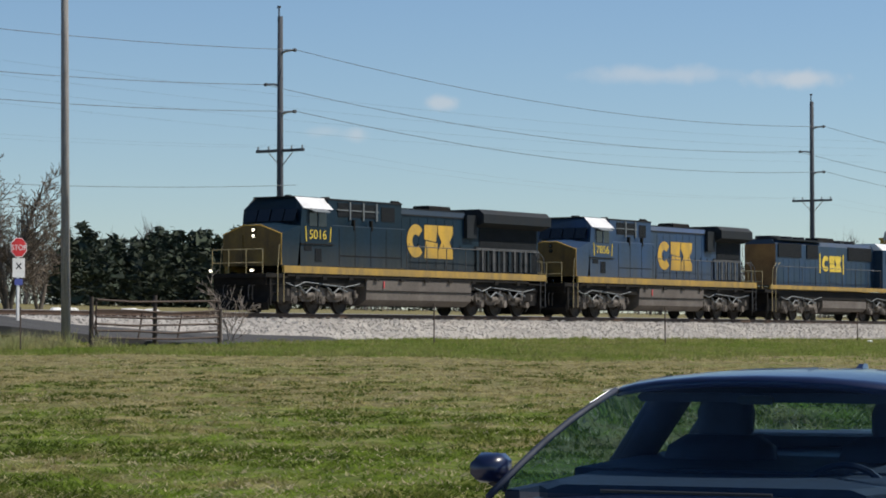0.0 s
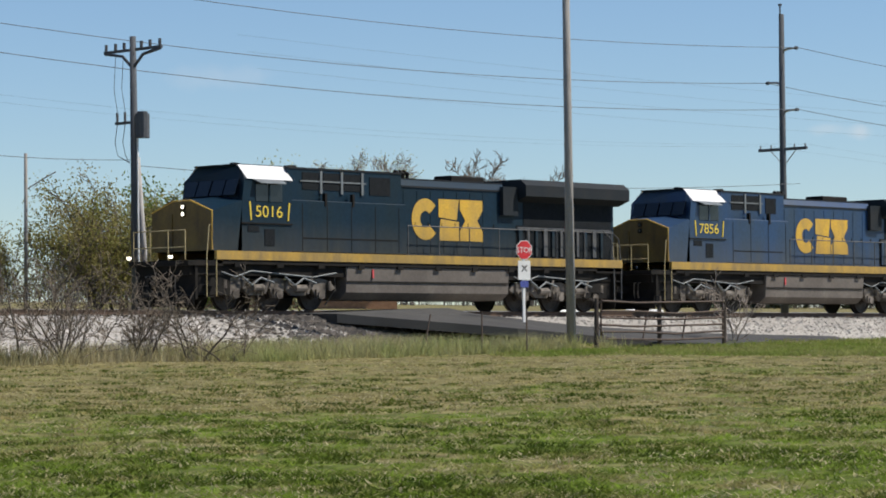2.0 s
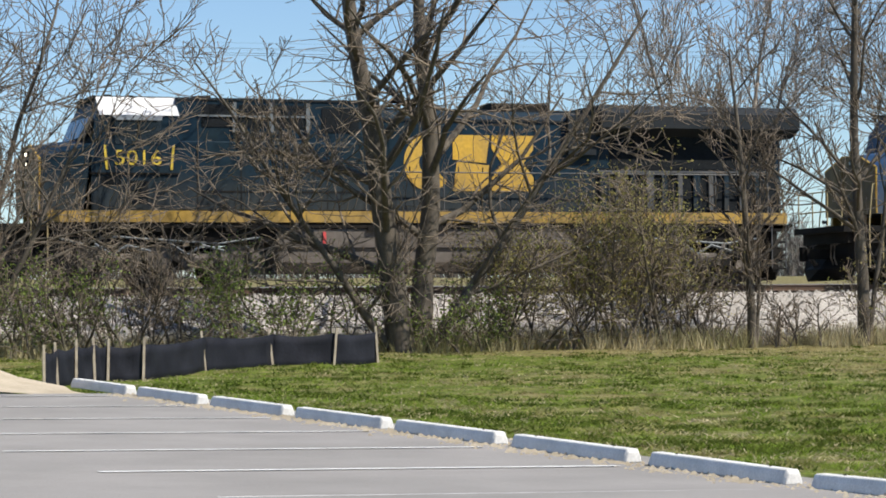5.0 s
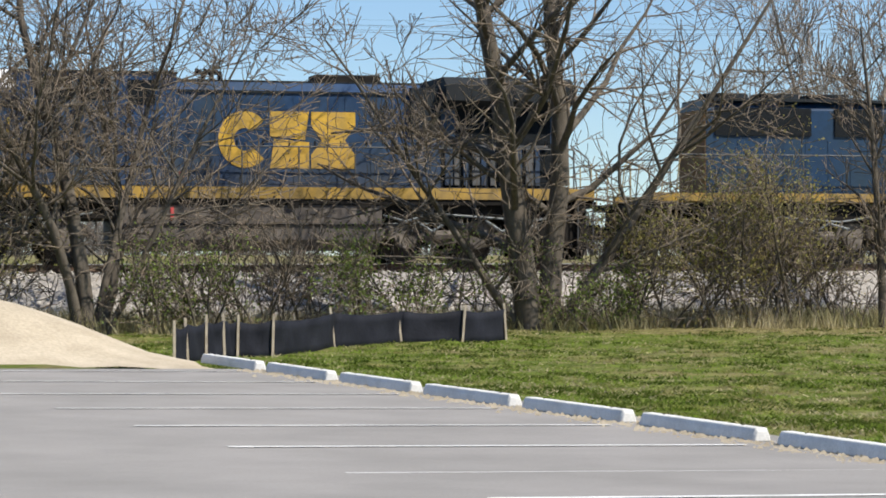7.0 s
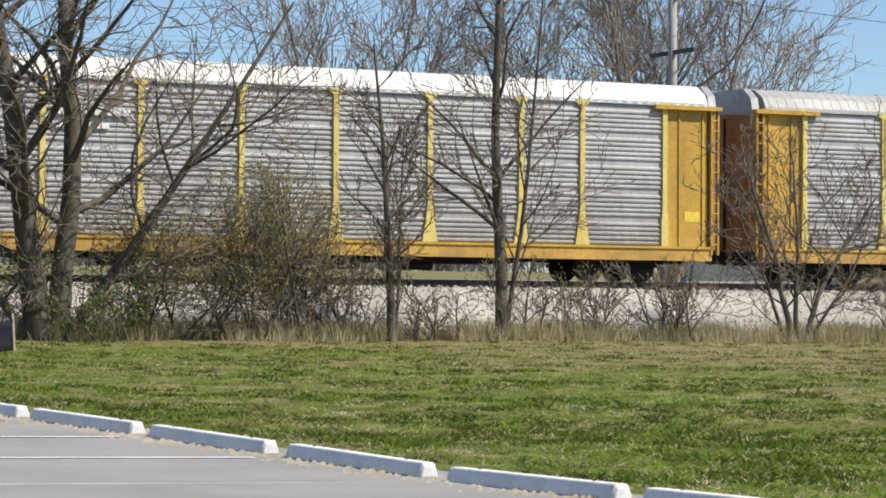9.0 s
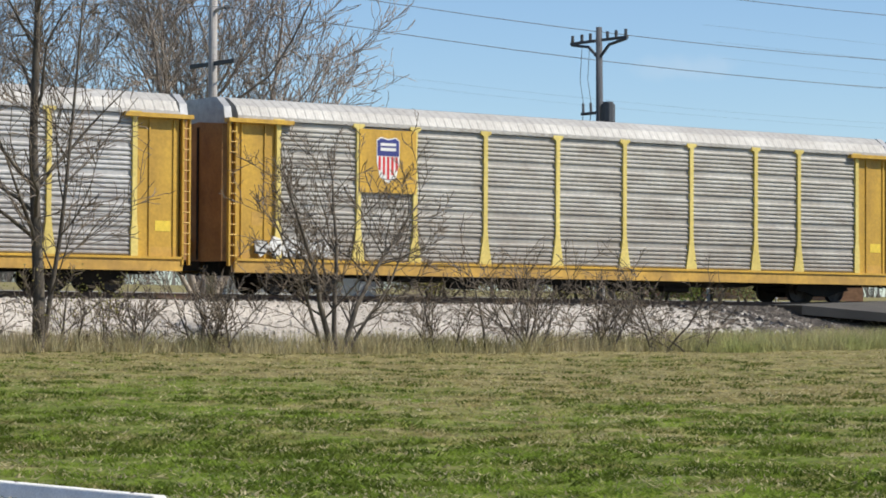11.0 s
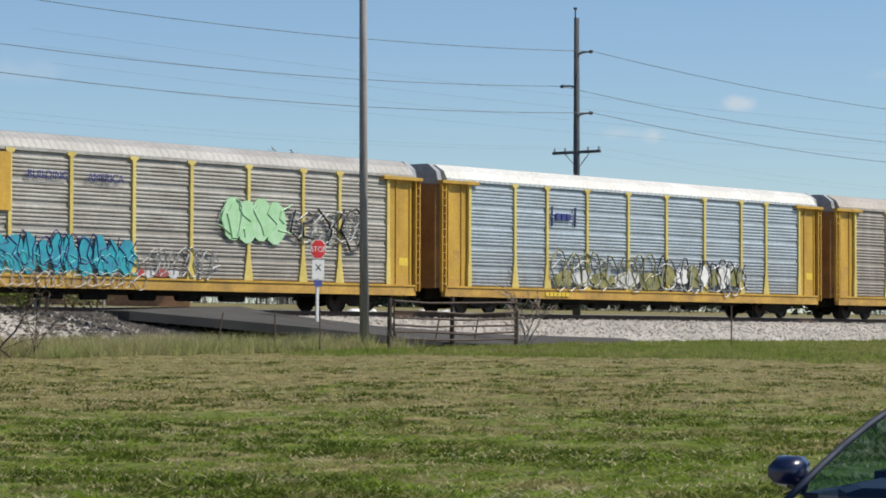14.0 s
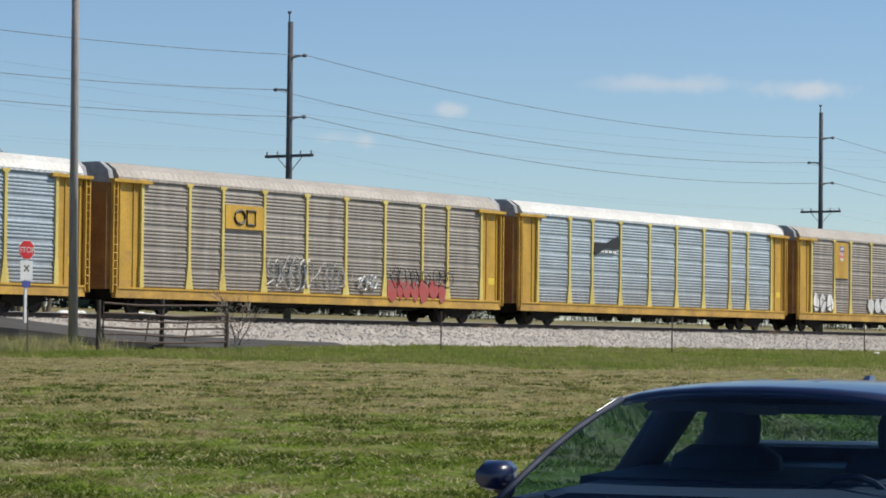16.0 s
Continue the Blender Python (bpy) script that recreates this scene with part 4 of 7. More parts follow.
def ge_loco(name, label, front, L, number, eq_end, hood_end, emblem, axles, tank, paint, lit, vents, tail):
    ob = thing(name, label, "locomotive", "train locomotives", pose(front, TRACK_Y, RAIL_Z))
    ob["start"] = front
    W, H = 1.52, 1.05
    part("underframe", Geo().box(1.4, L - 1.0, -1.35, 1.35, 1.15, 1.62), M["under"], ob)
    for s in (-1, 1):
        ya, yb = sorted((s * 1.42, s * 1.54))
        part("side_sill", Geo().box(2.4, L - 0.55, ya, yb, 1.66, 1.95), M["yellow"], ob, "yellow side sill")
        part("sill_lip", Geo().box(2.4, L - 0.55, sorted((s * 1.4, s * 1.5))[0], sorted((s * 1.4, s * 1.5))[1], 1.52, 1.655), M["under"], ob)
        for x in np.arange(3.2, L - 2, 1.9):
            part("jacking_pad", Geo().box(x, x + 0.28, *sorted((s * 1.5, s * 1.53)), 1.42, 1.56), M["under"], ob)
    before = set(ob.children)
    wide_cab(ob, paint, number, lit)
    for o in set(ob.children) - before:
        o.location.x -= 0.22
    pilot(ob, 2.7, -1)
    pilot(ob, L - 2.0, 1)
    end_steps(ob, 2.42, -1, M["yrailing"])
    end_steps(ob, L - 1.0, 1, M["railing"])
    # equipment cabinet behind the cab, as wide as the cab below
    part("electrical_cabinet", Geo().box(5.78, eq_end, -W, W, 1.95, 3.72, 0.03), paint, ob)
    part("blower_housing", Geo().loft([[(5.78, -1.3, 3.72), (5.78, 1.3, 3.72), (5.78, 1.3, 4.78), (5.78, -1.3, 4.78)], [(eq_end, -1.3, 3.72), (eq_end, 1.3, 3.72), (eq_end, 1.3, 4.78), (eq_end, -1.3, 4.78)]]), paint, ob)
    part("blower_roof", Geo().box(5.8, eq_end + 0.02, -1.33, 1.33, 4.78, 4.84), M["roofblue"], ob)
    for s in (-1, 1):
        for k in range(vents):
            x = 6.45 + k * 0.98
            part("intake_grille", Geo().box(x, x + 0.8, *sorted((s * 1.3, s * 1.32)), 4.1, 4.68), M["grille"], ob)
            part("intake_frame", Geo().box(x + 0.8, x + 0.9, *sorted((s * 1.3, s * 1.36)), 3.98, 4.74), M["louvre"], ob)
        part("intake_rail", Geo().box(6.35, 6.5 + vents * 0.98, *sorted((s * 1.32, s * 1.35)), 4.36, 4.41), M["louvre"], ob)
        part("big_grille", Geo().box(6.7 + vents * 0.98, eq_end - 0.55, *sorted((s * 1.3, s * 1.32)), 4.0, 4.62), M["grille"], ob)
        part("cabinet_seam", Geo().box(6.3, eq_end - 0.4, *sorted((s * W, s * (W + 0.012))), 2.42, 2.46), M["under"], ob)
        for x in (7.3, 8.6):
            part("lift_bracket", Geo().box(x, x + 0.09, *sorted((s * 1.4, s * (W + 0.03))), 3.55, 3.98), M["under"], ob)
    # hood
    sec = [(-H, 1.95), (H, 1.95), (H, 4.42), (0.82, 4.66), (-0.82, 4.66), (-H, 4.42)]
    part("engine_hood", Geo().loft([[(eq_end, p, q) for p, q in sec], [(hood_end, p, q) for p, q in sec]]), paint, ob)
    part("hood_roof", Geo().box(eq_end + 0.05, hood_end, -0.84, 0.84, 4.66, 4.70), M["roofblue"], ob)
    for s in (-1, 1):
        x = eq_end + 0.35
        while x < hood_end - 0.6:
            door = part("hood_door", Geo().box(x, x + 0.62, *sorted((s * H, s * (H + 0.014))), 2.05, 4.25), paint, ob)
            part("door_latch", Geo().box(x + 0.54, x + 0.58, *sorted((s * H, s * (H + 0.03))), 3.0, 3.15), M["under"], door)
            x += 0.68
    for s in (-1, 1):
        for x in np.arange(6.25, eq_end - 0.2, 1.15):
            part("panel_seam", Geo().box(x, x + 0.025, *sorted((s * W, s * (W + 0.008))), 2.0, 3.6), M["under"], ob)
        part("hood_ledge", Geo().box(eq_end, hood_end, *sorted((s * H, s * (H + 0.04))), 4.36, 4.42), M["roofblue"], ob)
    blocks_emblem(ob, *emblem, -H - 0.016, M["yellow"])
    part("exhaust_hood", Geo().box((eq_end + hood_end) / 2 + 0.6, (eq_end + hood_end) / 2 + 2.3, -0.45, 0.45, 4.68, 4.92, 0.05), M["under"], ob)
    g = Geo()
    for d in (-0.22, 0, 0.22):
        g.tube([(eq_end + 1.1 + d, -0.3, 4.66), (eq_end + 1.1 + d, -0.3, 4.9), (eq_end + 0.9 + d, -0.3, 4.95)], 0.06, 6, 0.09)
    part("air_horn", g, M["under"], ob)
    # radiator section with its overhanging wings
    end = L - tail
    sec = [(-H, 1.95), (H, 1.95), (H, 4.1), (-H, 4.1)]
    part("radiator_cab", Geo().loft([[(hood_end, p, q) for p, q in sec], [(end - 0.35, p, q) for p, q in sec]]), paint, ob)
    wing = [(-1.05, 4.02), (1.05, 4.02), (1.58, 4.22), (1.58, 4.62), (1.3, 4.84), (-1.3, 4.84), (-1.58, 4.62), (-1.58, 4.22)]
    part("radiator_housing", Geo().loft([[(hood_end + 0.5, p, q) for p, q in wing], [(hood_end + 0.55, p * 1.0, q) for p, q in wing], [(end, p, q) for p, q in wing]]), M["roofblue"], ob, "dark overhanging radiator housing")
    part("radiator_intake", Geo().box(hood_end + 0.9, end - 0.5, -H - 0.02, H + 0.02, 3.15, 4.03), M["grille"], ob)
    for s in (-1, 1):
        part("equipment_box", Geo().box(hood_end - 0.35, hood_end + 0.45, *sorted((s * H, s * (H + 0.18))), 3.5, 4.55), M["roofblue"], ob)
        # near-black sheet: paints the shade of the overhanging wings on the hood side
        part("radiator_wall", Geo().box(hood_end + 0.5, end - 0.42, *sorted((s * H, s * (H + 0.012))), 2.0, 3.16), M["grille"], ob)
        n = 11
        for k in range(n):
            x = hood_end + 0.6 + k * (end - hood_end - 1.3) / n
            part("louvre_post", Geo().box(x, x + (0.13 if k % 3 else 0.2), *sorted((s * (H + 0.012), s * (H + 0.07))), 2.05, 3.02 + 0.06 * (k % 2)), M["railing"] if k % 2 else paint, ob)
        part("louvre_rail", Geo().box(hood_end + 0.5, end - 0.6, *sorted((s * (H + 0.07), s * (H + 0.1))), 3.04, 3.1), M["railing"], ob)
    # walkway railings
    for s in (-1, 1):
        handrail(ob, eq_end + 0.15, L - 1.1, 1.55, s * 1.48, 1.95, 2.98, M["railing"])
    # tank, trucks
    t0, t1 = tank
    sec = [(-1.38, 0.62), (-1.05, 0.38), (1.05, 0.38), (1.38, 0.62), (1.45, 1.5), (-1.45, 1.5)]
    tk = part("fuel_tank", Geo().loft([[(t0, p, q) for p, q in sec], [(t1, p, q) for p, q in sec]]), M["tank"], ob, "dusty grey-brown fuel tank", bevel=0.02)
    part("tank_seam", Geo().box(t0 + 0.03, t1 - 0.03, -1.452, -1.40, 0.98, 1.02), M["under"], tk)
    part("tank_gauge", Geo().box(t0 + 1.2, t0 + 1.28, -1.475, -1.44, 1.12, 1.42), M["red"], tk)
    part("air_reservoir", Geo().tube([(t1 - 2.6, -1.0, 1.38), (t1 + 0.2, -1.0, 1.38)], 0.17, 10), M["under"], ob)
    part("marker_lamp", Geo().box(eq_end + 0.1, eq_end + 0.24, -1.09, -1.04, 2.2, 2.34), M["red"], ob)
    for a in axles:
        loco_truck(ob, a)
    return ob


def hood_loco(front):
    """Third engine, long hood leading, cab to the rear."""
    L = 21.0
    ob = thing("locomotive", "grimy blue narrow-hood diesel locomotive running long hood first", "locomotive", "train locomotives", pose(front, TRACK_Y, RAIL_Z))
    ob["start"] = front
    H, paint = 0.95, M["blue3"]
    part("underframe", Geo().box(1.2, L - 1.0, -1.3, 1.3, 1.1, 1.62), M["under"], ob)
    for s in (-1, 1):
        part("side_sill", Geo().box(1.1, L - 1.0, *sorted((s * 1.42, s * 1.54)), 1.66, 1.88), M["yellow"], ob, "yellow side sill")
    pilot(ob, 2.0, -1)
    pilot(ob, L - 2.0, 1)
    end_steps(ob, 1.75, -1, M["yrailing"])
    end_steps(ob, L - 1.3, 1, M["yrailing"])
    sec = [(-H, 1.88), (H, 1.88), (H, 4.15), (0.72, 4.4), (-0.72, 4.4), (-H, 4.15)]
    part("long_hood", Geo().loft([[(2.85, p, q) for p, q in sec], [(15.45, p, q) for p, q in sec]]), paint, ob)
    part("hood_front", Geo().box(2.82, 2.86, -H + 0.02, H - 0.02, 1.9, 4.15), M["rbrown"], ob, "rusty brown hood end")
    for x0, x1 in ((3.1, 5.9), (6.6, 8.0), (11.9, 15.0)):
        for s in (-1, 1):
            part("radiator_screen", Geo().box(x0, x1, *sorted((s * H, s * (H + 0.05))), 3.45, 4.2), M["grille"], ob)
    for x in (3.75, 5.25, 6.75):
        part("roof_fan", Geo().tube([(x, 0, 4.36), (x, 0, 4.62)], 0.68, 14), M["roofblue"], ob)
    part("roof_rack", Geo().box(2.95, 8.6, -1.0, 1.0, 4.38, 4.46), M["roofblue"], ob)
    part("exhaust_chimney", Geo().box(9.2, 11.2, -0.4, 0.4, 4.38, 4.68), M["under"], ob)
    for x in (12.0, 13.4):
        part("dynamic_brake_fan", Geo().tube([(x, 0, 4.36), (x, 0, 4.58)], 0.62, 14), M["roofblue"], ob)
    x = 3.1
    while x < 15:
        for s in (-1, 1):
            part("hood_door", Geo().box(x, x + 0.6, *sorted((s * H, s * (H + 0.012))), 1.95, 3.35), paint, ob)
        x += 0.66
    blocks_emblem(ob, 8.55, 11.0, 2.75, 3.65, -H - 0.016, M["number"], True)
    W = 1.5
    sec = [(-W, 1.88), (W, 1.88), (W, 4.1), (1.0, 4.5), (-1.0, 4.5), (-W, 4.1)]
    part("cab", Geo().loft([[(15.45, p, q) for p, q in sec], [(17.5, p, q) for p, q in sec]]), paint, ob)
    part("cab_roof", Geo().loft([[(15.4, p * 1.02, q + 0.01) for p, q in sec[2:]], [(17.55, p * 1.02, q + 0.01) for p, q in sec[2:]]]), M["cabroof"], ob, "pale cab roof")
    for s in (-1, 1):
        part("side_window", Geo().box(15.9, 17.1, *sorted((s * W, s * (W + 0.02))), 3.3, 3.95), M["dglass"], ob)
    lettering("road_number", "8055", 0.5, M["number"], Matrix.Translation((16.5, -W - 0.012, 2.65)) @ FACE_S, ob)
    part("short_hood", Geo().box(17.5, 19.4, -0.95, 0.95, 1.88, 3.55, 0.06), paint, ob)
    for s in (-1, 1):
        handrail(ob, 1.6, 15.2, 1.6, s * 1.48, 1.88, 2.9, M["railing"])
    part("fuel_tank", Geo().tube([(7.9, 0, 0.98), (13.6, 0, 0.98)], 0.62, 14).box(7.9, 13.6, -1.3, 1.3, 0.5, 1.35, 0.2), M["tank"], ob, "dusty grey fuel tank")
    part("white_marker", Geo().box(20.1, 20.2, -1.5, -1.46, 1.9, 2.2), M["white"], ob)
    loco_truck(ob, (3.3, 5.2, 7.0), 0.5)
    loco_truck(ob, (14.2, 16.0, 17.9), 0.5)
    return ob


LOCOS = [
    ge_loco("locomotive", "dark blue and yellow heavy diesel locomotive leading the train, headlights lit", 88.8, 23.4, "5016", 11.2, 16.9, (11.95, 15.6, 2.52, 4.0), ((3.4, 5.35, 7.3), (17.6, 19.55, 21.5)), (8.4, 16.6), M["blue"], True, 3, 0.15),
    ge_loco("locomotive", "brighter blue wide-cab diesel locomotive with yellow nose, second in the train", 112.2, 21.5, "7856", 9.9, 16.4, (11.0, 14.6, 2.45, 3.9), ((3.3, 5.2, 7.1), (15.9, 17.8, 19.7)), (8.5, 15.2), M["blue2"], False, 2, 1.1),
    hood_loco(133.7),
]

POSTS = (1.8, 4.66, 6.75, 9.44, 12.31, 15.07, 17.93, 20.79, 22.77, 25.5)


def ridged(x0, x1, y, z0, z1, n, depth, s):
    """One bay of side sheet: level ridges one above the other, in groups parted by flat bands."""
    g, prof = Geo(), []
    h = (z1 - z0) / n
    for i in range(n):
        z = z0 + i * h
        if i % 6 == 5:
            prof += [(0, z), (0, z + h * 0.98)]
        else:
            prof += [(0, z), (depth, z + h * 0.3), (depth, z + h * 0.62), (0, z + h * 0.92)]
    g.v = [(x, y + s * d, z) for x in (x0, x1) for d, z in prof]
    m = len(prof)
    g.f = [(i, i + 1, m + i + 1, m + i) for i in range(m - 1)]
    return g


def autorack(start, label, side, roof, deco):
    B = 27.4
    ob = thing("autorack", label, "railway car", "car carriers of the train", pose(start, TRACK_Y, RAIL_Z))
    ob["start"] = start
    W = 1.53
    for s in (-1, 1):
        part("side_sill", Geo().box(0.3, B - 0.3, *sorted((s * 1.36, s * 1.56)), 0.62, 1.0), M["rgold"], ob, "faded gold side sill")
        part("sill_flange", Geo().box(0.3, B - 0.3, *sorted((s * 1.36, s * 1.6)), 0.96, 1.03), M["ryellow"], ob)
        for a, b in zip(POSTS, POSTS[1:]):
            part("side_sheet", ridged(a + 0.04, b - 0.04, s * (W - 0.05), 1.04, 5.06, 30, 0.045, s), side, ob)
        for i, p in enumerate(POSTS):
            g = Geo()
            foot = 0.24 if 0 < i < 9 else 0.12
            prof = [(foot, 0.98), (foot * 0.95, 1.05), (0.11, 1.75), (0.075, 2.1), (0.075, 4.98), (0.2, 5.06), (0.2, 5.14)]
            g.loft([[(p - w, s * (W - 0.05), z) for w, z in prof] + [(p + w, s * (W - 0.05), z) for w, z in prof[::-1]],
                    [(p - w, s * (W + 0.05), z) for w, z in prof] + [(p + w, s * (W + 0.05), z) for w, z in prof[::-1]]])
            part("side_post", g, M["rpost"], ob)
        part("top_chord", Geo().box(0.4, B - 0.4, *sorted((s * 1.42, s * 1.55)), 5.08, 5.18), side, ob)
        for e, x0 in ((0, 0.12), (1, B - 1.82)):
            ep = part("end_panel", Geo().box(x0 + (0.28 if e == 0 else 0), x0 + (1.7 if e == 0 else 1.42), *sorted((s * 1.38, s * 1.47)), 1.0, 5.0), M["ryellow"], ob)
            for d in (0.42, 1.22):
                part("panel_rib", Geo().box(x0 + d, x0 + d + 0.06, *sorted((s * 1.47, s * 1.51)), 1.02, 4.96), M["ryellow"], ep)
            part("panel_foot", Geo().box(x0 + 0.35, x0 + 1.35, *sorted((s * 1.47, s * 1.475)), 1.02, 1.3), M["rgold"], ep)
            part("header_bar", Geo().box(x0 - 0.1 + (0 if e == 0 else -0.35), x0 + 1.8 + (0.35 if e == 0 else 0), *sorted((s * 1.4, s * 1.68)), 4.98, 5.1), M["ryellow"], ob)
            xc = 0.1 if e == 0 else B - 0.1
            g = Geo()
            for xx in (xc - 0.22 if e else xc, xc if e else xc + 0.22):
                g.box(xx - 0.03, xx + 0.03, *sorted((s * 1.48, s * 1.6)), 0.8, 5.0)
            for k in range(13):
                z = 1.1 + k * 0.3
                g.tube([(xc - 0.22 if e else xc, s * 1.6, z), (xc if e else xc + 0.22, s * 1.6, z)], 0.018, 5)
            part("ladder", g, M["ryellow"], ob)
            part("placard", Geo().box(x0 + 0.65, x0 + 1.15, *sorted((s * 1.47, s * 1.476)), 1.75, 2.05) if e else Geo().box(x0 + 0.8, x0 + 1.2, *sorted((s * 1.47, s * 1.476)), 2.0, 2.4), M["number"] if e else M["rgold"], ep)
    for e, (xa, xb) in enumerate(((0.0, 0.3), (B, B - 0.3))):
        sec = [(-1.3, 0.95), (1.3, 0.95), (1.3, 4.95), (0.0, 5.05), (-1.3, 4.95)]
        ed = part("end_door", Geo().loft([[(xa, p, q) for p, q in sec], [(xb, p * 1.1, q) for p, q in sec]]), M["rbrown"], ob, "brown folding end door")
        part("door_seam", Geo().box(min(xa, xa + (0.03 if e else -0.03)), max(xa, xa + (0.03 if e else -0.03)), -0.05, 0.05, 1.0, 4.9), M["under"], ed)
        top = [(-1.42, 4.95), (1.42, 4.95), (1.30, 5.45), (0.9, 5.75), (-0.9, 5.75), (-1.30, 5.45)]
        part("roof_end", Geo().loft([[(xa + (0.05 if e == 0 else -0.05), p, q) for p, q in top], [(xb, p, q) for p, q in top]]), M["galv"], ob, "grey roof end sheet")
        part("brake_gear", Geo().box(min(xa, xa + (0.12 if e else -0.12)), max(xa, xa + (0.12 if e else -0.12)), 0.4, 0.8, 1.2, 1.6), M["under"], ed)
        d = 1 if e else -1
        part("coupler", Geo().box(min(xa, xa + d * 0.58), max(xa, xa + d * 0.58), -0.14, 0.14, 0.68, 0.95), M["under"], ob)
        part("air_hose", Geo().tube([(xa, -0.5, 0.85), (xa + d * 0.3, -0.5, 0.55), (xa + d * 0.55, -0.4, 0.6)], 0.03, 5), M["under"], ob)
    # ribbed roof
    g = Geo()
    sec = [(-1.55, 5.1), (-1.53, 5.2), (-1.36, 5.48), (-0.95, 5.72), (-0.4, 5.79), (0.4, 5.79), (0.95, 5.72), (1.36, 5.48), (1.53, 5.2), (1.55, 5.1)]
    rings, k = [], 0
    x = 0.42
    while x < B - 0.42:
        o = 0.0 if k % 2 == 0 else 0.009
        for dx in (0, 0.13):
            rings.append([(x + dx, p * (1 + o / 1.6), q + o) for p, q in sec])
        x += 0.16
        k += 1
    g.loft(rings)
    part("roof", g, roof, ob)
    part("centre_sill", Geo().box(0.5, B - 0.5, -0.4, 0.4, 0.55, 0.98).box(6.5, B - 6.5, -1.1, 1.1, 0.48, 0.62), M["under"], ob)
    part("deck", Geo().box(0.3, B - 0.3, -1.4, 1.4, 0.98, 1.04), M["under"], ob)
    for x in (8.5, 10.5, 12.8, 15.0, 17.2):
        part("air_reservoir", Geo().tube([(x, -0.9, 0.4), (x + 1.1, -0.9, 0.4)], 0.14, 8), M["under"], ob)
    for c in (3.1, B - 3.1):
        for s in (-1, 1):
            poly = [(c - 1.25, 0.42), (c - 1.1, 0.6), (c - 0.5, 0.72), (c + 0.5, 0.72), (c + 1.1, 0.6), (c + 1.25, 0.42), (c + 0.7, 0.34), (c + 0.3, 0.2), (c - 0.3, 0.2), (c - 0.7, 0.34)]
            sf = part("side_frame", Geo().prism(poly, "y", s * 0.95, s * 1.1), M["under"], ob)
            for d in (-0.16, 0, 0.16):
                part("spring", Geo().tube([(c + d, s * 1.04, 0.24), (c + d, s * 1.04, 0.55)], 0.06, 6), M["truck"], sf)
        for d in (-0.89, 0.89):
            wheelset(ob, c + d, 0.42)
    deco(ob)
    return ob


YS = -1.60


def board(ob, x0, x1, z0, z1, material, name="board", lift=0.0, label=""):
    return part(name, Geo().box(x0, x1, YS - 0.006 - lift, YS + 0.05, z0, z1), material, ob, label)


def shape(ob, pts, material, lift=0.0, name="emblem"):
    return part(name, Geo().loft([[(p, YS + 0.045, q) for p, q in pts], [(p, YS - 0.008 - lift, q) for p, q in pts]]), material, ob)


def scrawl(ob, x0, x1, z0, z1, fills, edge, seed, step=0.55, name="spray_shape"):
    """Overlapping sprayed shapes, unreadable, on the lower side."""
    rnd = random.Random(seed)
    x, k = x0, 0
    while x < x1:
        w = step * rnd.uniform(0.8, 1.3)
        n = rnd.randint(7, 10)
        pts = []
        for i in range(n):
            a = 2 * math.pi * i / n
            rr = rnd.uniform(0.62, 1.08)
            pts.append((x + w * 0.5 + w * 0.62 * rr * math.cos(a), (z0 + z1) / 2 + (z1 - z0) * 0.5 * rr * math.sin(a)))
        shape(ob, pts, fills[k % len(fills)], 0.002 * (k % 3), name)
        if edge:
            for _ in range(2):
                a = rnd.uniform(0, 3.14)
                px, pz = x + w * 0.5 + rnd.uniform(-0.2, 0.2) * w, (z0 + z1) / 2 + rnd.uniform(-0.3, 0.3) * (z1 - z0)
                l2 = (z1 - z0) * 0.28
                c, sn = math.cos(a), math.sin(a)
                q = [(px - c * l2 - sn * 0.03, pz - sn * l2 + c * 0.03), (px + c * l2 - sn * 0.03, pz + sn * l2 + c * 0.03), (px + c * l2 + sn * 0.03, pz + sn * l2 - c * 0.03), (px - c * l2 + sn * 0.03, pz - sn * l2 - c * 0.03)]
                shape(ob, q, edge, 0.008, "spray_stroke")
        x += w
        k += 1


def tag_strokes(ob, x0, x1, z0, z1, material, seed, step=0.6, r=0.032):
    """Unreadable sprayed outlines: bulging loops and zigzags side by side."""
    rnd = random.Random(seed)
    x = x0
    while x < x1:
        w = step * rnd.uniform(0.7, 1.3)
        cx, cz, h = x + w / 2, (z0 + z1) / 2 + rnd.uniform(-0.06, 0.06), (z1 - z0) / 2
        if rnd.random() < 0.6:
            n, ph = rnd.randint(9, 13), rnd.uniform(0, 6)
            pts = [(cx + w * 0.55 * (1 + 0.3 * math.sin(3 * a + ph)) * math.cos(a), cz + h * (1 + 0.18 * math.sin(2 * a + ph)) * math.sin(a)) for a in [2 * math.pi * k / n for k in range(n + 1)]]
        else:
            n = rnd.randint(4, 6)
            pts = [(cx + w * rnd.uniform(-0.55, 0.55), cz + h * (1 - 2 * k / (n - 1)) * rnd.uniform(0.7, 1.0)) for k in range(n)]
        part("spray_stroke", Geo().tube([(p, YS - 0.014, q) for p, q in pts], r, 4), material, ob)
        x += w * 0.85


def bars(ob, x0, x1, z, h, material, n=6):
    w = (x1 - x0) / n
    for k in range(n):
        board(ob, x0 + k * w, x0 + (k + 0.8) * w, z, z + h, material, "lettering_bar")


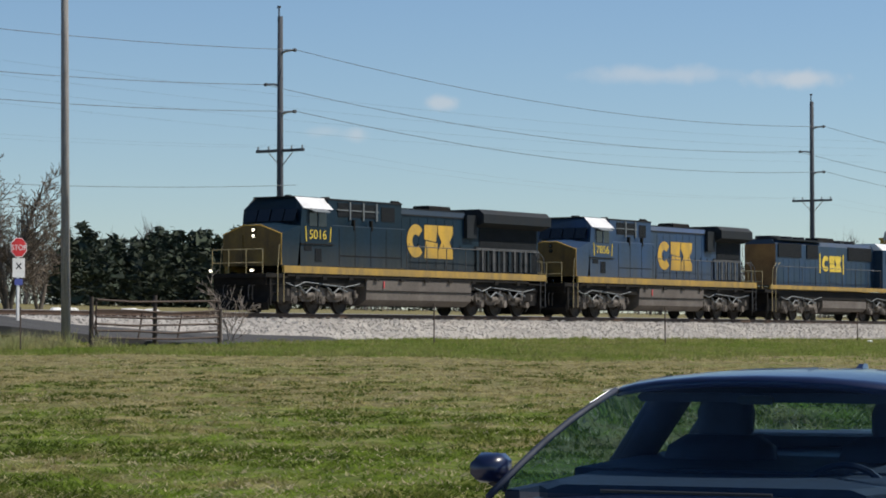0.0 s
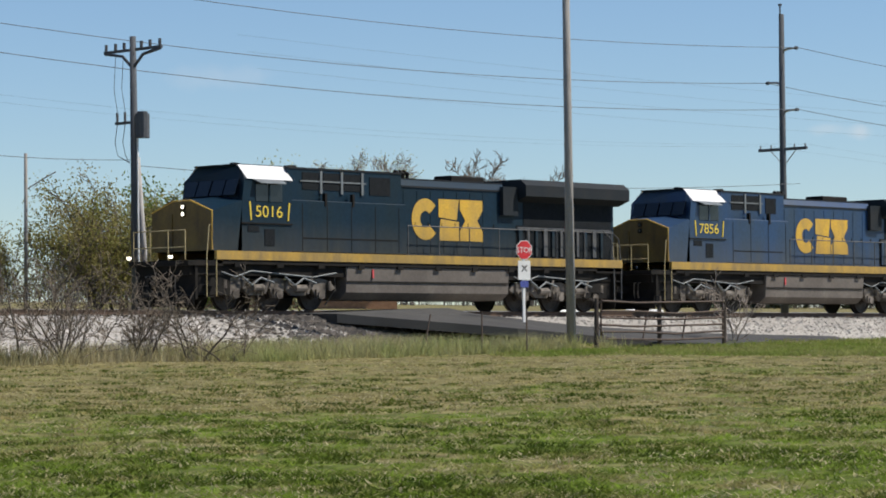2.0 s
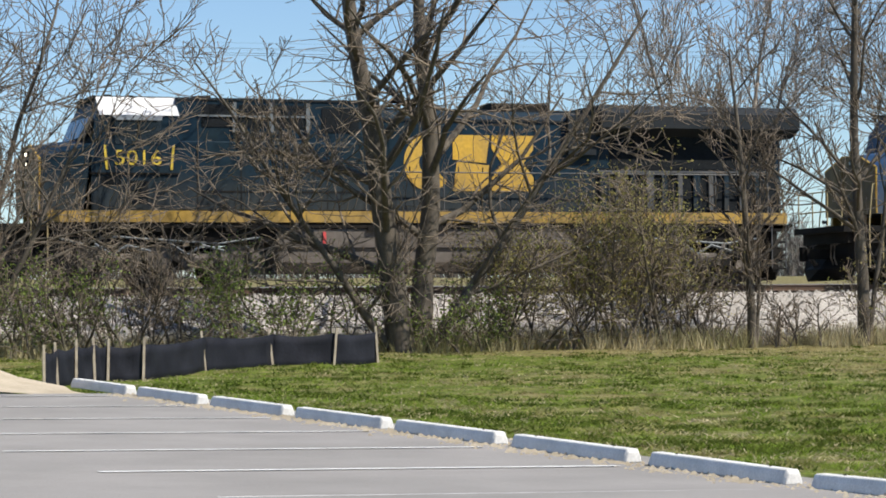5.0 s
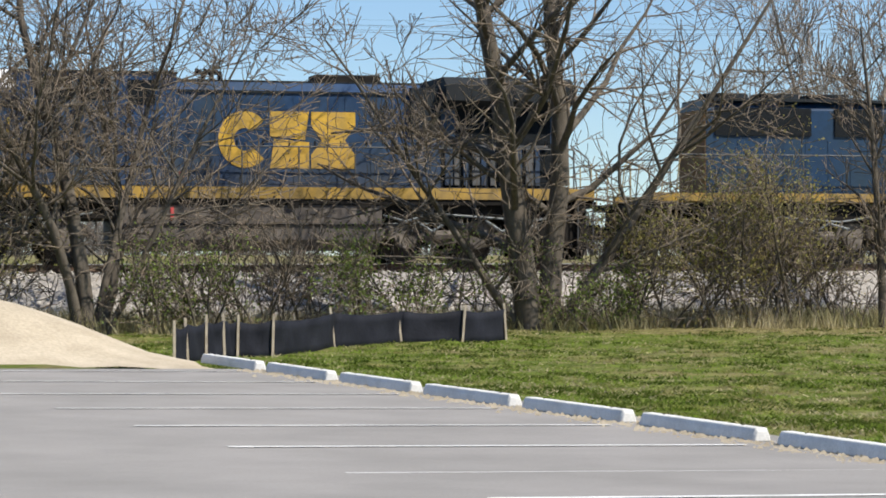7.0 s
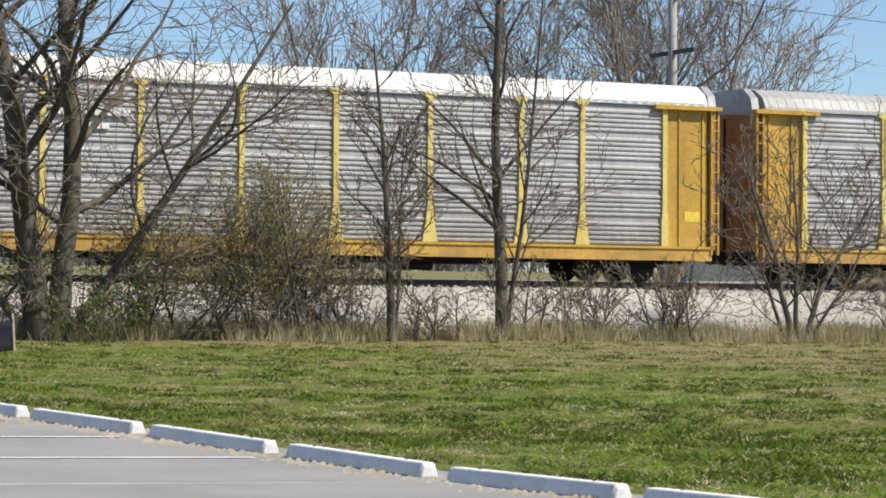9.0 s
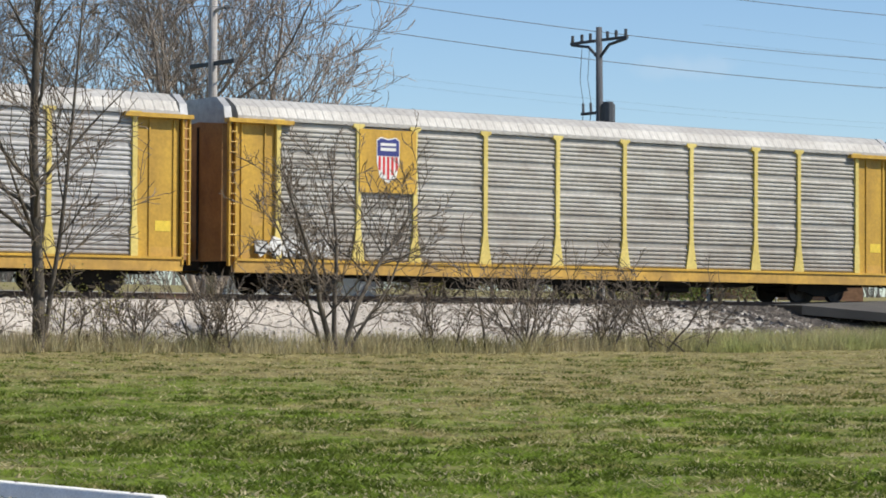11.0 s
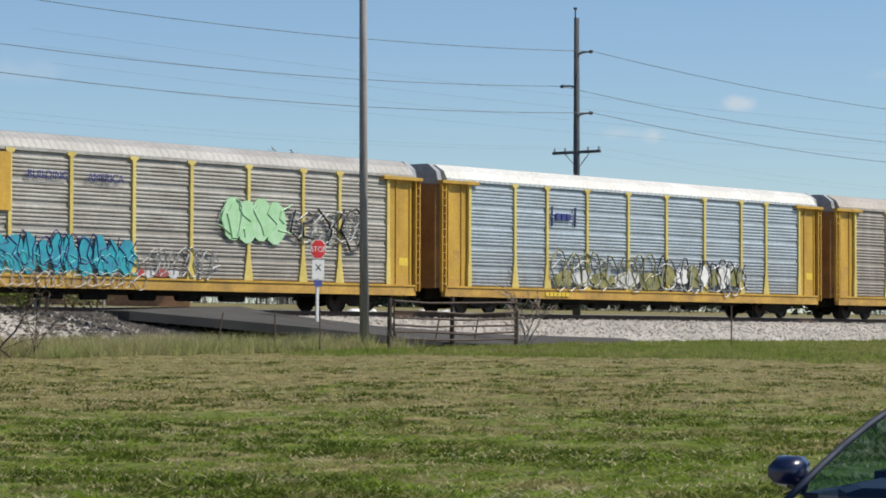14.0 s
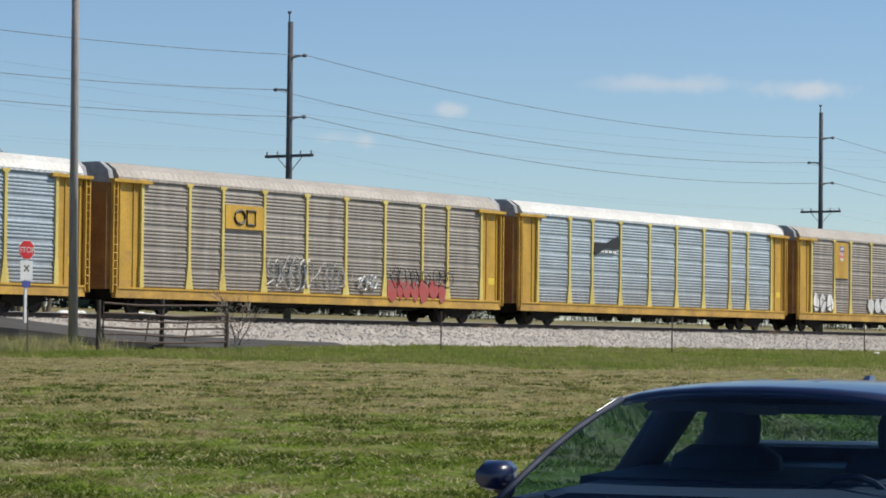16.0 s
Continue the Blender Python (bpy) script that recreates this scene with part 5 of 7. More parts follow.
def shield(ob, x, z, k=1.0):
    def pts(m):
        return [(x - 0.45 * m, z + 0.62 * m), (x - 0.3 * m, z + 0.72 * m), (x, z + 0.66 * m), (x + 0.3 * m, z + 0.72 * m), (x + 0.45 * m, z + 0.62 * m), (x + 0.44 * m, z - 0.1 * m), (x + 0.32 * m, z - 0.55 * m), (x, z - 0.75 * m), (x - 0.32 * m, z - 0.55 * m), (x - 0.44 * m, z - 0.1 * m)]
    shape(ob, pts(k), M["white"], 0.004)
    shape(ob, [(x - 0.42 * k, z + 0.6 * k), (x - 0.28 * k, z + 0.68 * k), (x, z + 0.62 * k), (x + 0.28 * k, z + 0.68 * k), (x + 0.42 * k, z + 0.6 * k), (x + 0.42 * k, z + 0.12 * k), (x - 0.42 * k, z + 0.12 * k)], M["navy"], 0.009)
    board(ob, x - 0.3 * k, x + 0.3 * k, z + 0.28 * k, z + 0.38 * k, M["white"], "lettering_bar", 0.014)
    board(ob, x - 0.3 * k, x + 0.3 * k, z + 0.44 * k, z + 0.53 * k, M["white"], "lettering_bar", 0.014)
    for i in range(5):
        d = (i - 2) * 0.165 * k
        board(ob, x + d - 0.045 * k, x + d + 0.045 * k, z - (0.62 - 0.9 * abs(d)) * k, z + 0.1 * k, M["signred"], "emblem_stripe", 0.009)


def loops(ob, x, z, k, material):
    """Two bent bands, an emblem without letters."""
    def band(pts):
        g = Geo()
        g.tube([(p, YS - 0.012, q) for p, q in pts], 0.075 * k, 6)
        part("emblem_band", g, material, ob)
    band([(x - 0.45 * k + 0.42 * k * math.cos(i * 0.524), z + 0.34 * k * math.sin(i * 0.524)) for i in range(13)])
    band([(x + 0.12 * k, z - 0.35 * k), (x + 0.12 * k, z + 0.35 * k), (x + 0.8 * k, z + 0.35 * k), (x + 0.8 * k, z - 0.35 * k), (x + 0.12 * k, z - 0.35 * k)])


def deco0(ob):
    bars(ob, 7.1, 9.2, 4.15, 0.16, M["white"], 8)
    bars(ob, 7.1, 8.6, 3.8, 0.14, M["white"], 6)


def deco_cn(ob):
    board(ob, 4.66, 6.75, 3.15, 5.0, M["ryellow"], "logo_board", label="yellow board with a black emblem")
    loops(ob, 5.75, 4.45, 0.85, M["black"])
    bars(ob, 8.0, 9.0, 1.6, 0.12, M["black"], 4)
    bars(ob, 8.4, 9.3, 0.72, 0.2, M["white"], 5)


def deco_up_a(ob):
    board(ob, 4.66, 6.75, 3.1, 5.0, M["ryellow"], "logo_board", label="yellow board with a red, white and blue shield")
    shield(ob, 5.7, 4.1, 0.95)
    scrawl(ob, 1.0, 3.6, 1.05, 1.7, [M["silver"], M["white"]], M["black"], 31)


def deco_bird(ob):
    board(ob, 4.66, 6.75, 3.1, 5.0, M["ryellow"], "logo_board", label="yellow board with a white bird emblem")
    shape(ob, [(5.1, 3.6), (6.35, 3.55), (6.45, 4.55), (5.95, 4.7), (5.6, 4.5), (5.15, 4.65)], M["white"], 0.004)
    shape(ob, [(5.15, 3.62), (6.2, 3.58), (5.9, 3.75), (5.3, 3.8)], M["mint"], 0.009)
    shape(ob, [(5.5, 4.2), (6.1, 4.35), (5.7, 4.4)], M["louvre"], 0.009)


def deco_up_b(ob):
    board(ob, 4.66, 6.75, 3.1, 5.0, M["ryellow"], "logo_board", label="yellow board with a red, white and blue shield")
    shield(ob, 5.7, 4.1, 1.0)
    for x, word in ((8.35, "BUILDING"), (10.95, "AMERICA")):
        lettering("slogan", word, 0.40, M["navy"], Matrix.Translation((x, YS - 0.012, 4.2)) @ FACE_S, ob)
    scrawl(ob, 1.9, 12.2, 1.0, 2.45, [M["teal"]], None, 41, 0.62)
    tag_strokes(ob, 1.9, 12.3, 1.35, 2.4, M["navy"], 46, 0.5, 0.026)
    tag_strokes(ob, 2.1, 12.0, 1.15, 1.75, M["tealpale"], 47, 0.45, 0.024)
    tag_strokes(ob, 2.2, 12.4, 0.68, 1.15, M["silver"], 42, 0.4, 0.018)
    tag_strokes(ob, 12.6, 16.4, 1.1, 2.05, M["silver"], 48, 0.45, 0.028)
    scrawl(ob, 12.4, 14.2, 1.0, 1.35, [M["redspray"], M["silver"]], None, 49, 0.5)
    for k in range(4):
        shape(ob, [(17.1 + k * 0.72 + 0.55 * math.cos(a * 0.449) * (1 + 0.12 * math.sin(3 * a)), 3.2 - 0.1 * (k % 2) + 0.78 * math.sin(a * 0.449)) for a in range(14)], M["mint"], 0.002 * k, "spray_shape")
    tag_strokes(ob, 16.2, 19.8, 2.55, 3.85, M["mint"], 50, 0.8, 0.03)
    tag_strokes(ob, 20.0, 23.4, 2.35, 3.75, M["black"], 44, 0.85, 0.05)
    tag_strokes(ob, 20.1, 23.5, 2.5, 3.6, M["silver"], 43, 0.7, 0.03)


def deco_csx(ob):
    for p in (7.0, 8.55):
        board(ob, p, p + 0.06, 3.55, 4.35, M["navy"], "emblem_bar")
    bars(ob, 7.3, 8.35, 3.82, 0.26, M["navy"], 3)
    scrawl(ob, 7.2, 13.6, 1.05, 1.8, [M["olive"], M["silver"]], None, 51, 1.3)
    tag_strokes(ob, 7.0, 14.0, 1.15, 2.5, M["olive"], 53, 0.75, 0.035)
    tag_strokes(ob, 7.0, 14.0, 1.05, 2.2, M["silver"], 54, 0.8, 0.024)
    scrawl(ob, 14.6, 20.6, 1.2, 2.2, [M["olive"], M["white"]], None, 52, 0.8)
    tag_strokes(ob, 14.4, 20.8, 1.1, 2.4, M["black"], 55, 0.7, 0.03)
    tag_strokes(ob, 14.6, 20.6, 1.0, 2.3, M["white"], 56, 0.75, 0.03)
    bars(ob, 6.6, 8.2, 0.72, 0.16, M["number"], 6)


def deco_cn2(ob):
    board(ob, 6.85, 9.3, 3.5, 4.45, M["ryellow"], "logo_board", label="faded yellow board with a black emblem")
    loops(ob, 8.1, 3.97, 0.8, M["black"])
    tag_strokes(ob, 9.6, 12.3, 1.25, 2.45, M["silver"], 61, 0.5, 0.035)
    tag_strokes(ob, 12.6, 15.2, 1.3, 2.3, M["silver"], 62, 0.5, 0.022)
    tag_strokes(ob, 15.9, 17.2, 1.35, 1.85, M["white"], 63, 0.3, 0.045)
    scrawl(ob, 18.1, 22.5, 0.8, 1.9, [M["redspray"]], None, 64, 0.62)
    tag_strokes(ob, 18.0, 22.6, 1.5, 2.3, M["black"], 65, 0.5, 0.02)


def deco_ns(ob):
    shape(ob, [(6.9, 4.0), (8.0, 4.0), (9.0, 4.35), (9.3, 4.35), (9.2, 3.75), (7.9, 3.75), (7.0, 3.4), (6.8, 3.5)], M["black"], 0.004)
    bars(ob, 7.0, 9.0, 3.55, 0.1, M["white"], 5)


def deco_last(ob):
    board(ob, 4.66, 6.3, 3.0, 5.0, M["ryellow"], "logo_board", label="yellow board with a small shield")
    shield(ob, 5.5, 4.4, 0.6)
    scrawl(ob, 1.9, 4.4, 1.0, 2.2, [M["white"], M["silver"]], M["rust"], 71, 0.8)
    scrawl(ob, 9, 13, 1.1, 2.0, [M["silver"]], None, 72, 0.9)


SPECS = [
    ("yellow and galvanised steel car carrier with a white roof", PANEL[0], ROOF[0], deco0),
    ("galvanised steel car carrier with a yellow logo board", PANEL[0], ROOF[1], deco_cn),
    ("weathered steel car carrier with a shield on its board", PANEL[1], ROOF[1], deco_up_a),
    ("weathered steel car carrier with a bird board and yellow posts", PANEL[1], ROOF[1], deco_bird),
    ("steel car carrier covered low down in teal and mint graffiti", PANEL[1], ROOF[1], deco_up_b),
    ("bluish steel car carrier with white roof and black and white graffiti", PANEL[3], ROOF[0], deco_csx),
    ("brown-stained car carrier with faded board and red graffiti", PANEL[2], ROOF[2], deco_cn2),
    ("clean pale blue-grey car carrier with a bright white roof", PANEL[3], ROOF[0], deco_ns),
    ("rust-stained car carrier at the tail of the view", PANEL[2], ROOF[2], deco_last),
    ("rust-stained car carrier at the tail of the view", PANEL[2], ROOF[1], deco0),
]
CARS = [autorack(155.5 + 28.55 * k, *spec) for k, spec in enumerate(SPECS)]

# ---- trees and shrubs ----
def stick(g, p, q, r0, r1, n):
    d = (q - p)
    if d.length < 1e-5:
        return
    d.normalize()
    s = d.cross(Vector((0.31, 0.87, 0.39))).normalized()
    u = s.cross(d)
    k = len(g.v)
    for c, r in ((p, r0), (q, r1)):
        for j in range(n):
            a = 2 * math.pi * j / n
            o = c + (s * math.cos(a) + u * math.sin(a)) * r
            g.v.append((o.x, o.y, o.z))
    for j in range(n):
        m = (j + 1) % n
        g.f.append((k + j, k + m, k + n + m, k + n + j))


def grow(geos, tips, rnd, p, d, length, r, level, kids, rmin, up, spread_, sway=1.0, limb=1.0):
    """One branch with its side branches; level 0 is a stem."""
    nseg = (7, 5, 4, 3)[min(level, 3)]
    n = (8, 5, 4, 3)[min(level, 3)]
    seg = length / nseg
    last = level >= len(kids)
    g = geos[0] if level == 0 else geos[1] if level == 1 else geos[2]
    stations = []
    q = p.copy()
    d = d.normalized()
    for i in range(nseg):
        wob = (0.10 + 0.05 * level) * (sway if level == 0 else 1)
        d = (d + Vector((rnd.gauss(0, wob), rnd.gauss(0, wob), rnd.gauss(0, wob * 0.7) + up * (0.05 + 0.05 * level)))).normalized()
        t0, t1 = i / nseg, (i + 1) / nseg
        e = q + d * seg
        taper = lambda t: max(rmin, r * (1 - 0.80 * t))
        stick(g, q, e, taper(t0), taper(t1), n)
        stations.append((q.copy(), e.copy(), d.copy(), taper(t1)))
        q = e
    tips.append(q)
    if last:
        return
    count = kids[level]
    for k in range(count):
        t = (0.16 if level == 0 else 0.12) + (0.98 - 0.2) * (k + rnd.random()) / count
        i = min(nseg - 1, int(t * nseg))
        a, b, dd, rr = stations[i]
        o = a.lerp(b, rnd.random())
        side = dd.cross(Vector((rnd.gauss(0, 1), rnd.gauss(0, 1), rnd.gauss(0, 1)))).normalized()
        way = dd * rnd.uniform(0.55, 0.95) + side * spread_ * rnd.uniform(0.6, 1.15)
        l2 = length * rnd.uniform(0.42, 0.66) * (1 - 0.45 * t) * (limb if level == 0 else 1)
        grow(geos, tips, rnd, o, way, l2, max(rmin, min(rr * 0.6, r * 0.36)), level + 1, kids, rmin, up, spread_, sway, limb)


def leaf_cloud(tips, rnd, per, size, reach):
    g = Geo()
    for p in tips:
        for _ in range(per):
            c = p + Vector((rnd.gauss(0, reach), rnd.gauss(0, reach), rnd.gauss(0, reach)))
            a = Vector((rnd.gauss(0, 1), rnd.gauss(0, 1), rnd.gauss(0, 1))).normalized() * size * rnd.uniform(0.6, 1.3)
            b = a.cross(Vector((rnd.gauss(0, 1), rnd.gauss(0, 1), rnd.gauss(0, 1)))).normalized() * size * 0.6
            g.add([c - a, c + b, c + a, c - b], [(0, 1, 2, 3)])
    return g


def tree(name, label, x, y, stems, kids, seed, rmin=0.010, up=0.5, spread_=0.9, bark="bark", twig="twig", leaves=None, group="", category="tree", sway=1.0, limb=1.0):
    """stems: (lean x, lean y, length, radius, offset x, offset y)."""
    rnd = random.Random(seed)
    geos, tips = [Geo(), Geo(), Geo()], []
    for lx, ly, length, r, ox, oy in stems:
        grow(geos, tips, rnd, Vector((ox, oy, -0.15)), Vector((lx, ly, 1)), length, r, 0, kids, rmin, up, spread_, sway, limb)
    ob = thing(name, label, category, group, pose(x, y, ground_z(x, y)))
    for nm, g, mt in (("stemwork" if category == "shrub" else "trunk", geos[0], bark), ("branchwork", geos[1], bark), ("twigwork", geos[2], twig)):
        if g.f:
            o = part(nm, g, M[mt], ob, smooth=True)
            if nm != "trunk" or category == "shrub":
                tagged(o, kind="stuff")
    if leaves:
        mt, per, size, reach = leaves
        tagged(part("foliage", leaf_cloud(tips, rnd, per, size, reach), M[mt], ob), kind="stuff")
    return ob


def shrub_stems(n, length, r, lean, seed, width=0.4):
    rnd = random.Random(seed)
    return [(rnd.gauss(0, lean), rnd.gauss(0, lean), length * rnd.uniform(0.65, 1.1), r * rnd.uniform(0.7, 1.2), rnd.gauss(0, width), rnd.gauss(0, width * 0.5)) for _ in range(n)]


BARE = "bare grey-brown deciduous tree on the railway verge"
# verge in front of the track
tree("tree", "large bare twin-trunked tree with a long leaning limb, on the verge", 21.35, 62.0,
     [(-0.07, 0.0, 13.0, 0.34, -0.22, 0), (0.09, 0.05, 12.5, 0.29, 0.22, 0.1), (0.72, -0.15, 10.0, 0.15, 0.25, -0.1), (-0.72, 0.1, 8.5, 0.11, -0.3, 0.1)], (14, 8, 6), 11, up=0.22, spread_=1.15, sway=0.5, limb=0.9, group="verge trees")
tree("tree", "bare reddish-twigged tree on the verge", 10.6, 61.6, [(0.05, 0, 10.5, 0.20, 0, 0), (0.4, 0.1, 8.5, 0.12, 0.2, 0), (-0.3, 0, 9, 0.14, -0.2, 0), (0.55, -0.1, 7.5, 0.08, 0.3, 0), (0.2, 0.1, 10, 0.10, 0.1, 0.1)], (13, 8, 6), 12, group="verge trees")
tree("tree", "bare tree with leaning limbs at the end of the verge", 7.6, 61.8, [(0.1, 0, 10.5, 0.18, 0, 0), (-0.3, 0.1, 8.5, 0.12, -0.2, 0), (0.32, -0.1, 9.5, 0.11, 0.2, 0)], (14, 8, 5), 22, group="verge trees")
tree("tree", "slender bare sapling on the verge", 30.2, 62.0, [(0.02, 0, 7.6, 0.12, 0, 0), (0.12, 0, 5.5, 0.05, 0.1, 0)], (17, 6, 4), 13, spread_=0.8, sway=0.3, limb=0.6, group="verge trees")
tree("tree", "tall bare tree with upright limbs on the verge", 33.3, 62.0, [(-0.03, 0, 12.5, 0.17, 0, 0), (0.10, 0, 10.5, 0.07, 0.1, 0)], (18, 7, 4), 14, spread_=0.75, sway=0.3, limb=0.6, group="verge trees")
tree("tree", "small round-headed bare tree on the verge", 42.3, 62.0, [(-0.3, 0, 5.4, 0.09, -0.1, 0), (0.35, 0, 5.4, 0.09, 0.15, 0), (0.02, 0.1, 5.8, 0.08, 0, 0), (-0.6, 0, 4.4, 0.06, -0.2, 0), (0.7, 0, 4.4, 0.06, 0.2, 0)], (10, 6, 4), 15, group="verge trees")
for x, n, l, sd, w in ((38.4, 8, 2.7, 16, 0.3), (48.7, 10, 3.2, 17, 0.35), (45.6, 5, 2.2, 18, 0.3), (36.0, 5, 2.0, 19, 0.5), (51.5, 7, 2.2, 20, 0.5)):
    tree("shrub", "low bare many-stemmed shrub on the verge", x, 62.0, shrub_stems(n, l, 0.035, 0.35, sd, w), (9, 6), sd, rmin=0.009, up=0.35, group="verge shrubs", category="shrub")
for x, y, n, l, sd, lv in ((26.6, 61.9, 15, 4.3, 31, ("bud", 6, 0.04, 0.14)), (24.3, 62.3, 9, 3.4, 32, ("bud", 6, 0.04, 0.14)), (18.2, 61.5, 8, 2.4, 33, ("leaf", 5, 0.045, 0.14)), (28.3, 62.4, 8, 3.2, 34, ("bud", 2, 0.035, 0.12)), (14.6, 62.0, 10, 3.0, 35, None), (7.6, 61.3, 10, 3.4, 36, ("bud", 2, 0.035, 0.12)), (12.4, 61.0, 9, 2.2, 37, ("leaf", 3, 0.04, 0.12)), (23.0, 61.4, 6, 1.6, 38, ("leaf", 4, 0.04, 0.12)), (31.8, 62.2, 5, 1.6, 39, None), (34.6, 61.8, 5, 1.9, 40, ("bud", 2, 0.035, 0.1))):
    tree("shrub", "budding brown-green thicket shrub on the verge" if lv else "bare tangled shrub on the verge", x, y, shrub_stems(n, l, 0.04, 0.42, sd, 0.7), (10, 6), sd, rmin=0.009, up=0.3, leaves=lv, group="verge shrubs", category="shrub")
tree("sapling", "pale leafless sapling by the field gate", 79.3, 62.2, shrub_stems(4, 2.6, 0.03, 0.3, 41, 0.15), (8, 4), 41, rmin=0.010, twig="ptwig", bark="ptwig", category="sapling")
tree("sapling", "pale leafless sapling on the verge", 137.0, 60.0, shrub_stems(5, 2.0, 0.03, 0.3, 42, 0.3), (8, 4), 42, rmin=0.012, twig="ptwig", category="sapling")
# tangled bare thicket under the trees
for x, y, n, l, sd in ((8.9, 61.9, 6, 2.6, 82), (12.6, 62.2, 6, 2.6, 83), (16.2, 62.3, 6, 2.4, 85), (19.6, 62.3, 6, 2.8, 86), (23.0, 62.5, 6, 2.8, 87), (29.0, 62.3, 5, 2.2, 89), (53.6, 61.8, 8, 3.2, 92)):
    tree("shrub", "bare tangled thicket shrub on the verge", x, y, shrub_stems(n, l, 0.03, 0.6, sd, 0.6), (8, 5), sd, rmin=0.009, up=0.1, spread_=1.2, group="verge shrubs", category="shrub")
# beyond the track
tree("tree", "broad pale-twigged bare tree beyond the track", 56.0, 91.0, [(-0.35, 0, 14, 0.16, -0.3, 0), (0.0, 0, 15.5, 0.18, 0, 0), (0.38, 0, 13.5, 0.15, 0.3, 0), (-0.62, 0, 11, 0.10, -0.4, 0), (0.6, 0.1, 11.5, 0.10, 0.4, 0), (0.16, 0.2, 14, 0.13, 0.1, 0.2), (-0.16, 0.2, 14, 0.13, -0.1, 0.2)], (15, 9, 6), 51, rmin=0.013, up=0.7, spread_=0.7, sway=0.6, bark="ptwig", twig="ptwig", group="trees beyond the track")
tree("tree", "broad bare tree beyond the track", 45.5, 96.0, [(-0.3, 0, 12, 0.13, -0.2, 0), (0.05, 0, 13, 0.14, 0, 0), (0.35, 0, 11.5, 0.13, 0.2, 0)], (15, 9, 6), 52, rmin=0.014, up=0.7, spread_=0.7, sway=0.6, bark="ptwig", twig="ptwig", group="trees beyond the track")
tree("tree", "round-headed tree coming into pale bud beyond the track", 123.0, 125.3, [(0.27 * math.cos(k * 0.9), 0.27 * math.sin(k * 0.9), 8.3 + 0.4 * (k % 3), 0.13, 0, 0) for k in range(7)] + [(0, 0, 9.0, 0.18, 0, 0)], (16, 9, 5), 53, rmin=0.014, spread_=0.55, up=0.5, limb=0.62, twig="ptwig", bark="ptwig", leaves=("blossom", 1, 0.06, 0.2), group="trees beyond the track")
tree("tree", "bare spreading tree by the lane beyond the track", 116.0, 106.5, [(-0.2, 0, 8.0, 0.2, 0, 0), (0.25, 0, 7.6, 0.18, 0.2, 0), (0.05, 0.1, 8.3, 0.18, 0, 0), (-0.45, 0, 5.8, 0.1, 0, 0), (0.5, 0, 5.6, 0.1, 0, 0)], (16, 9, 5), 54, rmin=0.017, limb=0.8, group="trees beyond the track")
tree("tree", "bare dark-limbed tree beside the lane", 121.0, 108.5, [(0.25, 0, 4.6, 0.14, 0, 0), (-0.3, 0, 4.2, 0.12, -0.2, 0)], (13, 8, 4), 55, rmin=0.018, group="trees beyond the track")
tree("tree", "flowering pear tree with white blossom beyond the track", 80.6, 90.2, shrub_stems(8, 5.0, 0.09, 0.26, 56, 0.5), (13, 7), 56, rmin=0.016, up=0.7, spread_=0.75, leaves=("blossom", 48, 0.065, 0.32), group="trees beyond the track")
tree("tree", "spring-green tree beyond the track", 76.0, 88.2, shrub_stems(8, 4.2, 0.09, 0.40, 57, 0.8), (13, 7), 57, rmin=0.016, up=0.5, spread_=0.9, leaves=("leaf", 34, 0.08, 0.32), group="trees beyond the track")
for x, y, h, sd in ((72.0, 88.0, 4.2, 58), (69.0, 86.0, 4.6, 59), (65.5, 88.5, 3.4, 60), (85.5, 92.0, 4.0, 63)):
    tree("shrub", "olive budding shrub beyond the track", x, y, shrub_stems(9, h, 0.05, 0.4, sd, 0.6), (9, 5), sd, rmin=0.014, leaves=("bud", 26, 0.06, 0.28), group="shrubs beyond the track", category="shrub")

# far woods, one mass of clumps
def far_woods(name, label, spots, material, seed, cone):
    rnd = random.Random(seed)
    g = Geo()
    for x, y, h, w in spots:
        z = ground_z(x, y)
        n = 260 if cone else 200
        for _ in range(n):
            t = rnd.random() ** 0.8
            rad = w * ((1.02 - t ** 1.6) if cone else math.sin(math.pi * min(1, 0.18 + 0.8 * t)) ** 0.7) * math.sqrt(rnd.random())
            a = rnd.uniform(0, 6.283)
            c = Vector((x + rad * math.cos(a), y + rad * math.sin(a), z + h * (0.02 + 0.98 * t)))
            if cone:
                s = rnd.uniform(0.18, 0.5)
                v = [c + Vector((rnd.gauss(0, s), rnd.gauss(0, s), rnd.gauss(0, s * 0.7))) for _ in range(3)]
                g.add(v, [(0, 1, 2)])
            else:
                d = Vector((rnd.gauss(0, 0.45), rnd.gauss(0, 0.45), 1)).normalized() * rnd.uniform(0.7, 1.9)
                s = Vector((rnd.gauss(0, 1), rnd.gauss(0, 1), 0)).normalized() * rnd.uniform(0.03, 0.075)
                g.add([c - d - s, c - d + s, c + d], [(0, 1, 2)])
        if not cone:
            g.add([(x - 0.2, y, z), (x + 0.2, y, z), (x, y, z + h * 0.8)], [(0, 1, 2)])
    return tagged(part(name, g, M[material]), label, "woods", kind="stuff")


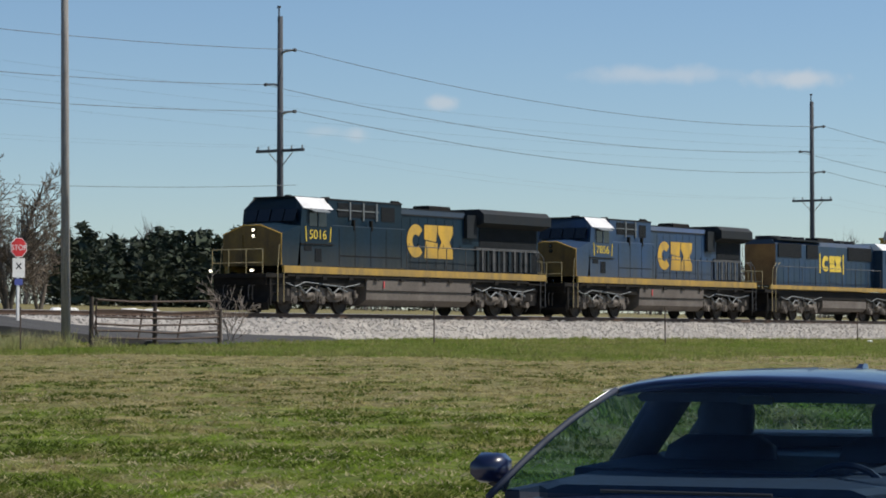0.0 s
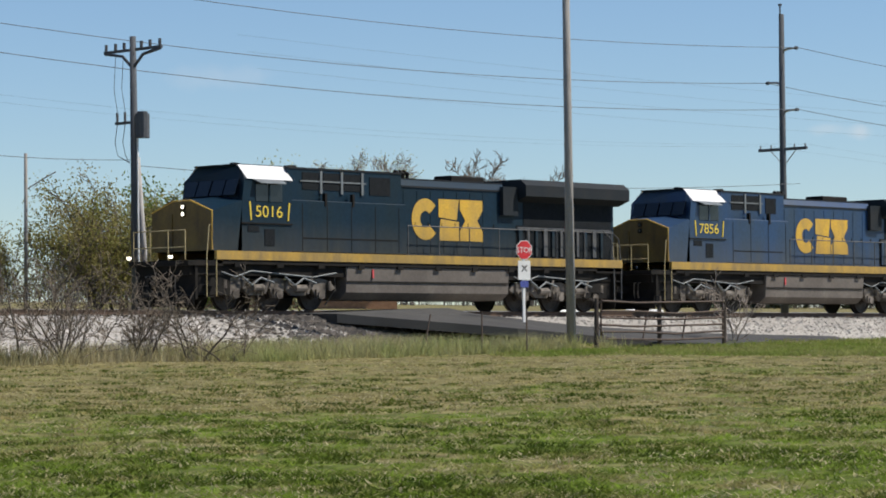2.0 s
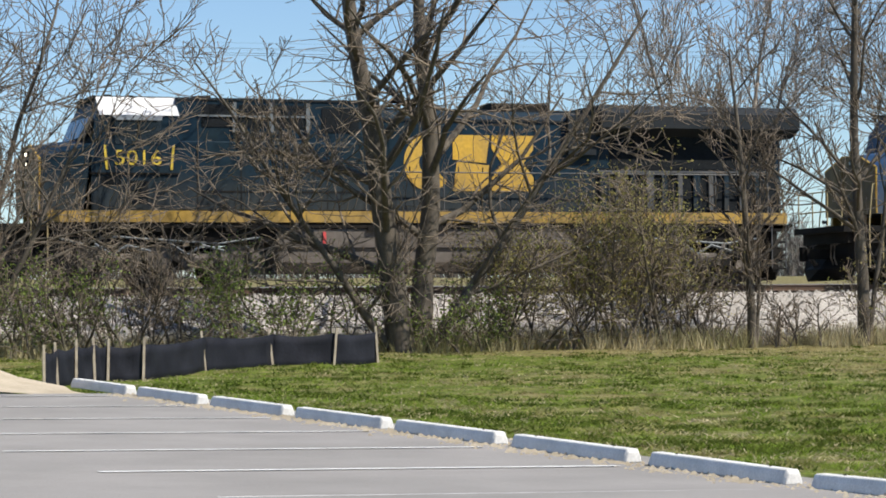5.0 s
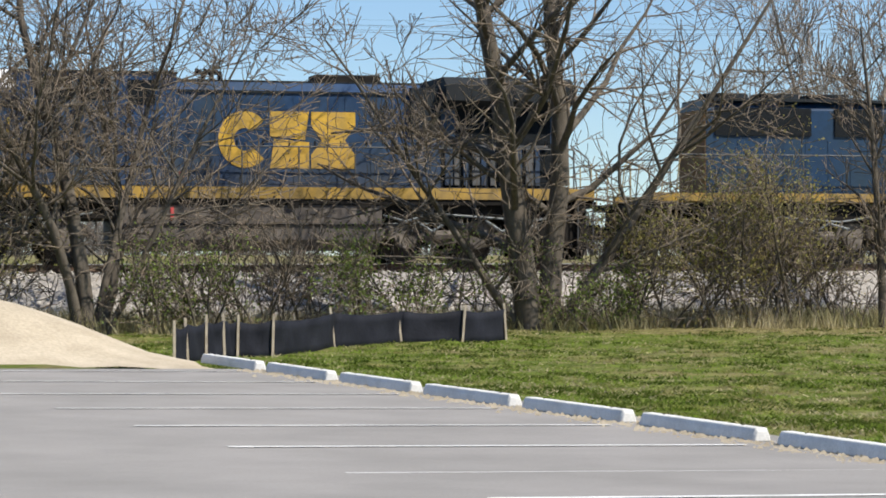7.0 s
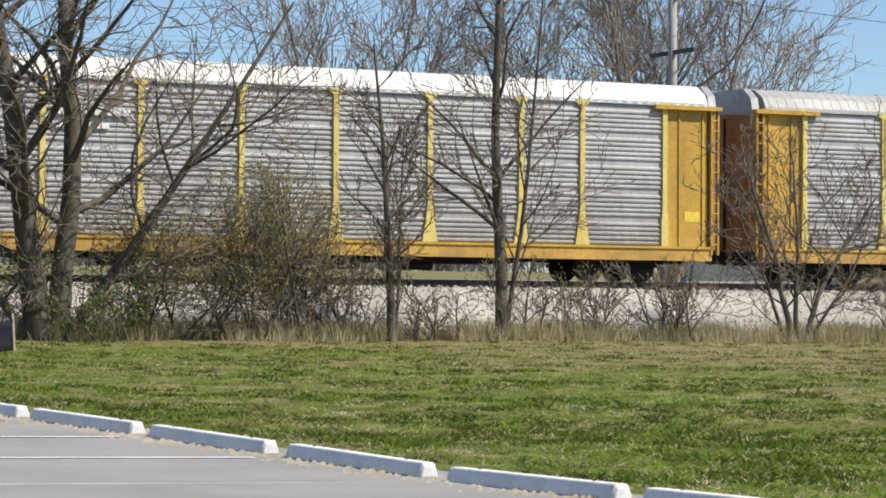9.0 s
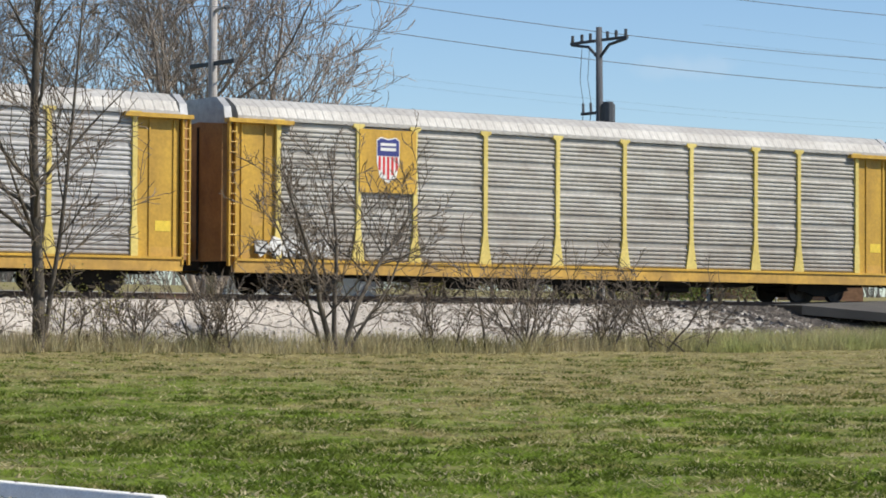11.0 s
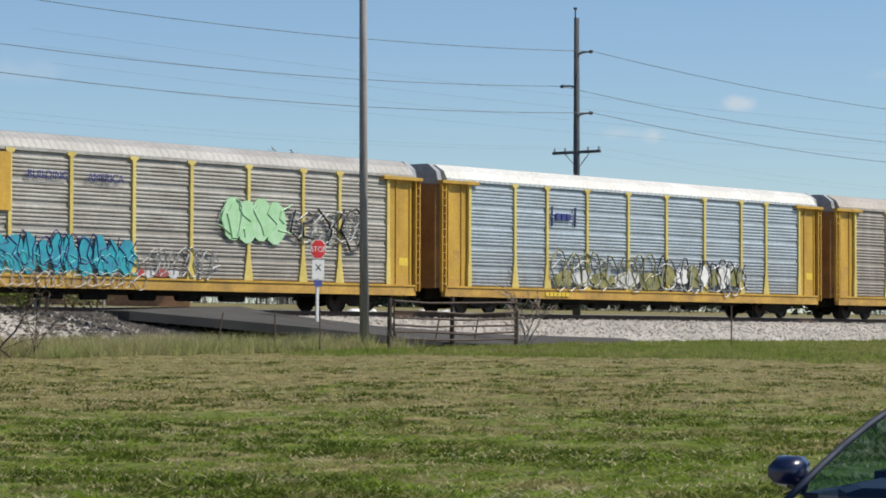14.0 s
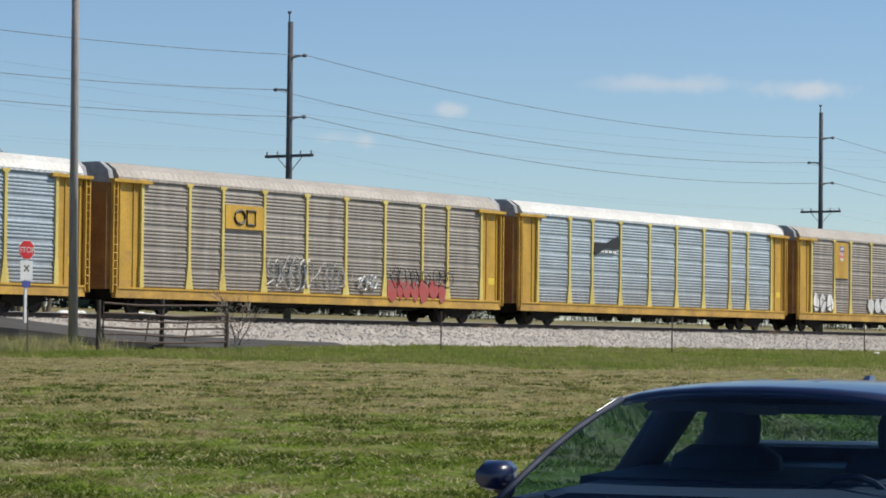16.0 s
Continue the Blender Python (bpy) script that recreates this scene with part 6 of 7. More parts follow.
rnd = random.Random(8)
spots = []
for k in range(150):
    az, r = radians(rnd.uniform(48.6, 53.2) if k < 115 else rnd.uniform(46.5, 58)), rnd.uniform(300, 345)
    spots.append((r * math.sin(az), r * math.cos(az), rnd.uniform(6.0, 9.0), rnd.uniform(2.2, 3.6)))
far_woods("conifer_wood", "dark evergreen wood across the field", spots, "conifer", 9, True)
spots = []
for k in range(330):
    az, r = radians(rnd.uniform(8, 72)), rnd.uniform(330, 420)
    spots.append((r * math.sin(az), r * math.cos(az), rnd.uniform(5, 10.5) * (0.75 if az < 0.75 else 1), rnd.uniform(2.5, 4.5)))
far_woods("bare_wood", "hazy leafless wood across the field", spots, "fartwig", 10, False)

# ---- poles and wires ----
def wire(parent, a, b, sag, r=0.012, name="wire"):
    a, b = Vector(a), Vector(b)
    pts = [a.lerp(b, t / 14) - Vector((0, 0, sag * 4 * (t / 14) * (1 - t / 14))) for t in range(15)]
    return part(name, Geo().tube(pts, r, 4), M["wire"], parent)


LINE_Y, POLE_DX = 82.0, 58.5
ARMS = [(15.8, -1), (14.2, 1), (12.8, -1)]


def line_pole(x, m):
    ob = thing("power_pole", "dark weathered wooden power pole with side arms and a crossarm", "utility pole", "power line poles", pose(x, LINE_Y, 0))
    z0 = ground_z(x, LINE_Y)
    part("pole", Geo().tube([(0, 0, z0 - 0.3), (0, 0, 9), (0, 0, 17.5)], 0.20, 10, 0.13), m, ob, smooth=True)
    part("pole_cap", Geo().tube([(-0.1, 0, 17.2), (-0.1, 0, 17.95)], 0.04, 6).tube([(-0.1, 0, 17.9), (-0.1, 0, 18.0)], 0.1, 6), M["dwood"], ob)
    for z, s in ARMS:
        part("side_arm", Geo().tube([(0, 0, z - 0.12), (0, s * 0.35, z - 0.02), (0, s * 0.8, z)], 0.07, 6, 0.05), M["galv"], ob)
        part("insulator", Geo().tube([(0, s * 0.8, z), (0, s * 0.95, z - 0.02)], 0.085, 8), M["dwood"], ob)
    part("crossarm", Geo().box(-0.06, 0.06, -1.45, 1.45, 10.84, 10.98), M["dwood"], ob)
    for s in (-1, 1):
        part("brace", Geo().tube([(0.05, s * 0.75, 10.85), (0.08, 0, 10.1)], 0.025, 5), M["galv"], ob)
        for y in (0.7, 1.35):
            part("pin_insulator", Geo().tube([(0, s * y, 10.98), (0, s * y, 11.14)], 0.045, 6), M["galv"], ob)
    return ob


PX = [50.7 - POLE_DX, 50.7, 108.8, 167.4, 226.0]
for k, x in enumerate(PX):
    line_pole(x, M["wood"] if k == 1 else M["dwood"])
wires = tagged(new("power_lines"), "thin sagging power line conductors", "power line", kind="structure")
for a, b in zip(PX, PX[1:]):
    for z, s in ARMS:
        wire(wires, (a, LINE_Y + s * 0.95, z), (b, LINE_Y + s * 0.95, z), 1.0, 0.014)
    for y in (-1.35, 0.7):
        wire(wires, (a, LINE_Y + y, 11.1), (b, LINE_Y + y, 11.1), 0.8, 0.0025)
for k in range(4):  # a further line, high and far off
    wire(wires, (170 + k * 3, 190 + k * 2, 30 - k * 1.2), (420, 190 + k * 2, 34 - k), 2.0, 0.008)

# transformer pole, with a second pole against it
tx, ty = 66.35, 80.0
ob = thing("transformer_pole", "grey wooden utility pole with transformer and V-braced crossarm", "utility pole", at=pose(tx, ty, 0))
z0 = ground_z(tx, ty)
part("pole", Geo().tube([(0.15, 0, z0 - 0.3), (0, 0, 13.1)], 0.19, 10, 0.12), M["dwood"], ob, smooth=True)
part("stub_pole", Geo().tube([(0.75, 0, z0 - 0.3), (0.2, 0, 8.6)], 0.13, 8, 0.10), M["wood"], ob, smooth=True)
for s in (-1, 1):
    part("crossarm", Geo().tube([(0, s * 0.1, 12.0), (0, s * 0.6, 12.4), (0, s * 1.6, 12.55)], 0.06, 6), M["dwood"], ob)
    part("arm_top", Geo().box(-0.05, 0.05, min(s * 0.2, s * 1.65), max(s * 0.2, s * 1.65), 12.55, 12.65), M["dwood"], ob)
    for y in (0.5, 1.0, 1.55):
        part("insulator", Geo().tube([(0, s * y, 12.65), (0, s * y, 12.9)], 0.06, 6), M["dwood"], ob)
part("bracket", Geo().box(-0.05, 0.05, 0.1, 1.0, 9.85, 9.95), M["dwood"], ob)
part("transformer", Geo().tube([(0.1, -0.42, 9.3), (0.1, -0.42, 10.2)], 0.27, 12).tube([(0.1, -0.42, 10.2), (0.1, -0.42, 10.28)], 0.2, 10), M["dwood"], ob, "dark transformer can")
for y in (0.45, 0.9):
    part("fuse", Geo().tube([(0, y, 9.9), (0.05, y + 0.08, 10.3)], 0.05, 6), M["dwood"], ob)
    part("jumper", Geo().tube([(0, y, 9.9), (0, y + 0.15, 9.2), (0, y, 8.7), (0, 0.2, 8.4)], 0.018, 4), M["wire"], ob)
    part("jumper", Geo().tube([(0, y, 10.3), (0, y + 0.2, 11.2), (0, y + 0.1, 12.4)], 0.014, 4), M["wire"], ob)
part("conduit", Geo().tube([(0.1, -0.2, z0), (0.05, -0.2, 9.3)], 0.035, 5), M["white"], ob)
wire(wires, (tx, ty, 8.3), (108.8, 81.0, 9.2), 0.5, 0.012)
wire(wires, (tx, ty, 8.5), (PX[1], 82.0, 9.4), 0.4, 0.012)
for y in (-0.7, 0.7, 1.35):
    wire(wires, (PX[1], 82.0 + y, 11.0), (-7.8, 82 + y, 11.0), 0.8, 0.006)

# thin pole with a slanting arm across the track
ob = thing("yard_pole", "thin grey pole with a slanting bare arm beyond the track", "utility pole", at=pose(66.9, 87.2, ground_z(66.9, 87.2)))
part("pole", Geo().tube([(0, 0, -0.3), (0, 0, 6.35)], 0.085, 8, 0.065), M["polegrey"], ob, smooth=True)
part("arm", Geo().tube([(0.03, -0.03, 4.95), (0.5, -0.45, 5.35), (0.85, -0.8, 5.62)], 0.025, 6), M["polegrey"], ob)

# lone leaning pole near the gate
px, py = 68.16, 60.0
z0 = ground_z(px, py)
ob = thing("utility_pole", "tall bare grey wooden pole leaning slightly, standing in the grass", "utility pole", at=pose(px, py, 0))
part("pole", Geo().tube([(0, 0, z0 - 0.2), (-0.08, 0, z0 + 6), (-0.16, 0, z0 + 15)], 0.165, 12, 0.11), M["polegrey"], ob, smooth=True)
part("ground_strap", Geo().tube([(-0.03, -0.168, z0), (-0.1, -0.15, z0 + 5)], 0.012, 4), M["galv"], ob)


# ---- signs, gate, fences ----
def octagon(r, y0, y1, z):
    ring = [(r * math.cos(math.pi * (k + 0.5) / 4), r * math.sin(math.pi * (k + 0.5) / 4)) for k in range(8)]
    return Geo().loft([[(a, y0, z + b) for a, b in ring], [(a, y1, z + b) for a, b in ring]])


def crossing_sign(x, y, z0, turn, label):
    ob = thing("stop_sign", label, "road sign", "crossing signs", pose(x, y, z0, 0, 0, turn))
    part("post", Geo().box(-0.05, 0.05, -0.03, 0.03, -0.3, 2.3), M["white"], ob)
    part("sign_border", octagon(0.36, -0.05, -0.035, 2.32), M["white"], ob)
    part("sign_face", octagon(0.335, -0.056, -0.051, 2.32), M["signred"], ob, "red octagonal stop plate")
    part("sign_back", octagon(0.355, -0.034, -0.03, 2.32), M["galv"], ob)
    lettering("sign_word", "STOP", 0.27, M["white"], Matrix.Translation((0, -0.062, 2.225)) @ FACE_S, ob, 0.002)
    part("plate", Geo().box(-0.26, 0.26, -0.05, -0.035, 1.28, 1.95), M["white"], ob, "white plate with a black cross")
    for s in (-1, 1):
        g = Geo()
        v = Vector((s * 0.7071, 0, 0.7071)) * 0.15
        n = Vector((-s * 0.7071, 0, 0.7071)) * 0.022
        c = Vector((0, -0.054, 1.68))
        g.loft([[c - v - n, c - v + n, c + v + n, c + v - n], [p + Vector((0, 0.006, 0)) for p in (c - v - n, c - v + n, c + v + n, c + v - n)]])
        part("cross_bar", g, M["black"], ob)
    part("blue_plate", Geo().box(-0.17, 0.17, -0.05, -0.035, 1.02, 1.24), M["signblue"], ob)
    return ob


crossing_sign(71.9, 65.5, 2.52, -12, "red stop sign with white crossing plate on a white post")
crossing_sign(67.0, 74.6, 2.55, 180 - 20, "back of a stop sign on a white post across the track")


def t_post(x, y, h, lean=0):
    ob = thing("fence_post", "thin dark steel fence post standing in the grass", "fence post", "fence posts on the verge", pose(x, y, ground_z(x, y), 0, lean, 0))
    g = Geo().box(-0.022, 0.022, -0.02, -0.012, -0.3, h).box(-0.006, 0.006, -0.012, 0.022, -0.3, h)
    part("stake", g, M["rust"], ob)
    gg = Geo()
    for k in range(int(h / 0.12)):
        gg.box(-0.012, 0.012, -0.028, -0.02, 0.1 + k * 0.12, 0.13 + k * 0.12)
    tagged(part("stud_strip", gg, M["rust"], ob), kind="stuff")


for az, y, h, lean in ((46.8, 60.0, 1.35, 0), (47.72, 59.6, 1.4, 0), (56.16, 58.0, 1.5, 0), (60.9, 56.0, 1.55, 0), (45.6, 62.0, 1.3, 14), (64.8, 58, 1.5, 0)):
    t_post(y * math.tan(radians(az)), y, h, lean)

ob = thing("field_gate", "rusty bent tubular steel field gate between wooden posts", "gate", at=pose(70.3, 60.6, 1.62, 0, 0, 0))
for k, z in enumerate((0.10, 0.33, 0.56, 0.80, 1.02, 1.36)):
    w = 0.03 * math.sin(k * 2.1)
    part("bar", Geo().tube([(0.05, 0, z), (1.9, 0.02, z - 0.03 + w), (3.9, 0.0, z - 0.05 - w), (6.55, 0, z + 0.02)], 0.04, 6), M["rust"], ob)
for x in (0.05, 2.2, 4.3, 6.55):
    part("upright", Geo().tube([(x, 0.02, 0.06), (x + (0.25 if 1 < x < 5 else 0), 0.02, 1.0 if 1 < x < 5 else 1.4)], 0.03, 6), M["rust"], ob)
for x, h in ((-0.08, 1.45), (3.2, 1.55), (6.75, 1.1)):
    part("post", Geo().tube([(x, 0.12, -0.4), (x + 0.02, 0.12, h)], 0.085, 8, 0.07), M["tie"], ob)
part("latch_chain", Geo().tube([(0.0, -0.03, 0.75), (-0.12, -0.03, 0.45), (0.1, -0.03, 0.2)], 0.02, 5), M["rust"], ob)

# silt fence behind the end of the car park
ob = thing("silt_fence", "sagging black silt fence on pale wooden stakes", "silt fence")
pts = []
for x, y in ((9.25, 45.5), (9.64, 46.2), (10.15, 47.2), (10.64, 47.9), (10.95, 48.3), (11.66, 48.6), (13.65, 51.7), (15.6, 53.8), (17.0, 54.3), (18.3, 55.3)):
    pts.append(Vector((x, y, ground_z(x, y))))
rnd = random.Random(3)
for i, p in enumerate(pts):
    lean = rnd.uniform(-0.12, 0.12) if i else 0
    part("stake", Geo().loft([[(p.x - 0.022, p.y - 0.02, p.z - 0.2), (p.x + 0.022, p.y - 0.02, p.z - 0.2), (p.x + 0.022, p.y + 0.02, p.z - 0.2), (p.x - 0.022, p.y + 0.02, p.z - 0.2)],
                              [(p.x - 0.022 + lean, p.y - 0.02, p.z + 0.76), (p.x + 0.022 + lean, p.y - 0.02, p.z + 0.76), (p.x + 0.022 + lean, p.y + 0.02, p.z + 0.76), (p.x - 0.022 + lean, p.y + 0.02, p.z + 0.76)]]), M["stake"], ob)
for a, b in zip(pts, pts[1:]):
    g = Geo()
    for i in range(9):
        t = i / 8
        p = a.lerp(b, t)
        n = Vector((0, 1, 0))
        for j in range(5):
            s = j / 4
            bulge = 0.05 * math.sin(t * 9 + j) * math.sin(math.pi * t) + 0.04 * math.sin(3.14 * s)
            sag = 0.06 * math.sin(math.pi * t)
            q = p + n * (0.03 + bulge) + Vector((0, 0, -0.05 + (0.70 - sag) * s))
            g.v.append(tuple(q))
    g.f = [(i * 5 + j, (i + 1) * 5 + j, (i + 1) * 5 + j + 1, i * 5 + j + 1) for i in range(8) for j in range(4)]
    o = part("cloth_panel", g, M["cloth"], ob, smooth=True)
    md = o.modifiers.new("cloth", "SOLIDIFY")
    md.thickness = 0.006

# heap of pale earth at the car park's far corner
g = Geo()
for j in range(13):
    for i in range(25):
        x, y = -3.5 + i * 0.5, 38.3 + j * 0.5
        z = max(ground_z(x, y), lot_z(x, y)) + 1.0 * math.exp(-((x - 4.0) / 3.4) ** 4 - ((y - 41.3) / 2.0) ** 2) + 0.06 * noise.noise((x * 1.3, y * 1.3, 2)) - 0.04
        g.v.append((x, y, z))
g.f = [(j * 25 + i, j * 25 + i + 1, (j + 1) * 25 + i + 1, (j + 1) * 25 + i) for j in range(12) for i in range(24)]
tagged(part("earth_heap", g, M["gravel"], smooth=True), "low heap of pale sandy earth beside the asphalt", "earth heap", kind="structure")

# ---- house and sheds beyond the track ----
def house(x, y, turn, w, d, h, ridge, wall_m, label, name="house", windows=((1.5, 1.0), (4.5, 1.2), (8.5, 1.0))):
    z0 = ground_z(x, y) - 0.2
    ob = thing(name, label, name, at=pose(x, y, z0, 0, 0, turn))
    part("wall", Geo().box(0, w, 0, 0.25, 0, h), wall_m, ob)
    part("wall", Geo().box(0, w, d - 0.25, d, 0, h), wall_m, ob)
    for x0 in (0, w - 0.25):
        part("gable_wall", Geo().prism([(0.25, 0), (d - 0.25, 0), (d - 0.25, h), (d / 2, h + ridge - 0.15), (0.25, h)], "x", x0, x0 + 0.25), wall_m, ob)
    for s in (0, 1):
        y0, y1 = (-0.5, d / 2) if s == 0 else (d + 0.5, d / 2)
        part("roof", Geo().loft([[(-0.4, y0, h - 0.1), (w + 0.4, y0, h - 0.1), (w + 0.4, y0, h + 0.03), (-0.4, y0, h + 0.03)], [(-0.4, y1, h + ridge), (w + 0.4, y1, h + ridge), (w + 0.4, y1, h + ridge + 0.13), (-0.4, y1, h + ridge + 0.13)]]), M["shingle"], ob)
    part("fascia", Geo().box(-0.4, w + 0.4, -0.55, -0.5, h - 0.2, h + 0.0), M["white"], ob)
    for wx, ww in windows:
        win = part("window", Geo().box(wx, wx + ww, -0.02, 0.0, 1.0, 2.1), M["dglass"], ob)
        part("window_frame", Geo().box(wx - 0.06, wx, -0.05, 0, 0.95, 2.15).box(wx + ww, wx + ww + 0.06, -0.05, 0, 0.95, 2.15).box(wx - 0.06, wx + ww + 0.06, -0.05, 0, 2.1, 2.16).box(wx - 0.1, wx + ww + 0.1, -0.08, 0, 0.88, 0.96), M["white"], win)
    return ob


house(108.0, 126.0, -38, 13.0, 8.0, 2.9, 2.2, M["brick"], "single-storey red-brown brick house with a brown shingled roof")
house(58.5, 93.5, -25, 6.0, 5.0, 2.3, 1.2, M["white"], "small white shed with a dark roof beyond the track", "shed", ((3.8, 0.9),))
ob = thing("mailbox", "pale mailbox on a post beside the lane", "mailbox", at=pose(90.5, 96.0, ground_z(90.5, 96.0)))
part("post", Geo().box(-0.05, 0.05, -0.05, 0.05, -0.2, 1.1), M["wood"], ob)
part("box", Geo().box(-0.3, 0.3, -0.12, 0.12, 1.1, 1.4, 0.06), M["white"], ob)
for x, y, w in ((106.0, 94.0, 2.0), (113.2, 94.6, 1.8)):
    ob = thing("limestone_heap", "low heap of white limestone blocks across the track", "stone heap", "stone heaps", pose(x, y, ground_z(x, y)))
    rnd = random.Random(int(x))
    for k in range(9):
        u = rnd.uniform(-w / 2, w / 2)
        s = rnd.uniform(0.15, 0.3)
        part("stone", Geo().ball((u, rnd.uniform(-0.4, 0.4), s * 0.5), s, 7, 5, (1.4, 1.0, 0.7)), M["white"], ob)
# white litter on the far verge
ob = thing("limestone_block", "white stone lying on the grass verge", "stone", at=pose(122.5, 57.0, ground_z(122.5, 57.0)))
part("stone", Geo().ball((0, 0, 0.06), 0.14, 8, 5, (1.4, 1, 0.7)), M["white"], ob)

# ---- parked saloon ----
def saloon(m):
    ob = thing("saloon_car", "dark blue four-door saloon parked on the asphalt", "car", at=m)
    # x forwards, y to its left
    st = [(-2.42, 0.72, 0.50, 0.86), (-2.30, 0.84, 0.34, 1.02), (-1.6, 0.92, 0.24, 1.03), (-0.6, 0.94, 0.2, 0.95), (0.5, 0.94, 0.2, 0.925), (1.0, 0.935, 0.22, 0.935), (1.7, 0.90, 0.24, 0.90), (2.15, 0.83, 0.28, 0.80), (2.42, 0.66, 0.36, 0.66)]
    rings = []
    for x, w, lo, hi in st:
        sec = [(-w * 0.86, lo), (w * 0.86, lo), (w * 0.97, lo + 0.12), (w, lo + (hi - lo) * 0.55), (w * 0.975, hi - 0.10), (w * 0.90, hi - 0.015), (w * 0.55, hi + 0.02), (0, hi + 0.035), (-w * 0.55, hi + 0.02), (-w * 0.90, hi - 0.015), (-w * 0.975, hi - 0.10), (-w, lo + (hi - lo) * 0.55), (-w * 0.97, lo + 0.12)]
        rings.append([(x, a, b) for a, b in sec])
    body = Geo().loft(rings)
    o = part("body", body, M["carpaint"], ob, smooth=True)
    o.modifiers.new("smooth", "SUBSURF").levels = 1
    o.modifiers["smooth"].render_levels = 2
    # roof shell
    g = Geo()
    roof = []
    for x, w, z, bow in ((0.46, 0.575, 1.365, 0.14), (0.30, 0.595, 1.380, 0.12), (0.0, 0.612, 1.395, 0.06), (-0.5, 0.62, 1.402, 0), (-1.0, 0.60, 1.380, 0), (-1.5, 0.555, 1.315, -0.06)):
        roof.append([(x + bow * (0.5 - k * k), w * k, z - 0.045 * abs(k) ** 2.4) for k in (-1, -0.9, -0.7, -0.4, 0, 0.4, 0.7, 0.9, 1)])
    g.loft(roof, caps=False, closed=False)
    o = part("roof", g, M["carpaint"], ob, smooth=True)
    o.modifiers.new("shell", "SOLIDIFY").thickness = 0.03
    part("shark_fin", Geo().loft([[(-1.22, -0.03, 1.345), (-1.22, 0.03, 1.345), (-1.45, 0.03, 1.315), (-1.45, -0.03, 1.315)], [(-1.37, -0.01, 1.41), (-1.37, 0.01, 1.41), (-1.45, 0.01, 1.41), (-1.45, -0.01, 1.41)]]), M["carpaint"], ob)
    # glass
    def pane(name, rows):
        gg = Geo().loft(rows, caps=False, closed=False)
        p = part(name, gg, M["carglass" if name == "windscreen" else "sideglass"], ob, smooth=True)
        p.visible_shadow = False
        return p
    ws = []
    for t in range(6):
        u = t / 5
        x, w, z = 1.22 - 0.76 * u, 0.80 - 0.228 * u, 0.955 + 0.362 * u + 0.03 * math.sin(math.pi * u)
        ws.append([(x + 0.14 * (1 - k * k) - 0.07, w * k, z + 0.045 * u * (1 - abs(k) ** 2.4)) for k in (-1, -0.6, -0.2, 0.2, 0.6, 1)])
    pane("windscreen", ws)
    rw = []
    for t in range(5):
        u = t / 4
        rw.append([(-2.0 + 0.55 * u - 0.08 * (1 - k * k), (0.70 - 0.15 * u) * k, 1.04 + 0.23 * u + 0.04 * u * (1 - k * k)) for k in (-1, -0.5, 0, 0.5, 1)])
    pane("rear_window", rw)
    for s in (-1, 1):
        pane("front_side_window", [[(1.04, s * 0.87, 0.94), (-0.55, s * 0.885, 0.94)], [(0.42, s * 0.62, 1.32), (-0.55, s * 0.63, 1.37)]])
        pane("rear_side_window", [[(-0.68, s * 0.885, 0.95), (-1.55, s * 0.84, 1.01)], [(-0.68, s * 0.63, 1.36), (-1.3, s * 0.585, 1.31)]])
        for nm, pts, r in (("a_pillar", [(1.22 - 0.76 * u - 0.07, s * (0.806 - 0.228 * u), 0.955 + 0.362 * u + 0.03 * math.sin(math.pi * u)) for u in (-0.05, 0.2, 0.4, 0.6, 0.8, 1.0)], 0.014), ("b_pillar", [(-0.62, s * 0.87, 0.92), (-0.62, s * 0.63, 1.27)], 0.085), ("c_pillar", [(-1.55, s * 0.81, 1.03), (-1.35, s * 0.585, 1.25)], 0.045), ("rear_pillar", [(-2.02, s * 0.72, 1.03), (-1.48, s * 0.55, 1.255)], 0.035), ("roof_rail", [(0.38, s * 0.57, 1.305), (0.0, s * 0.60, 1.333), (-0.6, s * 0.605, 1.338), (-1.48, s * 0.55, 1.255)], 0.018)):
            part(nm, Geo().tube(pts, r, 8), M[{"a_pillar": "interior", "b_pillar": "interior", "c_pillar": "interior"}.get(nm, "carpaint")], ob, smooth=True)
        part("quarter_panel", Geo().loft([[(-1.55, s * 0.83, 1.0), (-2.0, s * 0.73, 1.02), (-1.5, s * 0.55, 1.27), (-1.3, s * 0.58, 1.29)], [(-1.55, s * 0.79, 1.0), (-2.0, s * 0.69, 1.02), (-1.5, s * 0.52, 1.26), (-1.3, s * 0.55, 1.28)]]), M["carpaint"], ob)
        part("trim_strip", Geo().tube([(1.22 - 0.76 * u - 0.07, s * (0.818 - 0.228 * u), 0.962 + 0.362 * u + 0.03 * math.sin(math.pi * u)) for u in (0.8, 0.9, 0.97)], 0.0035, 5), M["chrome"], ob)
        mir = part("wing_mirror", Geo().loft([[(0.98 + dx, s * (0.885 + 0.066 * a), 1.03 + 0.062 * b) for a, b in ((-1, -0.5), (-0.6, -0.9), (0.6, -0.9), (1, -0.4), (1, 0.5), (0.6, 0.95), (-0.6, 0.9), (-1, 0.5))] for dx in (-0.05, 0.0)] + [[(1.07, s * (0.885 + 0.05 * a), 1.03 + 0.042 * b) for a, b in ((-1, -0.5), (-0.6, -0.9), (0.6, -0.9), (1, -0.4), (1, 0.5), (0.6, 0.95), (-0.6, 0.9), (-1, 0.5))]]), M["carpaint"], ob, smooth=True)
        part("mirror_arm", Geo().tube([(0.98, s * 0.82, 0.96), (0.98, s * 0.88, 0.99)], 0.025, 6), M["black"], mir)
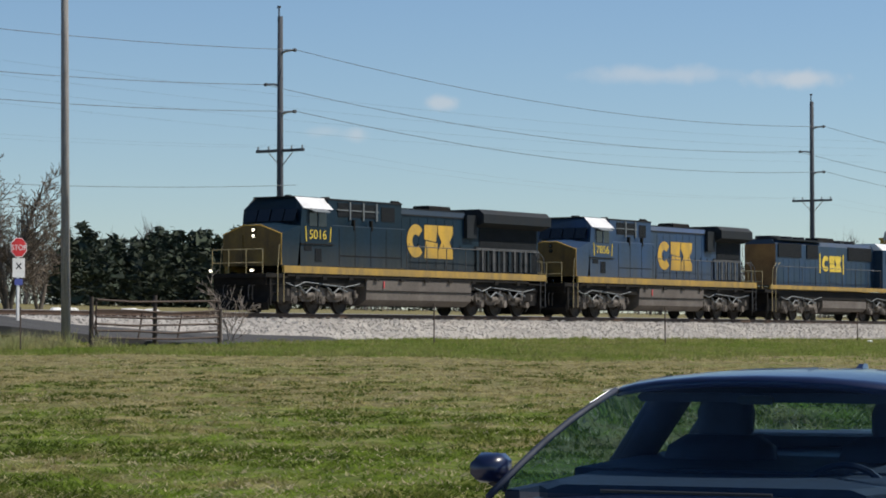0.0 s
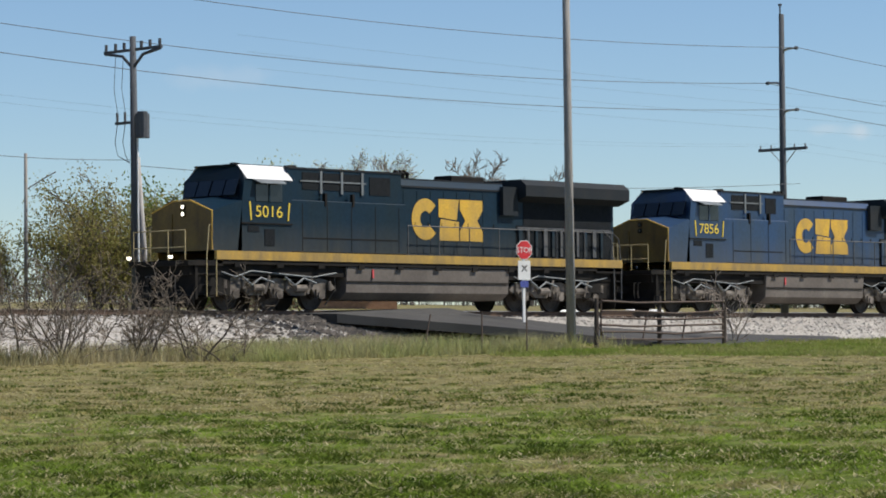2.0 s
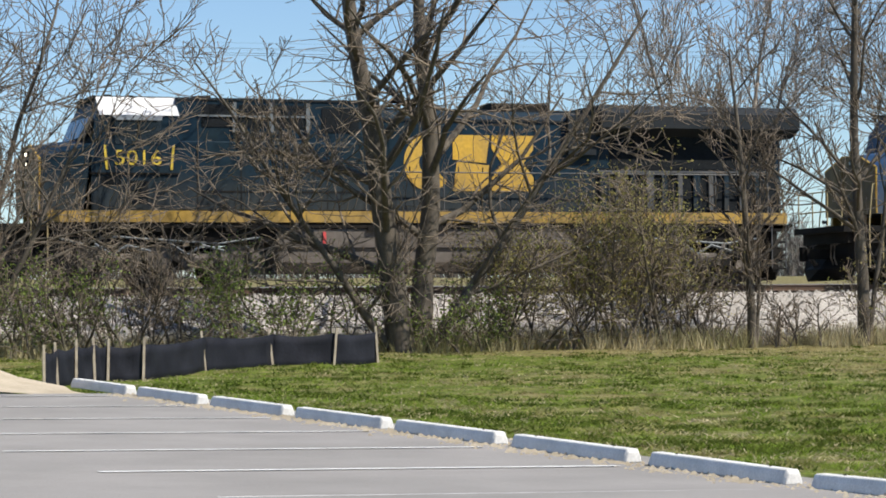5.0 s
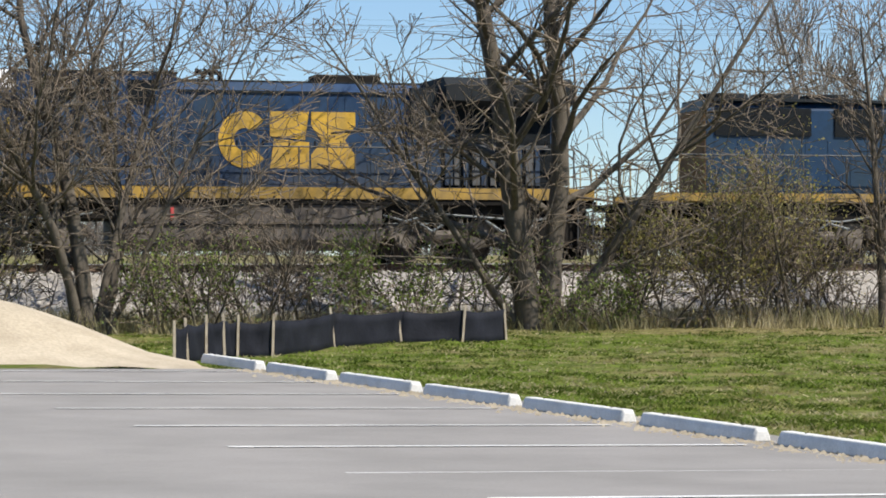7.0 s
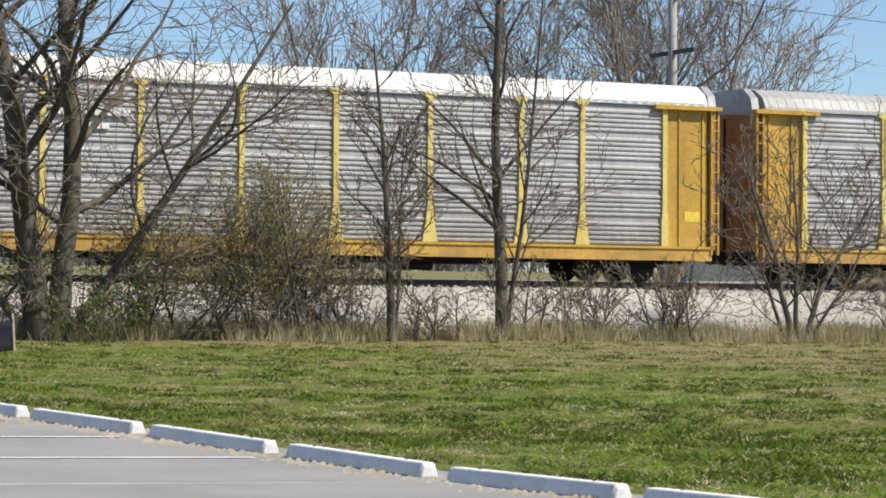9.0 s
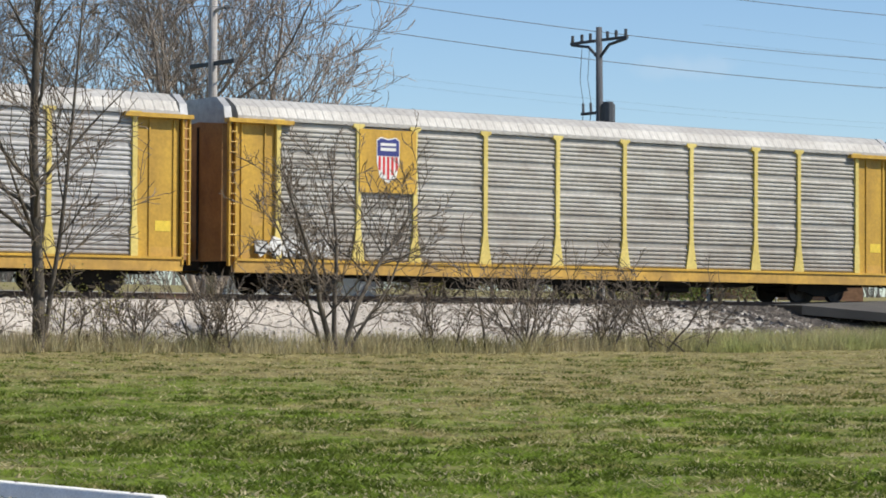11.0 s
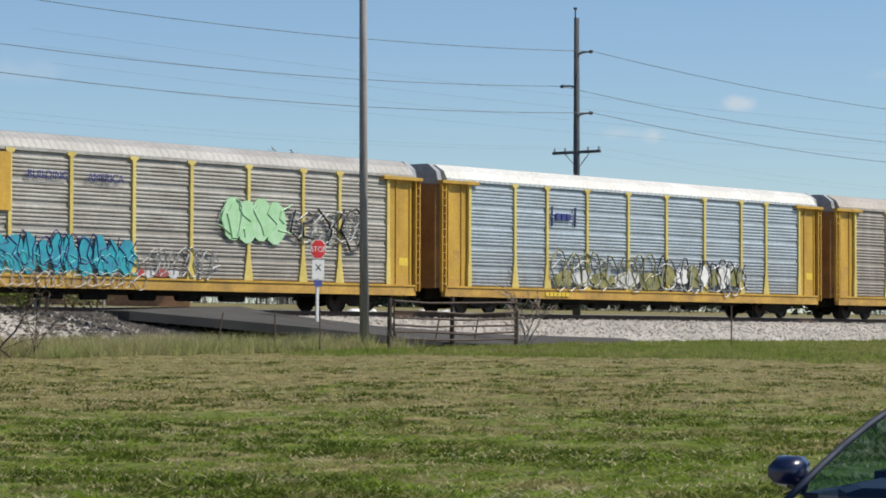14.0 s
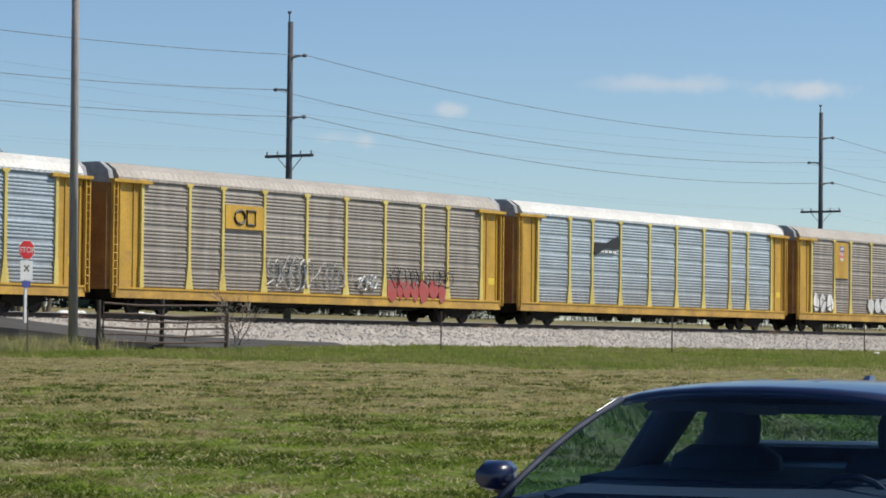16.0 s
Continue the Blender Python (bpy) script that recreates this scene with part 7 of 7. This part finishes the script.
        for x in (1.45, -1.45):
            wh = part("wheel", Geo().tube([(x, s * 0.72, 0.33), (x, s * 0.935, 0.33)], 0.33, 20), M["tyre"], ob)
            part("rim", Geo().tube([(x, s * 0.93, 0.33), (x, s * 0.95, 0.33)], 0.21, 14), M["galv"], wh)
        part("headlamp", Geo().box(2.12, 2.3, min(s * 0.5, s * 0.78), max(s * 0.5, s * 0.78), 0.60, 0.72, 0.03), M["chrome"], ob)
        part("tail_lamp", Geo().box(-2.4, -2.3, min(s * 0.5, s * 0.78), max(s * 0.5, s * 0.78), 0.78, 0.92, 0.02), M["red"], ob)
    # inside
    part("dashboard", Geo().loft([[(x, -w, 0.9), (x, w, 0.9), (x, w, z - 0.02), (x, w * 0.9, z), (x, -w * 0.9, z), (x, -w, z - 0.02)] for x, w, z in ((1.14, 0.60, 0.982), (0.95, 0.70, 0.985), (0.35, 0.74, 0.985))]), M["interior"], ob)
    part("wiper", Geo().tube([(1.30, 0.3, 0.965), (1.27, -0.35, 0.968)], 0.007, 5), M["black"], ob)
    part("steering_wheel", Geo().tube([(0.52 - 0.07 * math.sin(a * 0.2618), 0.36 + 0.19 * math.cos(a * 0.2618), 0.86 + 0.17 * math.sin(a * 0.2618)) for a in range(25)], 0.014, 6), M["interior"], ob)
    part("cabin_trim", Geo().box(-1.3, 0.35, -0.76, 0.76, 0.85, 0.995), M["interior"], ob)
    for y in (-0.37, 0.37):
        oct8 = ((1, -1), (1.3, -0.6), (1.3, 0.6), (1, 1), (0, 1), (-0.5, 0.6), (-0.5, -0.6), (0, -1))
        seat = part("front_seat", Geo().loft([[(x0 + 0.09 * c, y + w * d, z) for c, d in oct8] for x0, w, z in ((-0.32, 0.25, 0.7), (-0.42, 0.25, 0.92), (-0.46, 0.22, 1.05), (-0.48, 0.15, 1.095))]), M["interior"], ob, smooth=True)
        part("headrest", Geo().loft([[(x0 + 0.05 * c, y + w * d, z) for c, d in oct8] for x0, w, z in ((-0.49, 0.085, 1.07), (-0.50, 0.115, 1.11), (-0.51, 0.118, 1.19), (-0.52, 0.10, 1.235), (-0.525, 0.06, 1.25))]), M["interior"], seat, smooth=True)
    part("rear_seat", Geo().box(-1.35, -1.05, -0.66, 0.66, 0.5, 1.06, 0.08), M["interior"], ob)
    part("headliner", Geo().box(-1.3, 0.28, -0.52, 0.52, 1.262, 1.30, 0.015), M["interior"], ob)
    part("parcel_shelf", Geo().box(-1.80, -1.3, -0.62, 0.62, 1.0, 1.05), M["interior"], ob)
    for s in (-1, 1):
        part("door_card", Geo().box(-1.1, 0.95, *sorted((s * 0.78, s * 0.84)), 0.5, 0.945), M["interior"], ob)
    part("rear_view_mirror", Geo().box(0.40, 0.43, -0.07, 0.07, 1.26, 1.295, 0.01), M["black"], ob)
    return ob


saloon(pose(10.08, 5.07, lot_z(10.08, 5.07) + 0.004, 0, 0, 192))

# ---- grass ----
def blades(name, label, spots, material, h0, h1, width, lean, per, seed, clumpy=0.0):
    rnd = random.Random(seed)
    v, f = [], []
    for x, y in spots:
        z = ground_z(x, y) - 0.01
        tall = 1.0 + clumpy * (2.2 * smooth01(0.5 + 2.2 * noise.noise((x * 1.7, y * 1.7, 6))) - 0.7)
        for _ in range(per):
            a = rnd.uniform(0, 6.283)
            h = rnd.uniform(h0, h1) * tall
            bx, by = x + rnd.gauss(0, width * 2.5), y + rnd.gauss(0, width * 2.5)
            c, s = math.cos(a) * width * 0.5, math.sin(a) * width * 0.5
            lx, ly = rnd.gauss(0, lean) * h, rnd.gauss(0, lean) * h
            k = len(v)
            v += [(bx - c, by - s, z), (bx + c, by + s, z), (bx + lx, by + ly, z + h)]
            f.append((k, k + 1, k + 2))
    g = Geo()
    g.v, g.f = v, f
    return tagged(part(name, g, M[material]), label, "grass", kind="stuff")


rnd = random.Random(77)


def lawn_spots(n, a0, a1, r0, r1):
    out = []
    while len(out) < n:
        az, r = radians(rnd.uniform(a0, a1)), r0 * (r1 / r0) ** rnd.random()
        x, y = r * math.sin(az), r * math.cos(az)
        if y > 63.5 or (y < 39 and x < lot_edge(y) + 0.75):
            continue
        if 66 < x < 86 and y > 60.2 and ground_z(x, y) > plain_z(x, y) + 0.02 and road_z(x, y) > 1.3 and min(math.hypot(x - a, y - b) for (a, b), _, _ in ROAD) < 2.2:
            continue
        out.append((x, y))
    return out


blades("lawn_grass", "short spring lawn, green with dry winter patches", lawn_spots(95000, 10, 69, 19, 120), "blade", 0.014, 0.038, 0.034, 1.5, 4, 1, 0.7)
# tufts whose dark colour paints the lawn's small shadows
blades("grass_tufts", "coarse tufts in the lawn, darkened like shadowed dents", [p for p in lawn_spots(8000, 10, 68, 20, 75) if noise.noise((p[0] * 0.35, p[1] * 0.35, 3)) > -0.05], "tuft", 0.03, 0.08, 0.045, 1.3, 16, 2)
blades("verge_grass", "fresh green grass strip below the ballast", [p for p in lawn_spots(70000, 47, 68.5, 56, 150) if p[1] > 39.5 + 3 * noise.noise((p[0] * 0.08, p[1] * 0.3, 2)) + 2 * rnd.random() and p[0] > 60 + 0.3 * (64 - p[1])], "strip", 0.03, 0.10, 0.05, 0.8, 3, 3, 0.6)
weeds = []
while len(weeds) < 6500:
    x, y = rnd.uniform(3, 78), rnd.gauss(62.6, 0.8)
    if 60 < y < 64.6 and x < 62 + 3 * rnd.random() and noise.noise((x * 0.4, y * 0.4, 9)) > -0.25:
        weeds.append((x, y))
blades("dry_weeds", "tall dry straw-coloured weeds along the ballast", weeds, "weed", 0.1, 0.7, 0.03, 0.3, 6, 4)

bank = []
while len(bank) < 3000:
    x, y = rnd.uniform(54, 70.5), rnd.uniform(59.6, 65.2)
    if noise.noise((x * 0.5, y * 0.5, 12)) > -0.2 and y < 64.9 - 0.45 * max(0, x - 64):
        bank.append((x, y))
blades("bank_grass", "tall pale green grass on the bank below the crossing", bank, "bankgrass", 0.10, 0.45, 0.035, 0.4, 8, 14, 0.4)
blades("straw_flecks", "pale dry stems lying on the lawn", lawn_spots(9000, 10, 68, 20, 90), "weed", 0.03, 0.06, 0.04, 1.6, 5, 15)


def motions():
    """The train runs by at a steady speed, its wheels turning."""
    for ob in LOCOS + CARS:
        x = ob["start"]
        walk(ob, [(t, pose(x - SPEED * t, TRACK_Y, RAIL_Z)) for t in range(0, 17, 2)])
    for ob, x, r in WHEELS:
        walk(ob, [(k / FPS, pose(x, 0, r, 0, -math.degrees(SPEED * k / FPS / r), 0)) for k in range(0, 16 * FPS + 1)])


motions()
